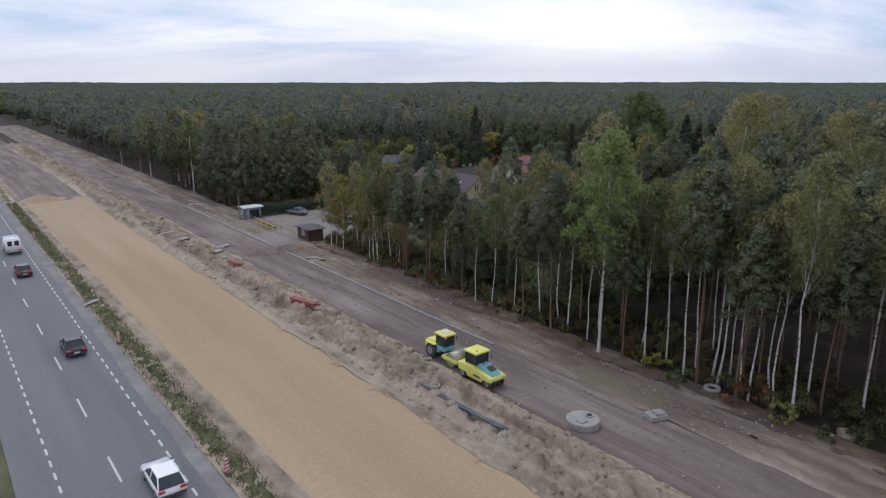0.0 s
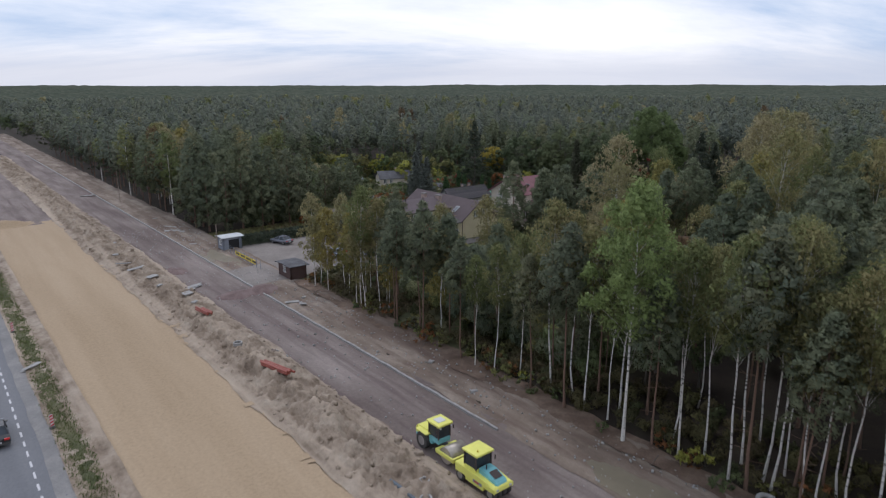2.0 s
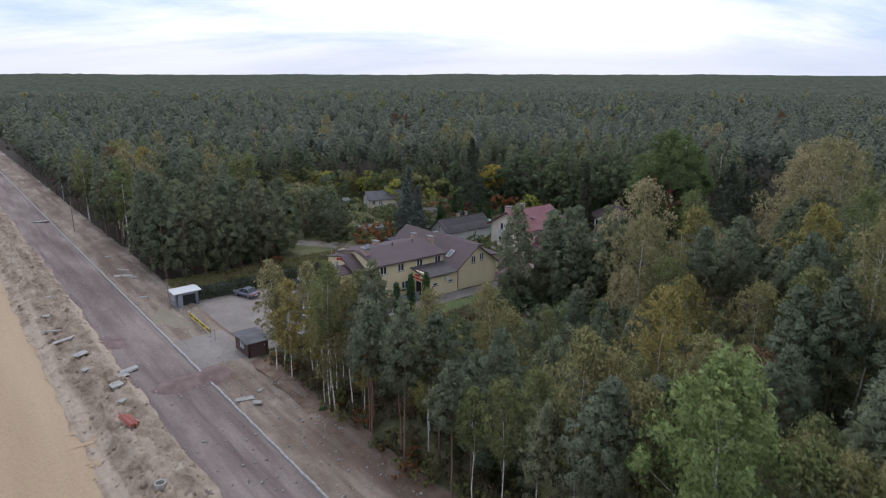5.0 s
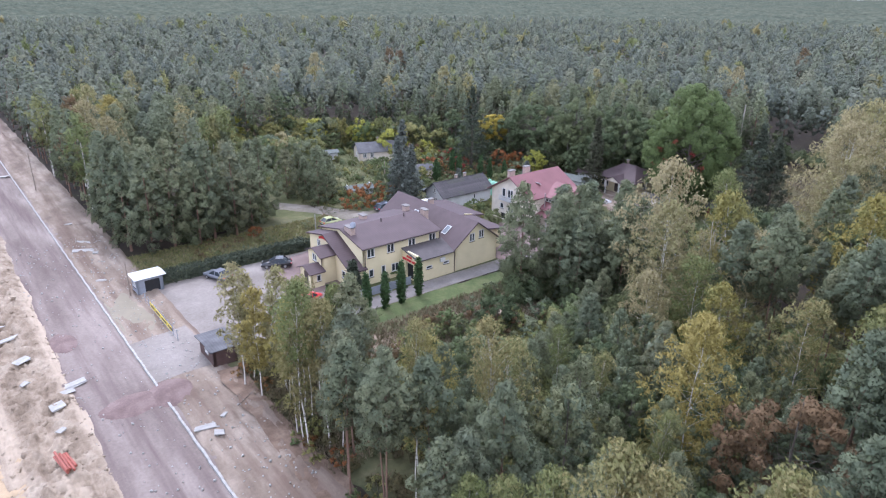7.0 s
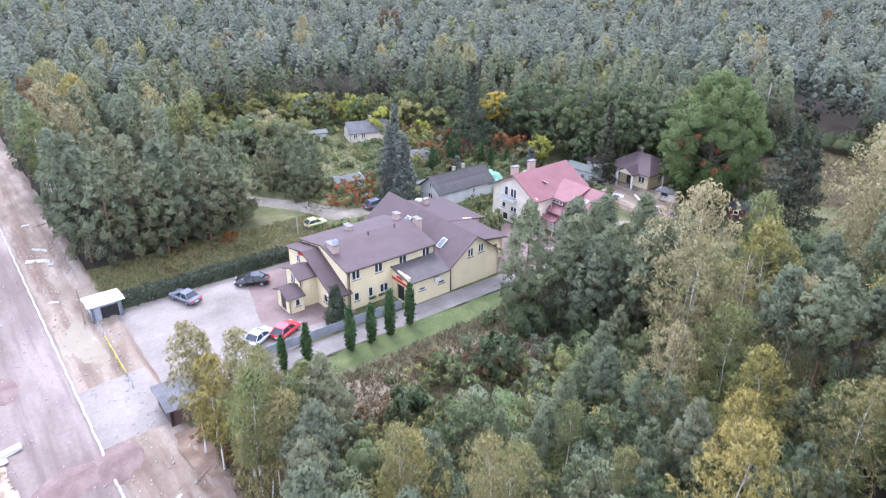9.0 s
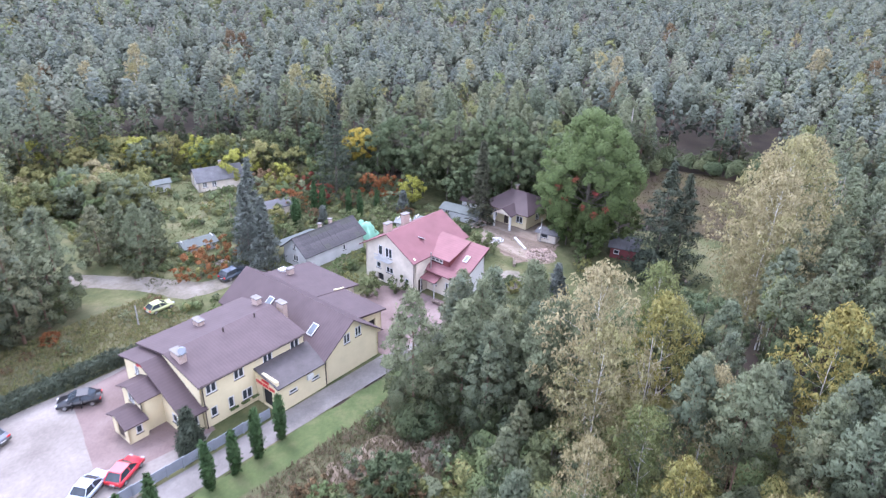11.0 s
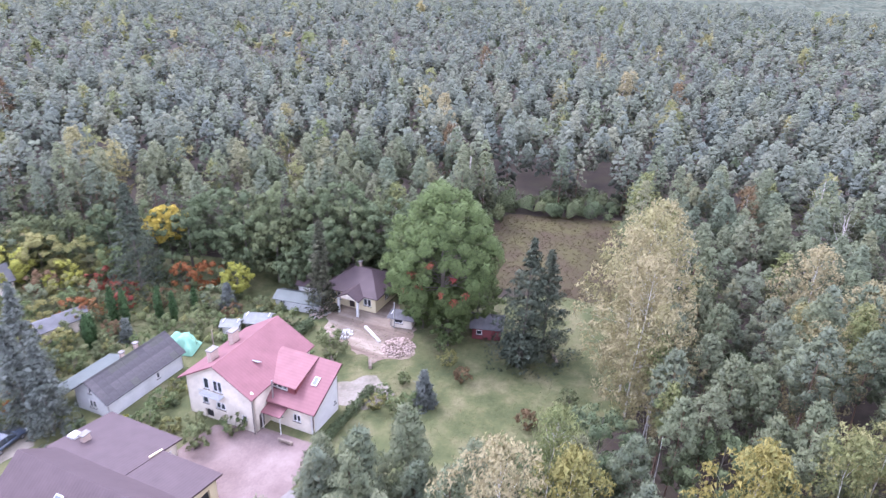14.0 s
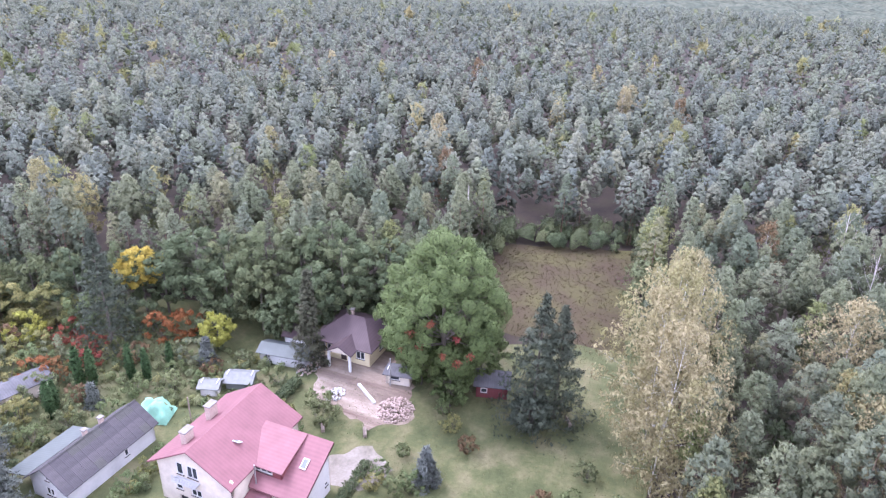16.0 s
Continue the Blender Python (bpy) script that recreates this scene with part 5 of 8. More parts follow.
def guest_house():
    h = thing("guest_house", SITE, "long cream guest house with brown metal roofs and white windows", "house")
    # main wing, ridge across the road's way
    wins = [(s, s + 1.25, 4.05, 5.35, 2) for s in (0.6, 3.9, 7.6, 11.3)] + [(0.8, 1.6, 1.1, 2.3, 1), (2.9, 3.6, 1.0, 2.4, 1), (4.6, 5.9, 1.0, 2.3, 2)]
    wall(h, (72.8, 105.4), (86, 105.4), 0, [(0, 5.68), (13.2, 5.68)], "cream", wins)
    wall(h, (86, 116.8), (72.8, 116.8), 0, [(0, 5.68), (13.2, 5.68)], "cream", [(2, 3.2, 4, 5.3, 2), (7, 8.2, 4, 5.3, 2)])
    wall(h, (72.8, 116.8), (72.8, 105.4), 0, [(0, 5.68), (5.7, 6.85), (11.4, 5.68)], "cream")
    wall(h, (85.7, 105.7), (85.7, 116.5), 3.0, [(0, 5.7), (5.4, 6.8), (10.8, 5.7)], "cream")
    roof(h, [(72.4, 104.95, 5.72), (86.1, 104.95, 5.72), (86.1, 111.1, 7.05), (72.4, 111.1, 7.05)], "brown_roof")
    roof(h, [(72.4, 117.25, 5.72), (72.4, 111.1, 7.05), (86.1, 111.1, 7.05), (86.1, 117.25, 5.72)], "brown_roof")
    part("gutter", boxes((72.4, 86.1, 104.84, 104.94, 5.55, 5.66)), "trim", h)
    pipe(h, "downpipe", (85.9, 105.2, 4.2), (85.9, 105.2, 5.6), 0.05, "trim")
    pipe(h, "downpipe", (73.0, 105.25, 0.1), (73.0, 105.25, 5.6), 0.05, "trim")
    for x, y, z0, z1, w, d in ((73.3, 109.6, 6.0, 7.55, 0.8, 1.7), (85.4, 113.0, 6.2, 7.5, 0.7, 1.0), (86.9, 110.2, 4.6, 7.3, 0.65, 1.25), (78.6, 114.6, 6.0, 6.9, 0.7, 1.3)):
        chimney(h, x, y, z0, z1, w, d)
    for x in (79.1, 83.2):
        pipe(h, "vent_pipe", (x, 110.4, 6.7), (x, 110.4, 7.45), 0.09, "trim")
    # satellite dish by the front chimney
    dish = part("satellite_dish", cyl(bmesh.new(), 0.45, (73.3, 108.7, 8.05), (73.2, 108.62, 8.1), 0.40, 18), "fence_grey", h, "dark grey satellite dish")
    pipe(dish, "mast", (73.32, 108.75, 7.2), (73.32, 108.75, 8.0), 0.03, "rim")
    # cross wing with the gable towards the drive
    gab = [(0, 3.75), (4.2, 6.85), (8.4, 3.75)]
    wall(h, (86, 101.8), (94.4, 101.8), 0, gab, "cream", [(2.9, 3.9, 4.0, 5.3, 2), (4.7, 5.7, 4.2, 5.5, 2)])
    wall(h, (94.4, 101.8), (94.4, 121.4), 0, [(0, 3.75), (19.6, 3.75)], "cream", [(2.0, 3.0, 0.1, 2.2, "door")])
    wall(h, (94.4, 121.4), (86, 121.4), 0, gab, "cream", [(3.4, 4.8, 1.0, 2.3, 2)])
    wall(h, (86, 121.4), (86, 101.8), 0, [(0, 3.7), (19.6, 3.7)], "cream", [(1.5, 2.7, 1.0, 2.3, 2)])
    roof(h, [(85.5, 101.35, 3.52), (90.2, 101.35, 6.98), (90.2, 121.85, 6.98), (85.5, 121.85, 3.52)], "brown_roof2")
    roof(h, [(90.2, 101.35, 6.98), (94.9, 101.35, 3.52), (94.9, 121.85, 3.52), (90.2, 121.85, 6.98)], "brown_roof2")
    skylight(h, 87.6, 105.6, 5.12, 0.736)
    skylight(h, 87.9, 114.2, 5.34, 0.736)
    pipe(h, "downpipe", (85.95, 101.68, 0.1), (85.95, 101.68, 3.6), 0.06, "trim")
    part("gutter", boxes((85.38, 85.48, 101.35, 105.0, 3.40, 3.50)), "trim", h)
    # low hall between, with the sign over its entrance
    wall(h, (79.3, 101.7), (86.0, 101.7), 0, [(0, 3.45), (6.7, 3.45)], "cream", [(1.5, 2.6, 1.75, 2.25, 1), (4.6, 5.7, 1.75, 2.25, 1)])
    wall(h, (79.3, 105.4), (79.3, 101.7), 0, [(0, 4.1), (3.7, 4.1)], "cream", [(1.0, 2.7, 0.1, 2.6, "dark")])
    roof(h, [(79.1, 101.25, 3.52), (85.6, 101.25, 3.52), (86.4, 105.4, 4.32), (79.1, 105.4, 4.32)], "felt_roof", 0.14)
    sign = part("sign", boxes((79.18, 79.29, 101.6, 105.3, 2.5, 3.5), bevel=0.02), "cream", h, "cream fascia with red lettering")
    for y0, y1, z0, z1 in ((102.9, 104.1, 3.28, 3.6), (101.95, 102.9, 2.75, 3.1), (103.05, 104.0, 2.75, 3.1), (104.15, 105.1, 2.75, 3.1)):
        part("lettering", boxes((79.12, 79.175, y0, y1, z0, z1)), "sign_red", sign)
    part("cooler_unit", boxes((83.2, 84.0, 101.38, 101.68, 2.35, 2.95), bevel=0.03), "white", h, "white air-conditioner box")
    # hall behind, right of the cross wing
    wall(h, (94.4, 105.2), (98.4, 105.2), 0, [(0, 3.3), (4.0, 3.3)], "cream", [(1.2, 3.0, 0.1, 2.4, "dark")])
    wall(h, (98.4, 105.2), (98.4, 113.0), 0, [(0, 3.3), (7.8, 3.3)], "cream", [(2, 3, 1.0, 2.1, 2)])
    wall(h, (98.4, 113.0), (94.4, 113.0), 0, [(0, 3.3), (4.0, 3.3)], "cream")
    roof(h, [(94.0, 104.7, 4.15), (98.9, 104.7, 3.40), (98.9, 113.3, 3.40), (94.0, 113.3, 4.15)], "brown_roof2", 0.22)
    wall(h, (94.4, 113.0), (101.0, 113.0), 0, [(0, 2.9), (6.6, 2.9)], "offwhite", [(4.4, 5.8, 1.0, 2.2, 2)])
    wall(h, (101.0, 113.0), (101.0, 122.5), 0, [(0, 2.9), (9.5, 2.9)], "offwhite")
    wall(h, (101.0, 122.5), (94.4, 122.5), 0, [(0, 2.9), (6.6, 2.9)], "offwhite")
    roof(h, [(93.4, 112.5, 4.3), (101.5, 112.5, 3.05), (101.5, 123.0, 3.05), (93.4, 123.0, 4.3)], "brown_roof2", 0.2)
    wall(h, (97.2, 112.6), (98.9, 112.6), 3.35, [(0, 3.9), (1.7, 3.55)], "cream", th=0.2)
    chimney(h, 96.2, 120.6, 3.6, 4.7, 0.9, 0.6)
    part("roof_hatch", boxes((95.6, 96.6, 121.6, 122.6, 3.8, 4.25), bevel=0.05), "white", h, "white roof hatch")
    # stair wing towards the road, with its steep lean-to slope
    front = [(0, 5.1), (4.6, 6.1), (11.4, 2.85)]
    wall(h, (70.8, 117.0), (70.8, 105.6), 0, front, "cream", [(2.2, 3.2, 3.7, 4.9, 2), (9.0, 10.0, 1.0, 2.2, 1)])
    wall(h, (70.8, 105.6), (72.8, 105.6), 0, [(0, 2.8), (2.0, 2.8)], "cream", [(0.5, 1.5, 1.0, 2.2, 2)])
    wall(h, (72.8, 117.0), (70.8, 117.0), 0, [(0, 5.1), (2.0, 5.1)], "cream", [(0.5, 1.5, 3.6, 4.7, 2)])
    roof(h, [(70.4, 112.4, 6.25), (70.4, 105.0, 2.72), (73.2, 105.0, 2.72), (73.2, 112.4, 6.25)], "brown_roof2")
    roof(h, [(70.4, 117.4, 5.15), (70.4, 112.4, 6.25), (73.0, 112.4, 6.25), (73.0, 117.4, 5.15)], "brown_roof2")
    arch = part("arch_sign", bmesh.new(), "sign_red", h, "red arched lettering on the gable")
    bm = bmesh.new()
    for i in range(7):
        a = -0.6 + 0.2 * i
        y, z = 112.6 - 2.3 * math.sin(a), 3.9 + 1.65 * math.cos(a)
        box(bm, 70.70, 70.79, y - 0.16, y + 0.16, z - 0.17, z + 0.17)
    bm.to_mesh(arch.data)
    bm.free()
    # two-storey bay
    bayz = [(0, 4.15), (1.9, 4.85), (3.8, 4.15)]
    wall(h, (68.6, 113.4), (68.6, 109.6), 0, bayz, "cream", [(1.2, 2.4, 2.9, 4.0, 2)])
    wall(h, (68.6, 109.6), (70.8, 109.6), 0, [(0, 4.15), (2.2, 4.15)], "cream")
    wall(h, (70.8, 113.4), (68.6, 113.4), 0, [(0, 4.15), (2.2, 4.15)], "cream", [(0.7, 1.6, 2.9, 3.9, 1)])
    roof(h, [(68.2, 111.5, 4.98), (68.2, 109.2, 4.1), (70.9, 109.2, 4.1), (70.9, 111.5, 4.98)], "brown_roof2", 0.12)
    roof(h, [(68.2, 113.8, 4.1), (68.2, 111.5, 4.98), (70.9, 111.5, 4.98), (70.9, 113.8, 4.1)], "brown_roof2", 0.12)
    pipe(h, "downpipe", (68.55, 109.5, 0.1), (68.55, 109.5, 4.1), 0.05, "trim")
    # entrance porch
    porch = [(0, 2.35), (1.6, 2.95), (3.2, 2.35)]
    wall(h, (66.6, 112.2), (66.6, 109.0), 0, porch, "cream", [(0.9, 2.3, 0.1, 2.2, "door")])
    wall(h, (66.6, 109.0), (68.6, 109.0), 0, [(0, 2.35), (2.0, 2.35)], "cream", [(0.8, 1.5, 0.9, 1.9, 1)])
    wall(h, (68.6, 112.2), (66.6, 112.2), 0, [(0, 2.35), (2.0, 2.35)], "cream", [(0.8, 1.5, 0.9, 1.9, 1)])
    roof(h, [(66.2, 110.6, 3.08), (66.2, 108.6, 2.3), (68.7, 108.6, 2.3), (68.7, 110.6, 3.08)], "brown_roof2", 0.12)
    roof(h, [(66.2, 112.6, 2.3), (66.2, 110.6, 3.08), (68.7, 110.6, 3.08), (68.7, 112.6, 2.3)], "brown_roof2", 0.12)
    for x in (76.2, 77.6, 79.0):
        part("flower_box", boxes((x - 0.5, x + 0.5, 105.08, 105.36, 0.75, 0.98), bevel=0.03), "oak_leaf", h, "planted green flower box")
    return h


def red_roof_house():
    h = thing("red_roof_house", SITE, "off-white two-storey house with faded red metal roof", "house")
    gab = [(0, 5.45), (4.9, 8.25), (9.8, 5.6)]
    wall(h, (108.3, 118.0), (108.3, 108.2), 0, gab, "offwhite", [(2.6, 3.5, 4.3, 5.9, 1), (4.0, 5.4, 4.3, 5.9, 2), (2.2, 3.1, 2.1, 3.1, 1), (4.2, 5.6, 1.9, 2.9, 2), (7.9, 8.7, 1.5, 2.2, 1), (2.4, 3.6, 0.1, 1.3, "dark")])
    wall(h, (108.3, 108.2), (111.0, 108.2), 0, [(0, 5.5), (2.7, 5.5)], "offwhite", [(0.8, 1.8, 0.1, 2.2, "door")])
    wall(h, (119.8, 108.2), (119.8, 118.0), 0, [(0, 5.6), (4.9, 8.25), (9.8, 5.45)], "offwhite", [(3, 4.2, 4.2, 5.6, 2)])
    wall(h, (111.0, 108.2), (119.8, 108.2), 0, [(0, 5.5), (8.8, 5.5)], "offwhite", [(6.5, 7.6, 3.4, 4.7, 2)])
    wall(h, (119.8, 118.0), (108.3, 118.0), 0, [(0, 5.4), (11.5, 5.4)], "offwhite", [(2, 3.2, 3.5, 4.8, 2), (6, 7.2, 3.5, 4.8, 2)])
    roof(h, [(107.6, 107.8, 5.36), (120.3, 107.8, 5.40), (120.3, 113.3, 8.45), (107.6, 113.1, 8.45)], "pink_roof")
    roof(h, [(107.6, 118.7, 5.22), (107.6, 113.1, 8.45), (120.3, 113.3, 8.45), (120.3, 118.7, 5.22)], "pink_roof")
    chimney(h, 110.0, 115.0, 6.6, 8.8, 1.2, 0.7)
    chimney(h, 114.4, 115.6, 6.4, 8.8, 1.2, 0.7)
    skylight(h, 112.3, 110.5, 7.02, 0.57, 0.65, 0.9, "y")
    # balcony on the gable
    part("balcony", boxes((107.4, 108.28, 112.4, 115.4, 3.9, 4.05), bevel=0.03), "greywall", h)
    rail = part("balcony_rail", boxes((107.42, 107.47, 112.45, 115.35, 4.75, 4.82)), "greywall", h)
    for i in range(15):
        part("baluster", boxes((107.43, 107.46, 112.5 + i * 0.2, 112.56 + i * 0.2, 4.05, 4.76)), "greywall", rail)
    # wing towards the drive
    wall(h, (111.0, 108.2), (111.0, 102.0), 0, [(0, 3.75), (6.2, 3.75)], "offwhite", [(1.0, 1.9, 1.2, 2.3, 2), (3.4, 4.5, 1.2, 2.3, 2)])
    wall(h, (111.0, 102.0), (116.4, 102.0), 0, [(0, 3.55), (5.4, 6.32)], "white", [(4.4, 5.0, 1.3, 1.9, 1)])
    wall(h, (116.4, 102.0), (116.4, 108.2), 0, [(0, 6.25), (6.2, 6.25)], "white")
    roof(h, [(110.4, 101.4, 3.50), (116.7, 101.4, 6.78), (116.7, 110.2, 6.78), (110.4, 108.0, 3.50)], "pink_roof")
    part("verge_board", slab(bmesh.new(), [(110.4, 101.34, 3.36), (116.7, 101.34, 6.64), (116.7, 101.34, 6.80), (110.4, 101.34, 3.52)], 0.04), "sign_dark", h)
    roof(h, [(111.6, 104.6, 5.35), (116.6, 104.6, 6.86), (116.6, 110.0, 6.86), (111.6, 109.8, 5.35)], "pink_roof", 0.12, "dormer_roof")
    wall(h, (111.9, 109.2), (111.9, 104.9), 4.2, [(0, 5.25), (4.3, 5.25)], "maroon", [(1.0, 3.2, 4.5, 5.05, 3)], 0.15, "dormer_wall")
    wall(h, (111.9, 104.9), (116.0, 104.9), 4.4, [(0, 5.25), (4.1, 6.45)], "maroon", (), 0.12, "dormer_wall")
    skylight(h, 113.9, 103.3, 5.36, 0.52, 0.75, 1.2)
    roof(h, [(109.3, 105.4, 2.55), (111.0, 105.4, 3.0), (111.0, 108.1, 3.0), (109.3, 108.1, 2.55)], "pink_roof", 0.1, "porch_roof")
    for y in (105.5, 108.0):
        pipe(h, "porch_post", (109.4, y, 0.05), (109.4, y, 2.5), 0.06, "white")
    pipe(h, "flue", (110.9, 107.4, 3.4), (110.9, 107.4, 6.2), 0.08, "rim")
    bench = part("porch_bench", boxes((108.2, 108.6, 103.2, 104.9, 0.42, 0.48), (108.0, 108.06, 103.2, 104.9, 0.55, 0.9), (108.2, 108.6, 103.3, 103.4, 0.05, 0.42), (108.2, 108.6, 104.7, 104.8, 0.05, 0.42)), "wood", None)
    bench.matrix_world = SITE
    tagged(bench, "dark weathered wooden bench by the house wall", "bench")
    for a in ((108.0, 108.1), (110.9, 101.9)):
        pipe(h, "downpipe", (*a, 0.1), (*a, 3.6 if a[1] < 105 else 5.3), 0.05, "trim")
    return h


def long_shed():
    h = thing("long_shed", SITE, "long grey rendered outbuilding with corrugated dark roof", "outbuilding")
    gab = [(0, 2.75), (2.7, 4.7), (5.4, 2.75)]
    wall(h, (102.9, 130.8), (102.9, 125.4), 0, gab, "greywall", [(2.4, 3.0, 2.9, 3.8, 1), (2.2, 3.4, 0.9, 2.0, 2)])
    wall(h, (114.8, 125.4), (114.8, 130.8), 0, gab, "greywall")
    wall(h, (102.9, 125.4), (114.8, 125.4), 0, [(0, 2.75), (11.9, 2.75)], "greywall", [(7.4, 8.0, 1.0, 2.0, 1)])
    wall(h, (114.8, 130.8), (102.9, 130.8), 0, [(0, 2.75), (11.9, 2.75)], "greywall", [(2, 3, 0.1, 2.1, "door")])
    # rows of weathered sheets, each over the one below
    gs = np.random.default_rng(5)
    decks = [roof(h, [(102.4, 124.95, 2.46), (115.2, 124.95, 2.46), (115.2, 128.1, 4.80), (102.4, 128.1, 4.80)], "grey_roof", 0.1), roof(h, [(102.4, 131.25, 2.46), (102.4, 128.1, 4.80), (115.2, 128.1, 4.80), (115.2, 131.25, 2.46)], "grey_roof", 0.1)]
    sheets = [bm_mesh("roof_sheet", boxes((0.01, 1.06, 0.0, 1.08, -0.03, 0.012))) for _ in range(3)]
    for k, me in enumerate(sheets):
        me.materials.append(MAT[("sheet_dark", "sheet_mid", "sheet_moss")[k]])
    for side, deck in ((1, decks[0]), (-1, decks[1])):
        ang = math.degrees(math.atan(2.34 / 3.15))
        for r in range(4):
            for c in range(12):
                y0 = 128.1 - side * (3.15 - 0.79 * r)
                part("roof_sheet", sheets[(0, 1, 0, 2)[r] if gs.random() < 0.8 else int(gs.integers(3))], None, deck, m=pose(102.4 + 1.067 * (c if side > 0 else c + 1), y0, 2.50 + 0.585 * r + gs.uniform(0.0, 0.02), ang - 1.2, 0, 0 if side > 0 else 180) if side > 0 else pose(102.4 + 1.067 * (c + 1), y0, 2.50 + 0.585 * r + gs.uniform(0.0, 0.02), 0, 0, 180) @ pose(0, 0, 0, ang - 1.2, 0, 0))
    roof(h, [(102.6, 134.2, 2.0), (102.6, 131.0, 2.75), (111.0, 131.0, 2.75), (111.0, 134.2, 2.0)], "green_roof", 0.08, "lean_to_roof")
    for x in (103.0, 107.0, 110.8):
        pipe(h, "post", (x, 134.0, 0), (x, 134.0, 2.0), 0.06, "wood")
    chimney(h, 108.4, 128.5, 4.3, 5.35, 0.45, 0.45)
    chimney(h, 110.6, 128.5, 4.3, 5.45, 0.45, 0.45)
    return h


def cottage(name, v, u, rot, w, d, eave, ridge, wall_mat, roof_mat, label, category="house", openings=((0.8, 1.7, 0.9, 2.0, 2), (2.6, 3.5, 0.9, 2.0, 2)), flue=True):
    """A small house with a gable roof; its ridge along local x."""
    h = thing(name, site(v, u, 0, rot), label, category)
    wall(h, (0, 0), (w, 0), 0, [(0, eave), (w, eave)], wall_mat, [o for o in openings if o[1] < w])
    wall(h, (w, d), (0, d), 0, [(0, eave), (w, eave)], wall_mat)
    g1 = [(0, eave), (d / 2, ridge), (d, eave)]
    wall(h, (w, 0), (w, d), 0, g1, wall_mat, [(d / 2 - 0.5, d / 2 + 0.5, 0.9, 2.0, 2)])
    wall(h, (0, d), (0, 0), 0, g1, wall_mat, [(d / 2 - 0.5, d / 2 + 0.5, 0.9, 2.0, 2)])
    k = (ridge - eave) / (d / 2) * 0.4
    roof(h, [(-0.4, -0.4, eave - k + 0.1), (w + 0.4, -0.4, eave - k + 0.1), (w + 0.4, d / 2, ridge + 0.1), (-0.4, d / 2, ridge + 0.1)], roof_mat, 0.1)
    roof(h, [(-0.4, d + 0.4, eave - k + 0.1), (-0.4, d / 2, ridge + 0.1), (w + 0.4, d / 2, ridge + 0.1), (w + 0.4, d + 0.4, eave - k + 0.1)], roof_mat, 0.1)
    if flue:
        chimney(h, w * 0.6, d / 2 + 0.3, ridge - 0.3, ridge + 0.9, 0.5, 0.5)
    return h


def brown_roof_house():
    h = thing("bungalow", SITE, "cream bungalow with brown hipped roof and white porch", "house")
    wall(h, (139.0, 118.2), (139.0, 109.2), 0, [(0, 2.9), (9, 2.9)], "cream", [(1.0, 1.7, 1.0, 2.3, 1), (2.0, 2.7, 1.0, 2.3, 1), (4.2, 5.2, 0.1, 2.2, "door"), (6.8, 8.2, 1.0, 2.3, 2)])
    wall(h, (139.0, 109.2), (147.5, 109.2), 0, [(0, 2.9), (8.5, 2.9)], "cream", [(3, 4.2, 1, 2.2, 2)])
    wall(h, (147.5, 109.2), (147.5, 118.2), 0, [(0, 2.9), (9, 2.9)], "cream")
    wall(h, (147.5, 118.2), (139.0, 118.2), 0, [(0, 2.9), (8.5, 2.9)], "cream", [(3, 4.2, 1, 2.2, 2)])
    roof(h, [(138.4, 118.8, 2.85), (138.4, 108.6, 2.85), (143.2, 112.2, 5.3), (143.2, 115.2, 5.3)], "brown_roof2", 0.12)
    roof(h, [(138.4, 108.6, 2.85), (148.1, 108.6, 2.85), (143.2, 112.2, 5.3)], "brown_roof2", 0.12)
    roof(h, [(148.1, 118.8, 2.85), (138.4, 118.8, 2.85), (143.2, 115.2, 5.3)], "brown_roof2", 0.12)
    roof(h, [(148.1, 108.6, 2.85), (148.1, 118.8, 2.85), (143.2, 115.2, 5.3), (143.2, 112.2, 5.3)], "brown_roof2", 0.12)
    roof(h, [(136.6, 112.9, 3.9), (136.6, 110.9, 2.75), (140.6, 110.9, 2.75), (140.6, 112.9, 3.9)], "brown_roof2", 0.12, "porch_roof")
    roof(h, [(136.6, 114.9, 2.75), (136.6, 112.9, 3.9), (140.6, 112.9, 3.9), (140.6, 114.9, 2.75)], "brown_roof2", 0.12, "porch_roof")
    part("porch_gable", prism(bmesh.new(), [(111.1, 2.75), (114.7, 2.75), (112.9, 3.75)], "x", 136.75, 136.9), "offwhite", h)
    for y in (111.2, 114.6):
        part("porch_post", boxes((136.7, 137.0, y - 0.17, y + 0.17, 0, 2.75), bevel=0.02), "white", h)
    chimney(h, 143.6, 114.5, 4.9, 6.0, 0.5, 0.5)
    return h


guest_house()
red_roof_house()
long_shed()
brown_roof_house()
cottage("cottage", 110.6, 167.3, -18, 9.0, 6.0, 2.3, 4.0, "offwhite", "grey_roof", "small whitewashed cottage with grey roof in the garden")
cottage("garden_shed", 104.0, 173.2, -12, 3.6, 2.2, 1.9, 2.3, "greywall", "green_roof", "small pale garden shed on the grass", "shed", (), False)
cottage("garden_shed", 93.6, 143.6, -8, 5.0, 3.0, 1.3, 1.8, "greywall", "green_roof", "low shed with pale sheet roof behind an orange bush", "shed", (), False)
cottage("garden_shed", 110.5, 146.5, -15, 6.5, 3.4, 2.2, 2.9, "offwhite", "grey_roof", "grey-roofed garden shed with white wall", "shed", (), False)
cottage("greenhouse_shed", 133.6, 124.2, -82, 7.2, 3.0, 1.9, 2.5, "greywall", "green_roof", "low grey shed with pale green sheet roof", "shed", ((0.8, 1.7, 0.9, 1.7, 2),), False)
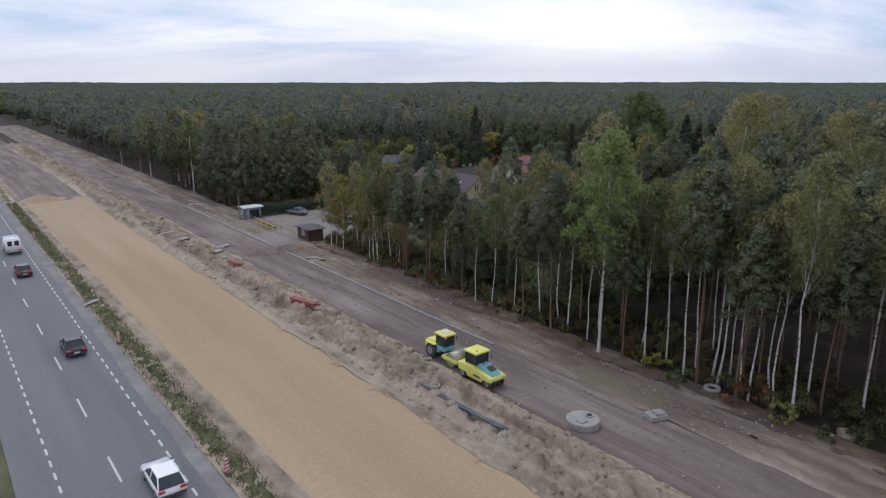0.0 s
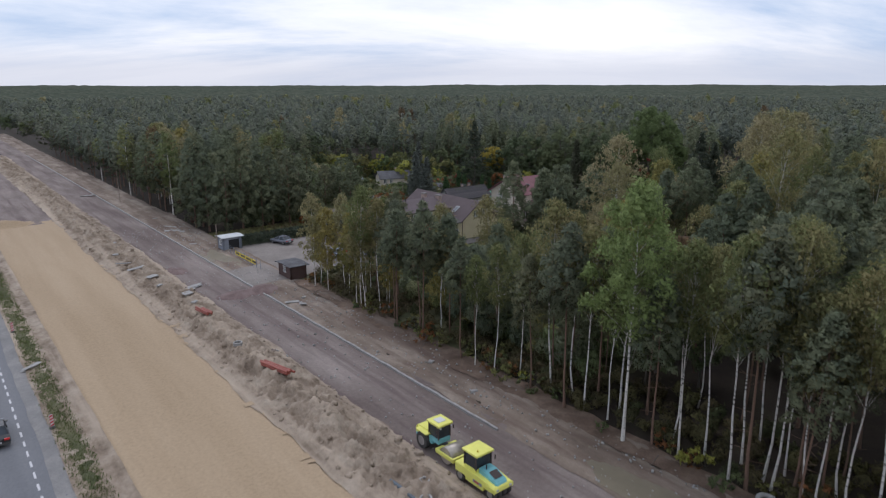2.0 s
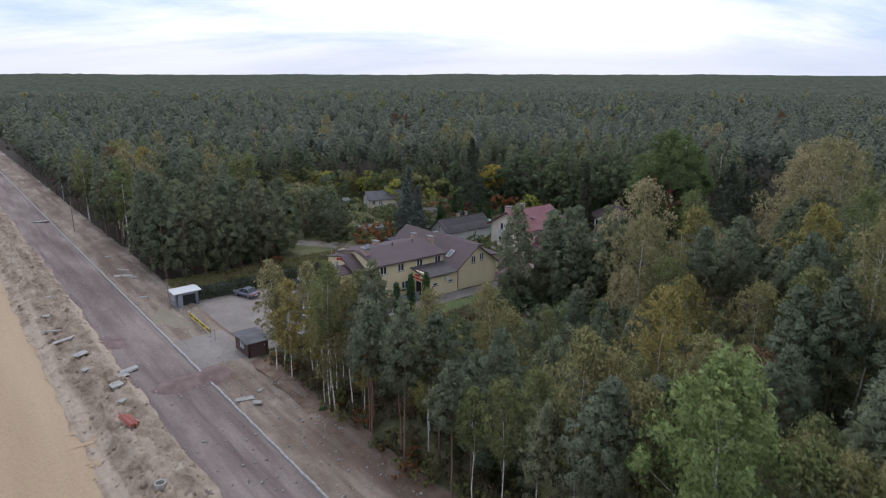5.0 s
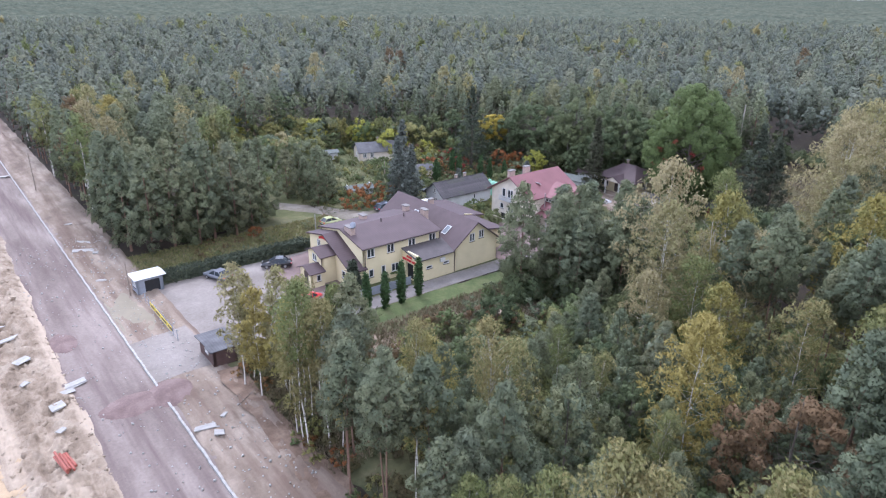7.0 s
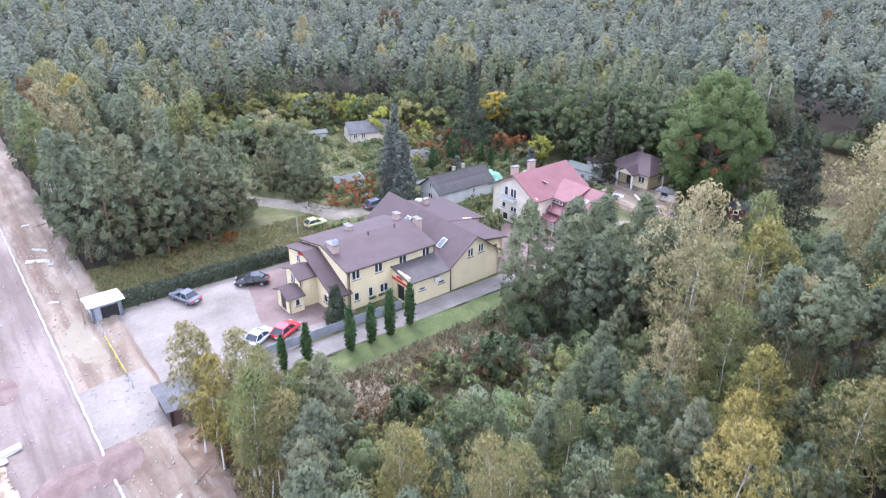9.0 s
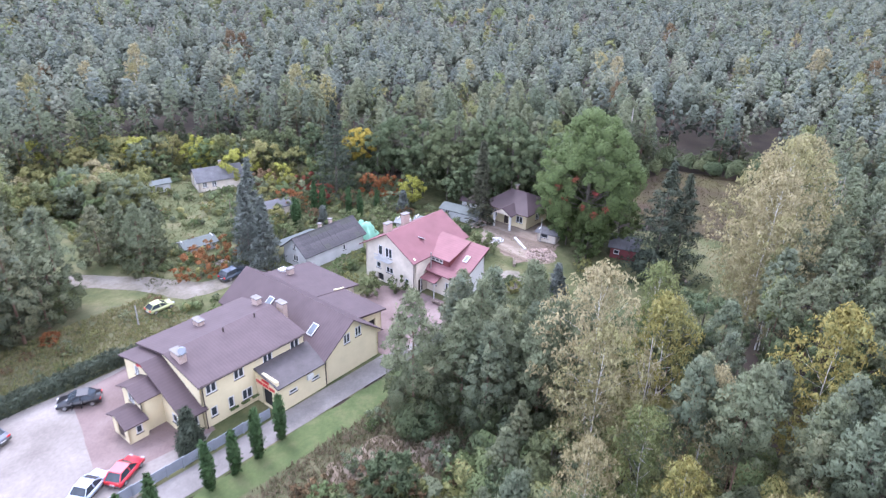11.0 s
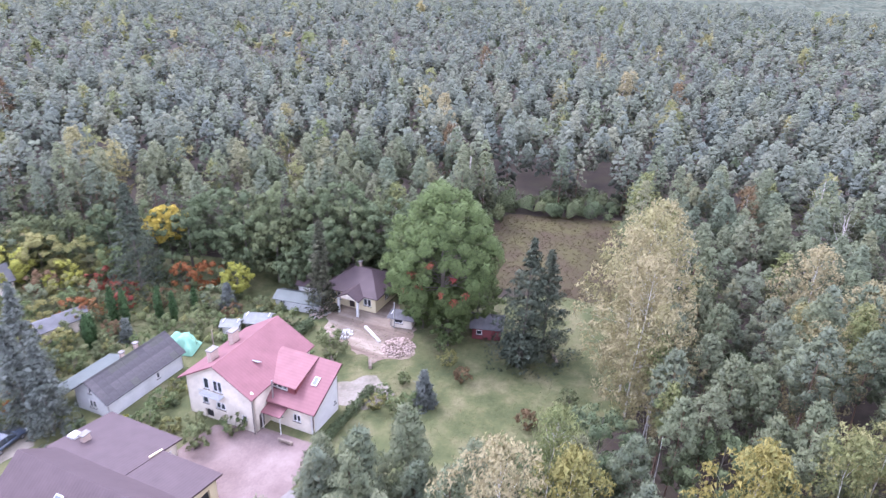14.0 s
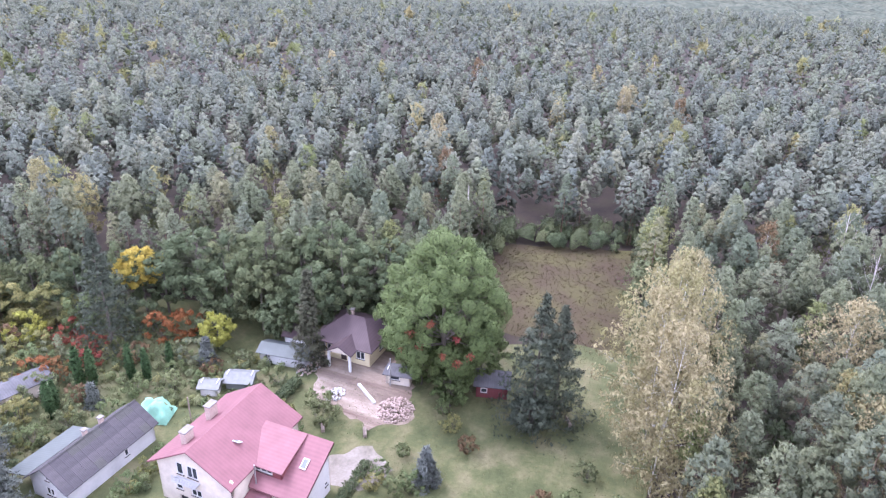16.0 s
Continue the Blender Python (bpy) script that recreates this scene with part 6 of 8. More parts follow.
cottage("outbuilding", 137.6, 122.6, -82, 3.4, 3.0, 2.8, 3.4, "white", "brown_roof2", "narrow white outbuilding under repair", "shed", (), False)
cottage("kiosk_shed", 136.6, 105.4, -80, 3.4, 2.2, 1.7, 1.9, "offwhite", "grey_roof", "small flat-roofed white shed by the rubble", "shed", ((0.6, 2.0, 0.8, 1.7, 1),), False)
cottage("red_shed", 139.0, 93.0, -75, 4.2, 2.8, 2.3, 3.6, "maroon", "grey_roof", "dark red wooden hut under the trees", "shed", ((0.6, 1.5, 0.8, 1.6, 1),), False)
cottage("greenhouse", 126.4, 124.4, -70, 3.4, 2.6, 1.3, 1.9, "poly_sheet", "poly_sheet", "small pale greenhouse behind the red-roofed house", "greenhouse", (), False)
cottage("greenhouse", 123.8, 126.4, -70, 2.2, 1.8, 1.5, 1.9, "white", "poly_sheet", "small white shelter behind the red-roofed house", "greenhouse", (), False)
cottage("attendant_hut", 47.2, 121.2, 2, 3.4, 2.4, 2.35, 2.45, "fence_grey", "pale_sheet", "small grey hut with pale flat roof by the parking entrance", "hut", ((1.0, 3.0, 0.1, 1.9, "dark"),), False)
cottage("kiosk", 48.5, 97.2, 0, 2.6, 4.2, 2.1, 2.25, "kiosk_wall", "grey_roof", "low dark brown kiosk beside the parking entrance", "kiosk", (), False)

# ---- vehicles ----
def wheel(parent, x, y, r, w, name="wheel"):
    """A wheel with its axle along x."""
    ob = part(name, cyl(bmesh.new(), 0.05, (x - w / 2, y, r), (x + w / 2, y, r), seg=8), "rim", parent)
    bm = bmesh.new()
    cyl(bm, r, (x - w / 2, y, r), (x + w / 2, y, r), seg=20)
    bmesh.ops.bevel(bm, geom=[e for e in bm.edges if len(e.link_faces) == 2 and e.calc_face_angle() > 1.0], offset=0.05, segments=2, affect="EDGES")
    part("tyre", bm, "tyre", ob)
    bm = bmesh.new()
    cyl(bm, r * 0.58, (x - w / 2 - 0.012, y, r), (x + w / 2 + 0.012, y, r), seg=16)
    part("rim", bm, "rim", ob)
    return ob


def car(v, u, rot, colour, label, length=4.4, width=1.8, height=1.47, style="saloon", z=0.1):
    """A car along local y, nose at +y."""
    ob = thing("van" if style == "van" else "car", site(v, u, z, rot), label, "van" if style == "van" else "car")
    L, W, H = length / 2, width / 2, height
    mat = paint("car_paint_" + "_".join(label.split()[:2]), colour)
    if style == "van":
        prof = [(-L, 0.35), (-L + 0.05, H), (L * 0.45, H), (L * 0.66, 1.25), (L - 0.08, 0.95), (L, 0.4)]
    else:
        prof = [(-L, 0.35), (-L - 0.02, 0.72), (-L + 0.12, 0.92), (L * 0.45, 0.93), (L - 0.15, 0.78), (L, 0.55), (L - 0.03, 0.3)]
    bm = prism(bmesh.new(), prof, "x", -W, W)
    bmesh.ops.bevel(bm, geom=list(bm.edges), offset=0.07, segments=2, affect="EDGES")
    body = part("body", bm, mat, ob)
    for f in body.data.polygons:
        f.use_smooth = True
    if style == "van":
        part("windscreen", slab(bmesh.new(), [(-W + 0.12, L * 0.47, H - 0.05), (W - 0.12, L * 0.47, H - 0.05), (W - 0.1, L * 0.655, 1.3), (-W + 0.1, L * 0.655, 1.3)], -0.03), "glass", ob)
        for s in (-1, 1):
            part("rear_window", boxes((s * W * 0.45 - 0.3, s * W * 0.45 + 0.3, -L - 0.0, -L + 0.045, H * 0.6, H - 0.2)), "glass", ob)
    else:
        back = -L + (0.25 if style == "hatch" else 0.75)
        lo, hi = 0.90, H
        cab = [(back - 0.18, lo), (back + 0.42, hi - 0.04), (L * 0.02, hi), (L * 0.5, lo)]
        bm = bmesh.new()
        bot = [bm.verts.new((s * W * 0.95, y, lo)) for s, y in ((-1, cab[0][0]), (1, cab[0][0]), (1, cab[3][0]), (-1, cab[3][0]))]
        top = [bm.verts.new((s * W * 0.74, y, z)) for s, (y, z) in ((-1, cab[1]), (1, cab[1]), (1, cab[2]), (-1, cab[2]))]
        for i in range(4):
            bm.faces.new((bot[i], bot[(i + 1) % 4], top[(i + 1) % 4], top[i]))
        bm.faces.new(top), bm.faces.new(bot[::-1])
        part("glazing", bm, "glass", ob, "dark tinted glass")
        bm = bmesh.new()
        slab(bm, [(-W * 0.77, cab[1][0] - 0.02, hi), (W * 0.77, cab[1][0] - 0.02, hi), (W * 0.77, cab[2][0] + 0.05, hi + 0.03), (-W * 0.77, cab[2][0] + 0.05, hi + 0.03)], 0.07)
        for s in (-1, 1):
            for y0, z0, y1, z1 in ((cab[0][0] - 0.02, lo, cab[1][0], hi), (cab[3][0] + 0.03, lo, cab[2][0], hi), (-0.25, lo, -0.3, hi)):
                cyl(bm, 0.05, (s * W * 0.95, y0, z0), (s * W * 0.75, y1, z1), seg=6)
        bmesh.ops.bevel(bm, geom=[e for e in bm.edges if e.calc_length() > 0.8], offset=0.02, segments=1, affect="EDGES")
        part("roof_panel", bm, mat, ob)
    for s in (-1, 1):
        part("headlight", boxes((s * W * 0.72 - 0.18, s * W * 0.72 + 0.18, L - 0.22, L + 0.0, 0.6, 0.74), bevel=0.03), "headlight", ob)
        part("tail_light", boxes((s * W * 0.74 - 0.2, s * W * 0.74 + 0.2, -L - 0.035, -L + 0.1, 0.68, 0.84), bevel=0.02), "lamp_red", ob)
        part("mirror", boxes((s * (W + 0.02) - 0.1, s * (W + 0.02) + 0.1, L * 0.36, L * 0.36 + 0.1, 0.92, 1.06), bevel=0.03), mat, ob)
        for y in (-L * 0.6, L * 0.62):
            wheel(ob, s * (W - 0.1), y, 0.32, 0.21)
    part("number_plate", boxes((-0.26, 0.26, -L - 0.05, -L - 0.02, 0.5, 0.61)), "white", ob)
    part("bumper", boxes((-W + 0.05, W - 0.05, -L - 0.05, -L + 0.1, 0.3, 0.5), bevel=0.04), "tyre", ob)
    return ob


car(8.9, 70.4, 0, (0.02, 0.021, 0.024), "black saloon car driving along the grey highway")
car(9.3, 41.6, 0, (0.75, 0.76, 0.77), "white hatchback car driving along the highway", 4.3, 1.8, 1.5, "hatch")
car(8.6, 104.6, 0, (0.07, 0.012, 0.014), "dark red saloon car with lit tail lights on the highway")
car(9.0, 120.5, 0, (0.72, 0.73, 0.75), "white delivery van driving along the highway", 5.6, 2.0, 2.4, "van")
car(64.3, 105.4, -62, (0.62, 0.03, 0.05), "red hatchback parked before the guest house", 3.8, 1.7, 1.5, "hatch", 0.08)
car(61.2, 105.9, -62, (0.42, 0.48, 0.58), "silver-blue car parked by the grey fence", 4.2, 1.75, 1.46, "saloon", 0.08)
black_car = car(66.2, 119.2, 60, (0.015, 0.015, 0.018), "black car with open doors parked by the hedge", 4.4, 1.8, 1.46, "saloon", 0.09)
for s in (-1, 1):
    part("open_door", boxes((s * 1.2 - 0.32, s * 1.2 + 0.32, 0.52, 0.58, 0.35, 1.05), bevel=0.02), paint("car_paint_black_car", (0.015, 0.015, 0.018)), black_car)
    part("open_door", boxes((s * 1.2 - 0.3, s * 1.2 + 0.3, -0.45, -0.39, 0.35, 1.05), bevel=0.02), paint("car_paint_black_car", (0.015, 0.015, 0.018)), black_car)
part("open_boot_lid", slab(bmesh.new(), [(-0.7, -1.75, 1.0), (0.7, -1.75, 1.0), (0.65, -2.0, 1.75), (-0.65, -2.0, 1.75)], 0.05), paint("car_paint_black_car", (0.015, 0.015, 0.018)), black_car)
car(57.7, 120.2, 20, (0.13, 0.14, 0.17), "dark grey car parked beside the hedge", 4.3, 1.78, 1.45, "saloon", 0.08)
car(82.2, 131.2, -88, (0.38, 0.40, 0.20), "pale lime car parked on the grass behind the guest house", 3.6, 1.6, 1.4, "hatch", 0.06)
car(94.6, 132.2, -84, (0.045, 0.06, 0.085), "dark blue estate car parked on the sandy track", 4.7, 1.8, 1.5, "hatch", 0.08)


# ---- road machines ----
def soil_compactor(v, u, rot):
    """Single-drum roller along local y, drum at the nose (-y here is the rear engine)."""
    ob = thing("soil_compactor", site(v, u, 0.12, rot, 0.9), "lime-yellow single-drum soil compactor with teal engine hood on gravel", "road roller", "road rollers")
    for s in (-1, 1):
        wheel(ob, s * 0.80, -1.35, 0.78, 0.55)
    bm = boxes((-0.72, 0.72, -2.6, -0.2, 0.75, 1.05), bevel=0.05)
    part("chassis", bm, "teal_paint", ob, "dark teal frame")
    bm = prism(bmesh.new(), [(-2.75, 0.8), (-2.75, 1.45), (-2.45, 1.75), (-0.75, 1.85), (-0.75, 0.8)], "x", -0.68, 0.68)
    bmesh.ops.bevel(bm, geom=list(bm.edges), offset=0.08, segments=2, affect="EDGES")
    hood = part("engine_hood", bm, "lime_paint", ob)
    for i in range(5):
        part("grille_slat", boxes((-0.45, 0.45, -2.78, -2.74, 0.95 + i * 0.09, 0.99 + i * 0.09)), "trim", hood)
    for s in (-1, 1):
        part("fender", boxes((s * 0.80 - 0.32, s * 0.80 + 0.32, -2.15, -0.55, 1.58, 1.68), bevel=0.04), "lime_paint", ob)
    cab = part("cab", boxes((-0.68, 0.68, -0.75, 0.65, 1.05, 1.55), bevel=0.05), "teal_paint", ob)
    for x in (-0.66, 0.66):
        for y in (-0.72, 0.62):
            part("cab_post", boxes((x - 0.045, x + 0.045, y - 0.045, y + 0.045, 1.5, 2.75)), "trim", cab)
    part("cab_glass", boxes((-0.64, 0.64, -0.70, 0.60, 1.55, 2.72)), "glass", cab)
    part("cab_roof", boxes((-0.82, 0.82, -0.92, 0.85, 2.75, 2.95), bevel=0.07), "lime_paint", ob)
    part("roof_hatch", boxes((-0.42, 0.42, -0.45, 0.35, 2.95, 3.0), bevel=0.02), "white", ob)
    # front yoke and drum
    bm = boxes((-1.12, -0.98, 0.9, 3.15, 0.62, 0.98), (0.98, 1.12, 0.9, 3.15, 0.62, 0.98), (-1.12, 1.12, 0.75, 1.05, 0.62, 0.98), (-1.12, 1.12, 3.0, 3.2, 0.62, 0.98), bevel=0.04)
    part("drum_frame", bm, "lime_paint", ob)
    bm = bmesh.new()
    cyl(bm, 0.76, (-0.95, 2.0, 0.76), (0.95, 2.0, 0.76), seg=36)
    drum = part("drum", bm, "steel", ob, "worn bare steel drum")
    for f in drum.data.polygons:
        f.use_smooth = len(f.vertices) == 4
    part("articulation", boxes((-0.3, 0.3, 0.4, 0.95, 0.6, 1.0), bevel=0.05), "trim", ob)
    for s in (-1, 1):
        part("mirror", boxes((s * 0.95 - 0.06, s * 0.95 + 0.06, 0.7, 0.76, 2.2, 2.55), bevel=0.02), "trim", ob)
        part("work_lamp", boxes((s * 0.6 - 0.09, s * 0.6 + 0.09, 0.8, 0.9, 2.6, 2.74), bevel=0.02), "headlight", ob)
    return ob


def tyre_roller(v, u, rot):
    """Pneumatic roller along local y, engine hood at +y."""
    ob = thing("tyre_roller", site(v, u, 0.12, rot, 0.9), "lime-yellow pneumatic tyre roller with teal hood on gravel", "road roller", "road rollers")
    for y in (-1.7, 1.85):
        for k in range(4):
            wheel(ob, -0.78 + 0.52 * k, y, 0.52, 0.40)
    prof = [(-2.3, 0.75), (-2.35, 1.5), (-1.2, 1.55), (1.0, 1.45), (2.35, 1.25), (2.5, 0.95), (2.4, 0.8), (1.2, 0.75), (1.1, 0.42), (-1.0, 0.42), (-1.1, 0.75)]
    bm = prism(bmesh.new(), prof, "x", -1.0, 1.0)
    bmesh.ops.bevel(bm, geom=[e for e in bm.edges if e.calc_length() > 0.3], offset=0.05, segments=2, affect="EDGES")
    body = part("body", bm, "lime_paint", ob)
    for s in (-1, 1):
        logo = part("lettering", boxes((s * 1.004 - 0.004, s * 1.004 + 0.004, -0.1, 0.95, 0.72, 0.98)), "fence_grey", body, "dark unreadable lettering")
        part("lettering", boxes((s * 1.006 - 0.004, s * 1.006 + 0.004, 0.1, 0.6, 0.78, 0.92)), "sign_red", body)
    bm = prism(bmesh.new(), [(0.15, 1.4), (0.15, 1.95), (0.9, 1.95), (2.1, 1.5), (2.3, 1.2)], "x", -0.62, 0.62)
    bmesh.ops.bevel(bm, geom=list(bm.edges), offset=0.08, segments=2, affect="EDGES")
    hood = part("engine_hood", bm, "teal_paint", ob, "pale teal engine hood")
    part("hood_grille", slab(bmesh.new(), [(-0.4, 1.15, 1.90), (0.4, 1.15, 1.90), (0.4, 1.85, 1.64), (-0.4, 1.85, 1.64)], -0.03), "trim", hood)
    pipe(hood, "exhaust", (0.3, 0.75, 1.9), (0.3, 0.75, 2.35), 0.05, "trim")
    cab = part("cab", boxes((-0.85, 0.85, -1.35, 0.12, 1.45, 1.75), bevel=0.04), "lime_paint", ob)
    for x in (-0.82, 0.82):
        for y in (-1.32, 0.08):
            part("cab_post", boxes((x - 0.05, x + 0.05, y - 0.05, y + 0.05, 1.7, 2.9)), "trim", cab)
    part("cab_glass", boxes((-0.80, 0.80, -1.30, 0.06, 1.75, 2.88)), "glass", cab)
    part("cab_roof", boxes((-0.95, 0.95, -1.55, 0.3, 2.9, 3.1), bevel=0.07), "lime_paint", ob)
    part("roof_lamp", cyl(bmesh.new(), 0.09, (0.4, -0.2, 3.1), (0.4, -0.2, 3.25), 0.07), "banner_yellow", ob)
    for s in (-1, 1):
        part("mirror", boxes((s * 1.1 - 0.05, s * 1.1 + 0.05, 0.25, 0.31, 2.1, 2.5), bevel=0.02), "trim", ob)
        part("headlight", boxes((s * 0.7 - 0.12, s * 0.7 + 0.12, 2.42, 2.5, 0.98, 1.12), bevel=0.02), "headlight", ob)
        part("mudguard", boxes((s * 1.0 - 0.04, s * 1.0 + 0.04, 1.3, 2.45, 0.82, 1.2), bevel=0.02), "lime_paint", ob)
    part("ladder", boxes((-1.12, -1.0, -0.7, -0.3, 0.45, 0.5), (-1.12, -1.0, -0.7, -0.3, 0.75, 0.8), (-1.12, -1.0, -0.7, -0.3, 1.05, 1.1)), "trim", ob)
    return ob


tyre_roller(36.2, 40.3, 181)
soil_compactor(36.7, 46.0, 180)


# ---- building site clutter ----
def manhole_ring(v, u, r, h, label, z=0.1, lid=True):
    ob = thing("manhole_cover_slab" if lid else "manhole_ring", site(v, u, z), label, "concrete ring")
    bm = bmesh.new()
    if lid:
        cyl(bm, r, (0, 0, 0), (0, 0, h), seg=40)
        bmesh.ops.bevel(bm, geom=[e for e in bm.edges if e.calc_face_angle(0) > 1.0], offset=0.04, segments=2, affect="EDGES")
    else:
        for ra, rb, za, zb in ((r, r, 0, h), (r, r * 0.72, h, h), (r * 0.72, r * 0.72, h, 0.05)):
            n = 28
            lo = [bm.verts.new((ra * math.cos(6.2832 * i / n), ra * math.sin(6.2832 * i / n), za)) for i in range(n)]
            hi = [bm.verts.new((rb * math.cos(6.2832 * i / n), rb * math.sin(6.2832 * i / n), zb)) for i in range(n)]
            for i in range(n):
                bm.faces.new((lo[i], lo[(i + 1) % n], hi[(i + 1) % n], hi[i]))
    part("slab" if lid else "ring", bm, "concrete", ob)
    if lid:
        part("manhole_opening", cyl(bmesh.new(), r * 0.25, (r * 0.5, -0.1, h), (r * 0.5, -0.1, h + 0.12)), "concrete", ob)
        # no bore here: a near-black disc paints the shade of the hole
        part("manhole_hole", cyl(bmesh.new(), r * 0.17, (r * 0.5, -0.1, h + 0.1), (r * 0.5, -0.1, h + 0.125)), "dark", ob)
        part("raised_block", boxes((-r * 0.6, -r * 0.1, -r * 0.45, r * 0.05, h, h + 0.1), bevel=0.03), "concrete", ob)
    return ob


manhole_ring(37.2, 29.5, 1.3, 0.55, "round pale concrete manhole slab lying on the gravel")
manhole_ring(31.3, 40.7, 0.45, 0.30, "small concrete manhole ring in the spoil bank", 0.7, False)
manhole_ring(31.9, 76.0, 0.5, 0.35, "small concrete manhole ring in the spoil bank", 0.75, False)
manhole_ring(32.6, 42.6, 0.40, 0.25, "small concrete manhole ring in the spoil bank", 0.65, False)
manhole_ring(29.2, 41.0, 0.36, 0.2, "small concrete manhole ring by the sand bed", 0.15, False)
pal = thing("kerb_pallet", site(42.6, 26.6, 0.13, -20), "small stack of pale concrete slabs on the gravel", "slab stack")
for i, (x, y, w, d) in enumerate(((-0.8, -0.6, 1.6, 1.2), (-0.75, -0.55, 1.5, 1.1), (-0.2, -0.45, 0.8, 0.8))):
    part("slab", boxes((x, x + w, y, y + d, 0.18 * i, 0.18 * i + 0.17), bevel=0.02), "concrete", pal)
gt = np.random.default_rng(3)
tyre = thing("old_tyre", site(50.4, 26.3, 0.2, 20), "pale old tyre lying at the wood's edge", "tyre")
tv, tf = tube([(0.55 * math.cos(a), 0.55 * math.sin(a), 0.18) for a in np.linspace(0, 2 * math.pi, 25)], [0.18] * 25, 8)
part("tyre", np_mesh("tyre", tv, tf, smooth=True), "concrete", tyre)


def rock(v, u, s, mat, label, name="boulder", z=0.0, flat=0.7):
    bm = bmesh.new()
    bmesh.ops.create_icosphere(bm, subdivisions=2, radius=1.0)
    off = gt.uniform(0, 50, 3)
    for w in bm.verts:
        k = 1 + 0.35 * noise.noise(w.co * 1.3 + Vector(off))
        w.co = Vector((w.co.x * k * s, w.co.y * k * s * gt.uniform(0.85, 1.0), w.co.z * k * s * flat))
    ob = part(name, bm, mat)
    ob.matrix_world = site(v, u, z + s * flat * 0.5, gt.uniform(0, 360))
    return tagged(ob, label, name.replace("_", " "))


rock(51.3, 16.0, 0.75, "spoil", "brown weathered boulder at the wood's edge")
for v, u, s in ((50.4, 16.7, 0.3), (50.0, 17.3, 0.22), (49.6, 17.9, 0.18)):
    rock(v, u, s, "concrete", "small pale boulder at the wood's edge", z=0.05)


def broken_slab(v, u, rot, w, d, label="broken pale concrete slab on the ground", z=0.15):
    bm = boxes((-w / 2, w / 2, -d / 2, d / 2, 0, 0.16))
    for q in bm.verts:
        q.co.x += gt.uniform(-0.2, 0.2) * w
        q.co.y += gt.uniform(-0.2, 0.2) * d
    ob = part("concrete_slab", bm, "concrete")
    ob.matrix_world = site(v, u, z, 0, 1.0) @ pose(0, 0, 0.05, gt.uniform(-6, 6), gt.uniform(-6, 6), rot)
    return tagged(ob, label, "slab", "broken slabs")


for v, u, w, d in ((35.9, 102.6, 1.9, 0.8), (35.0, 101.4, 1.0, 0.7), (43.8, 87.2, 1.6, 0.8), (44.6, 85.6, 0.9, 0.9), (46.0, 88.0, 0.7, 0.4), (32.3, 110.4, 1.3, 1.0), (31.3, 116.5, 2.4, 0.5), (31.8, 105.0, 0.9, 0.7), (30.6, 121.0, 2.0, 0.4), (32.4, 137, 1.4, 0.7), (45.0, 143, 2.4, 0.7), (45.8, 147, 2.0, 0.6), (46.3, 141, 0.9, 0.8), (40.6, 201, 3.0, 1.2), (45.6, 158, 1.2, 0.6), (33.6, 98.6, 1.1, 0.9), (33.2, 94.2, 0.7, 0.5), (45.5, 52.0, 0.7, 0.4), (46.5, 60.0, 0.5, 0.4), (44.4, 129.0, 1.1, 0.5), (31.0, 128, 0.8, 0.5), (32.2, 150, 1.0, 0.6), (31.2, 165, 1.2, 0.7)):
    broken_slab(v, u, gt.uniform(-40, 40), w, d, z=0.55 if 29.5 < v < 34 else 0.16)


def pipe_stack(v, u, rot, n, length, z):
    ob = thing("pipe_bundle", site(v, u, z, rot), "bundle of red-brown plastic pipes lying on the spoil bank", "pipes", "pipe bundles")
    for i in range(n):
        x, zz = (i % 4) * 0.26 - 0.4, 0.12 + (i // 4) * 0.2
        part("pipe", cyl(bmesh.new(), 0.12, (x, -length / 2 + gt.uniform(-0.3, 0.3), zz), (x + gt.uniform(-0.1, 0.1), length / 2 + gt.uniform(-0.3, 0.3), zz), seg=10), "red_plastic", ob)
    return ob


pipe_stack(32.2, 66.8, 14, 7, 4.4, 1.15)
pipe_stack(32.6, 88.6, 8, 5, 2.8, 1.0)


def hose(points, r, mat, label, name="drain_hose"):
    path = np.array(points, float)
    t = np.linspace(0, 1, len(path))
    tt = np.linspace(0, 1, 40)
    path = np.column_stack([np.interp(tt, t, path[:, i]) for i in range(3)])
    path[:, 0] += 0.04 * np.sin(np.arange(40) * 0.7)
    v, f = tube(path, [r] * 40, 8)
    ob = part(name, np_mesh(name, v, f, smooth=True), mat)
    ob.matrix_world = SITE
    return tagged(ob, label, "hose")


hose([(30.7, 44.2, 0.75), (30.8, 40.4, 0.8), (30.9, 36.2, 0.8), (31.2, 32.4, 0.75), (32.2, 28.8, 0.6)], 0.16, "blue_pipe", "dark grey drainage hose laid along the spoil bank")
hose([(30.5, 40.2, 0.85), (30.7, 36.0, 0.85), (31.0, 32.0, 0.8)], 0.09, "blue_pipe", "thin dark hose beside the drainage hose")


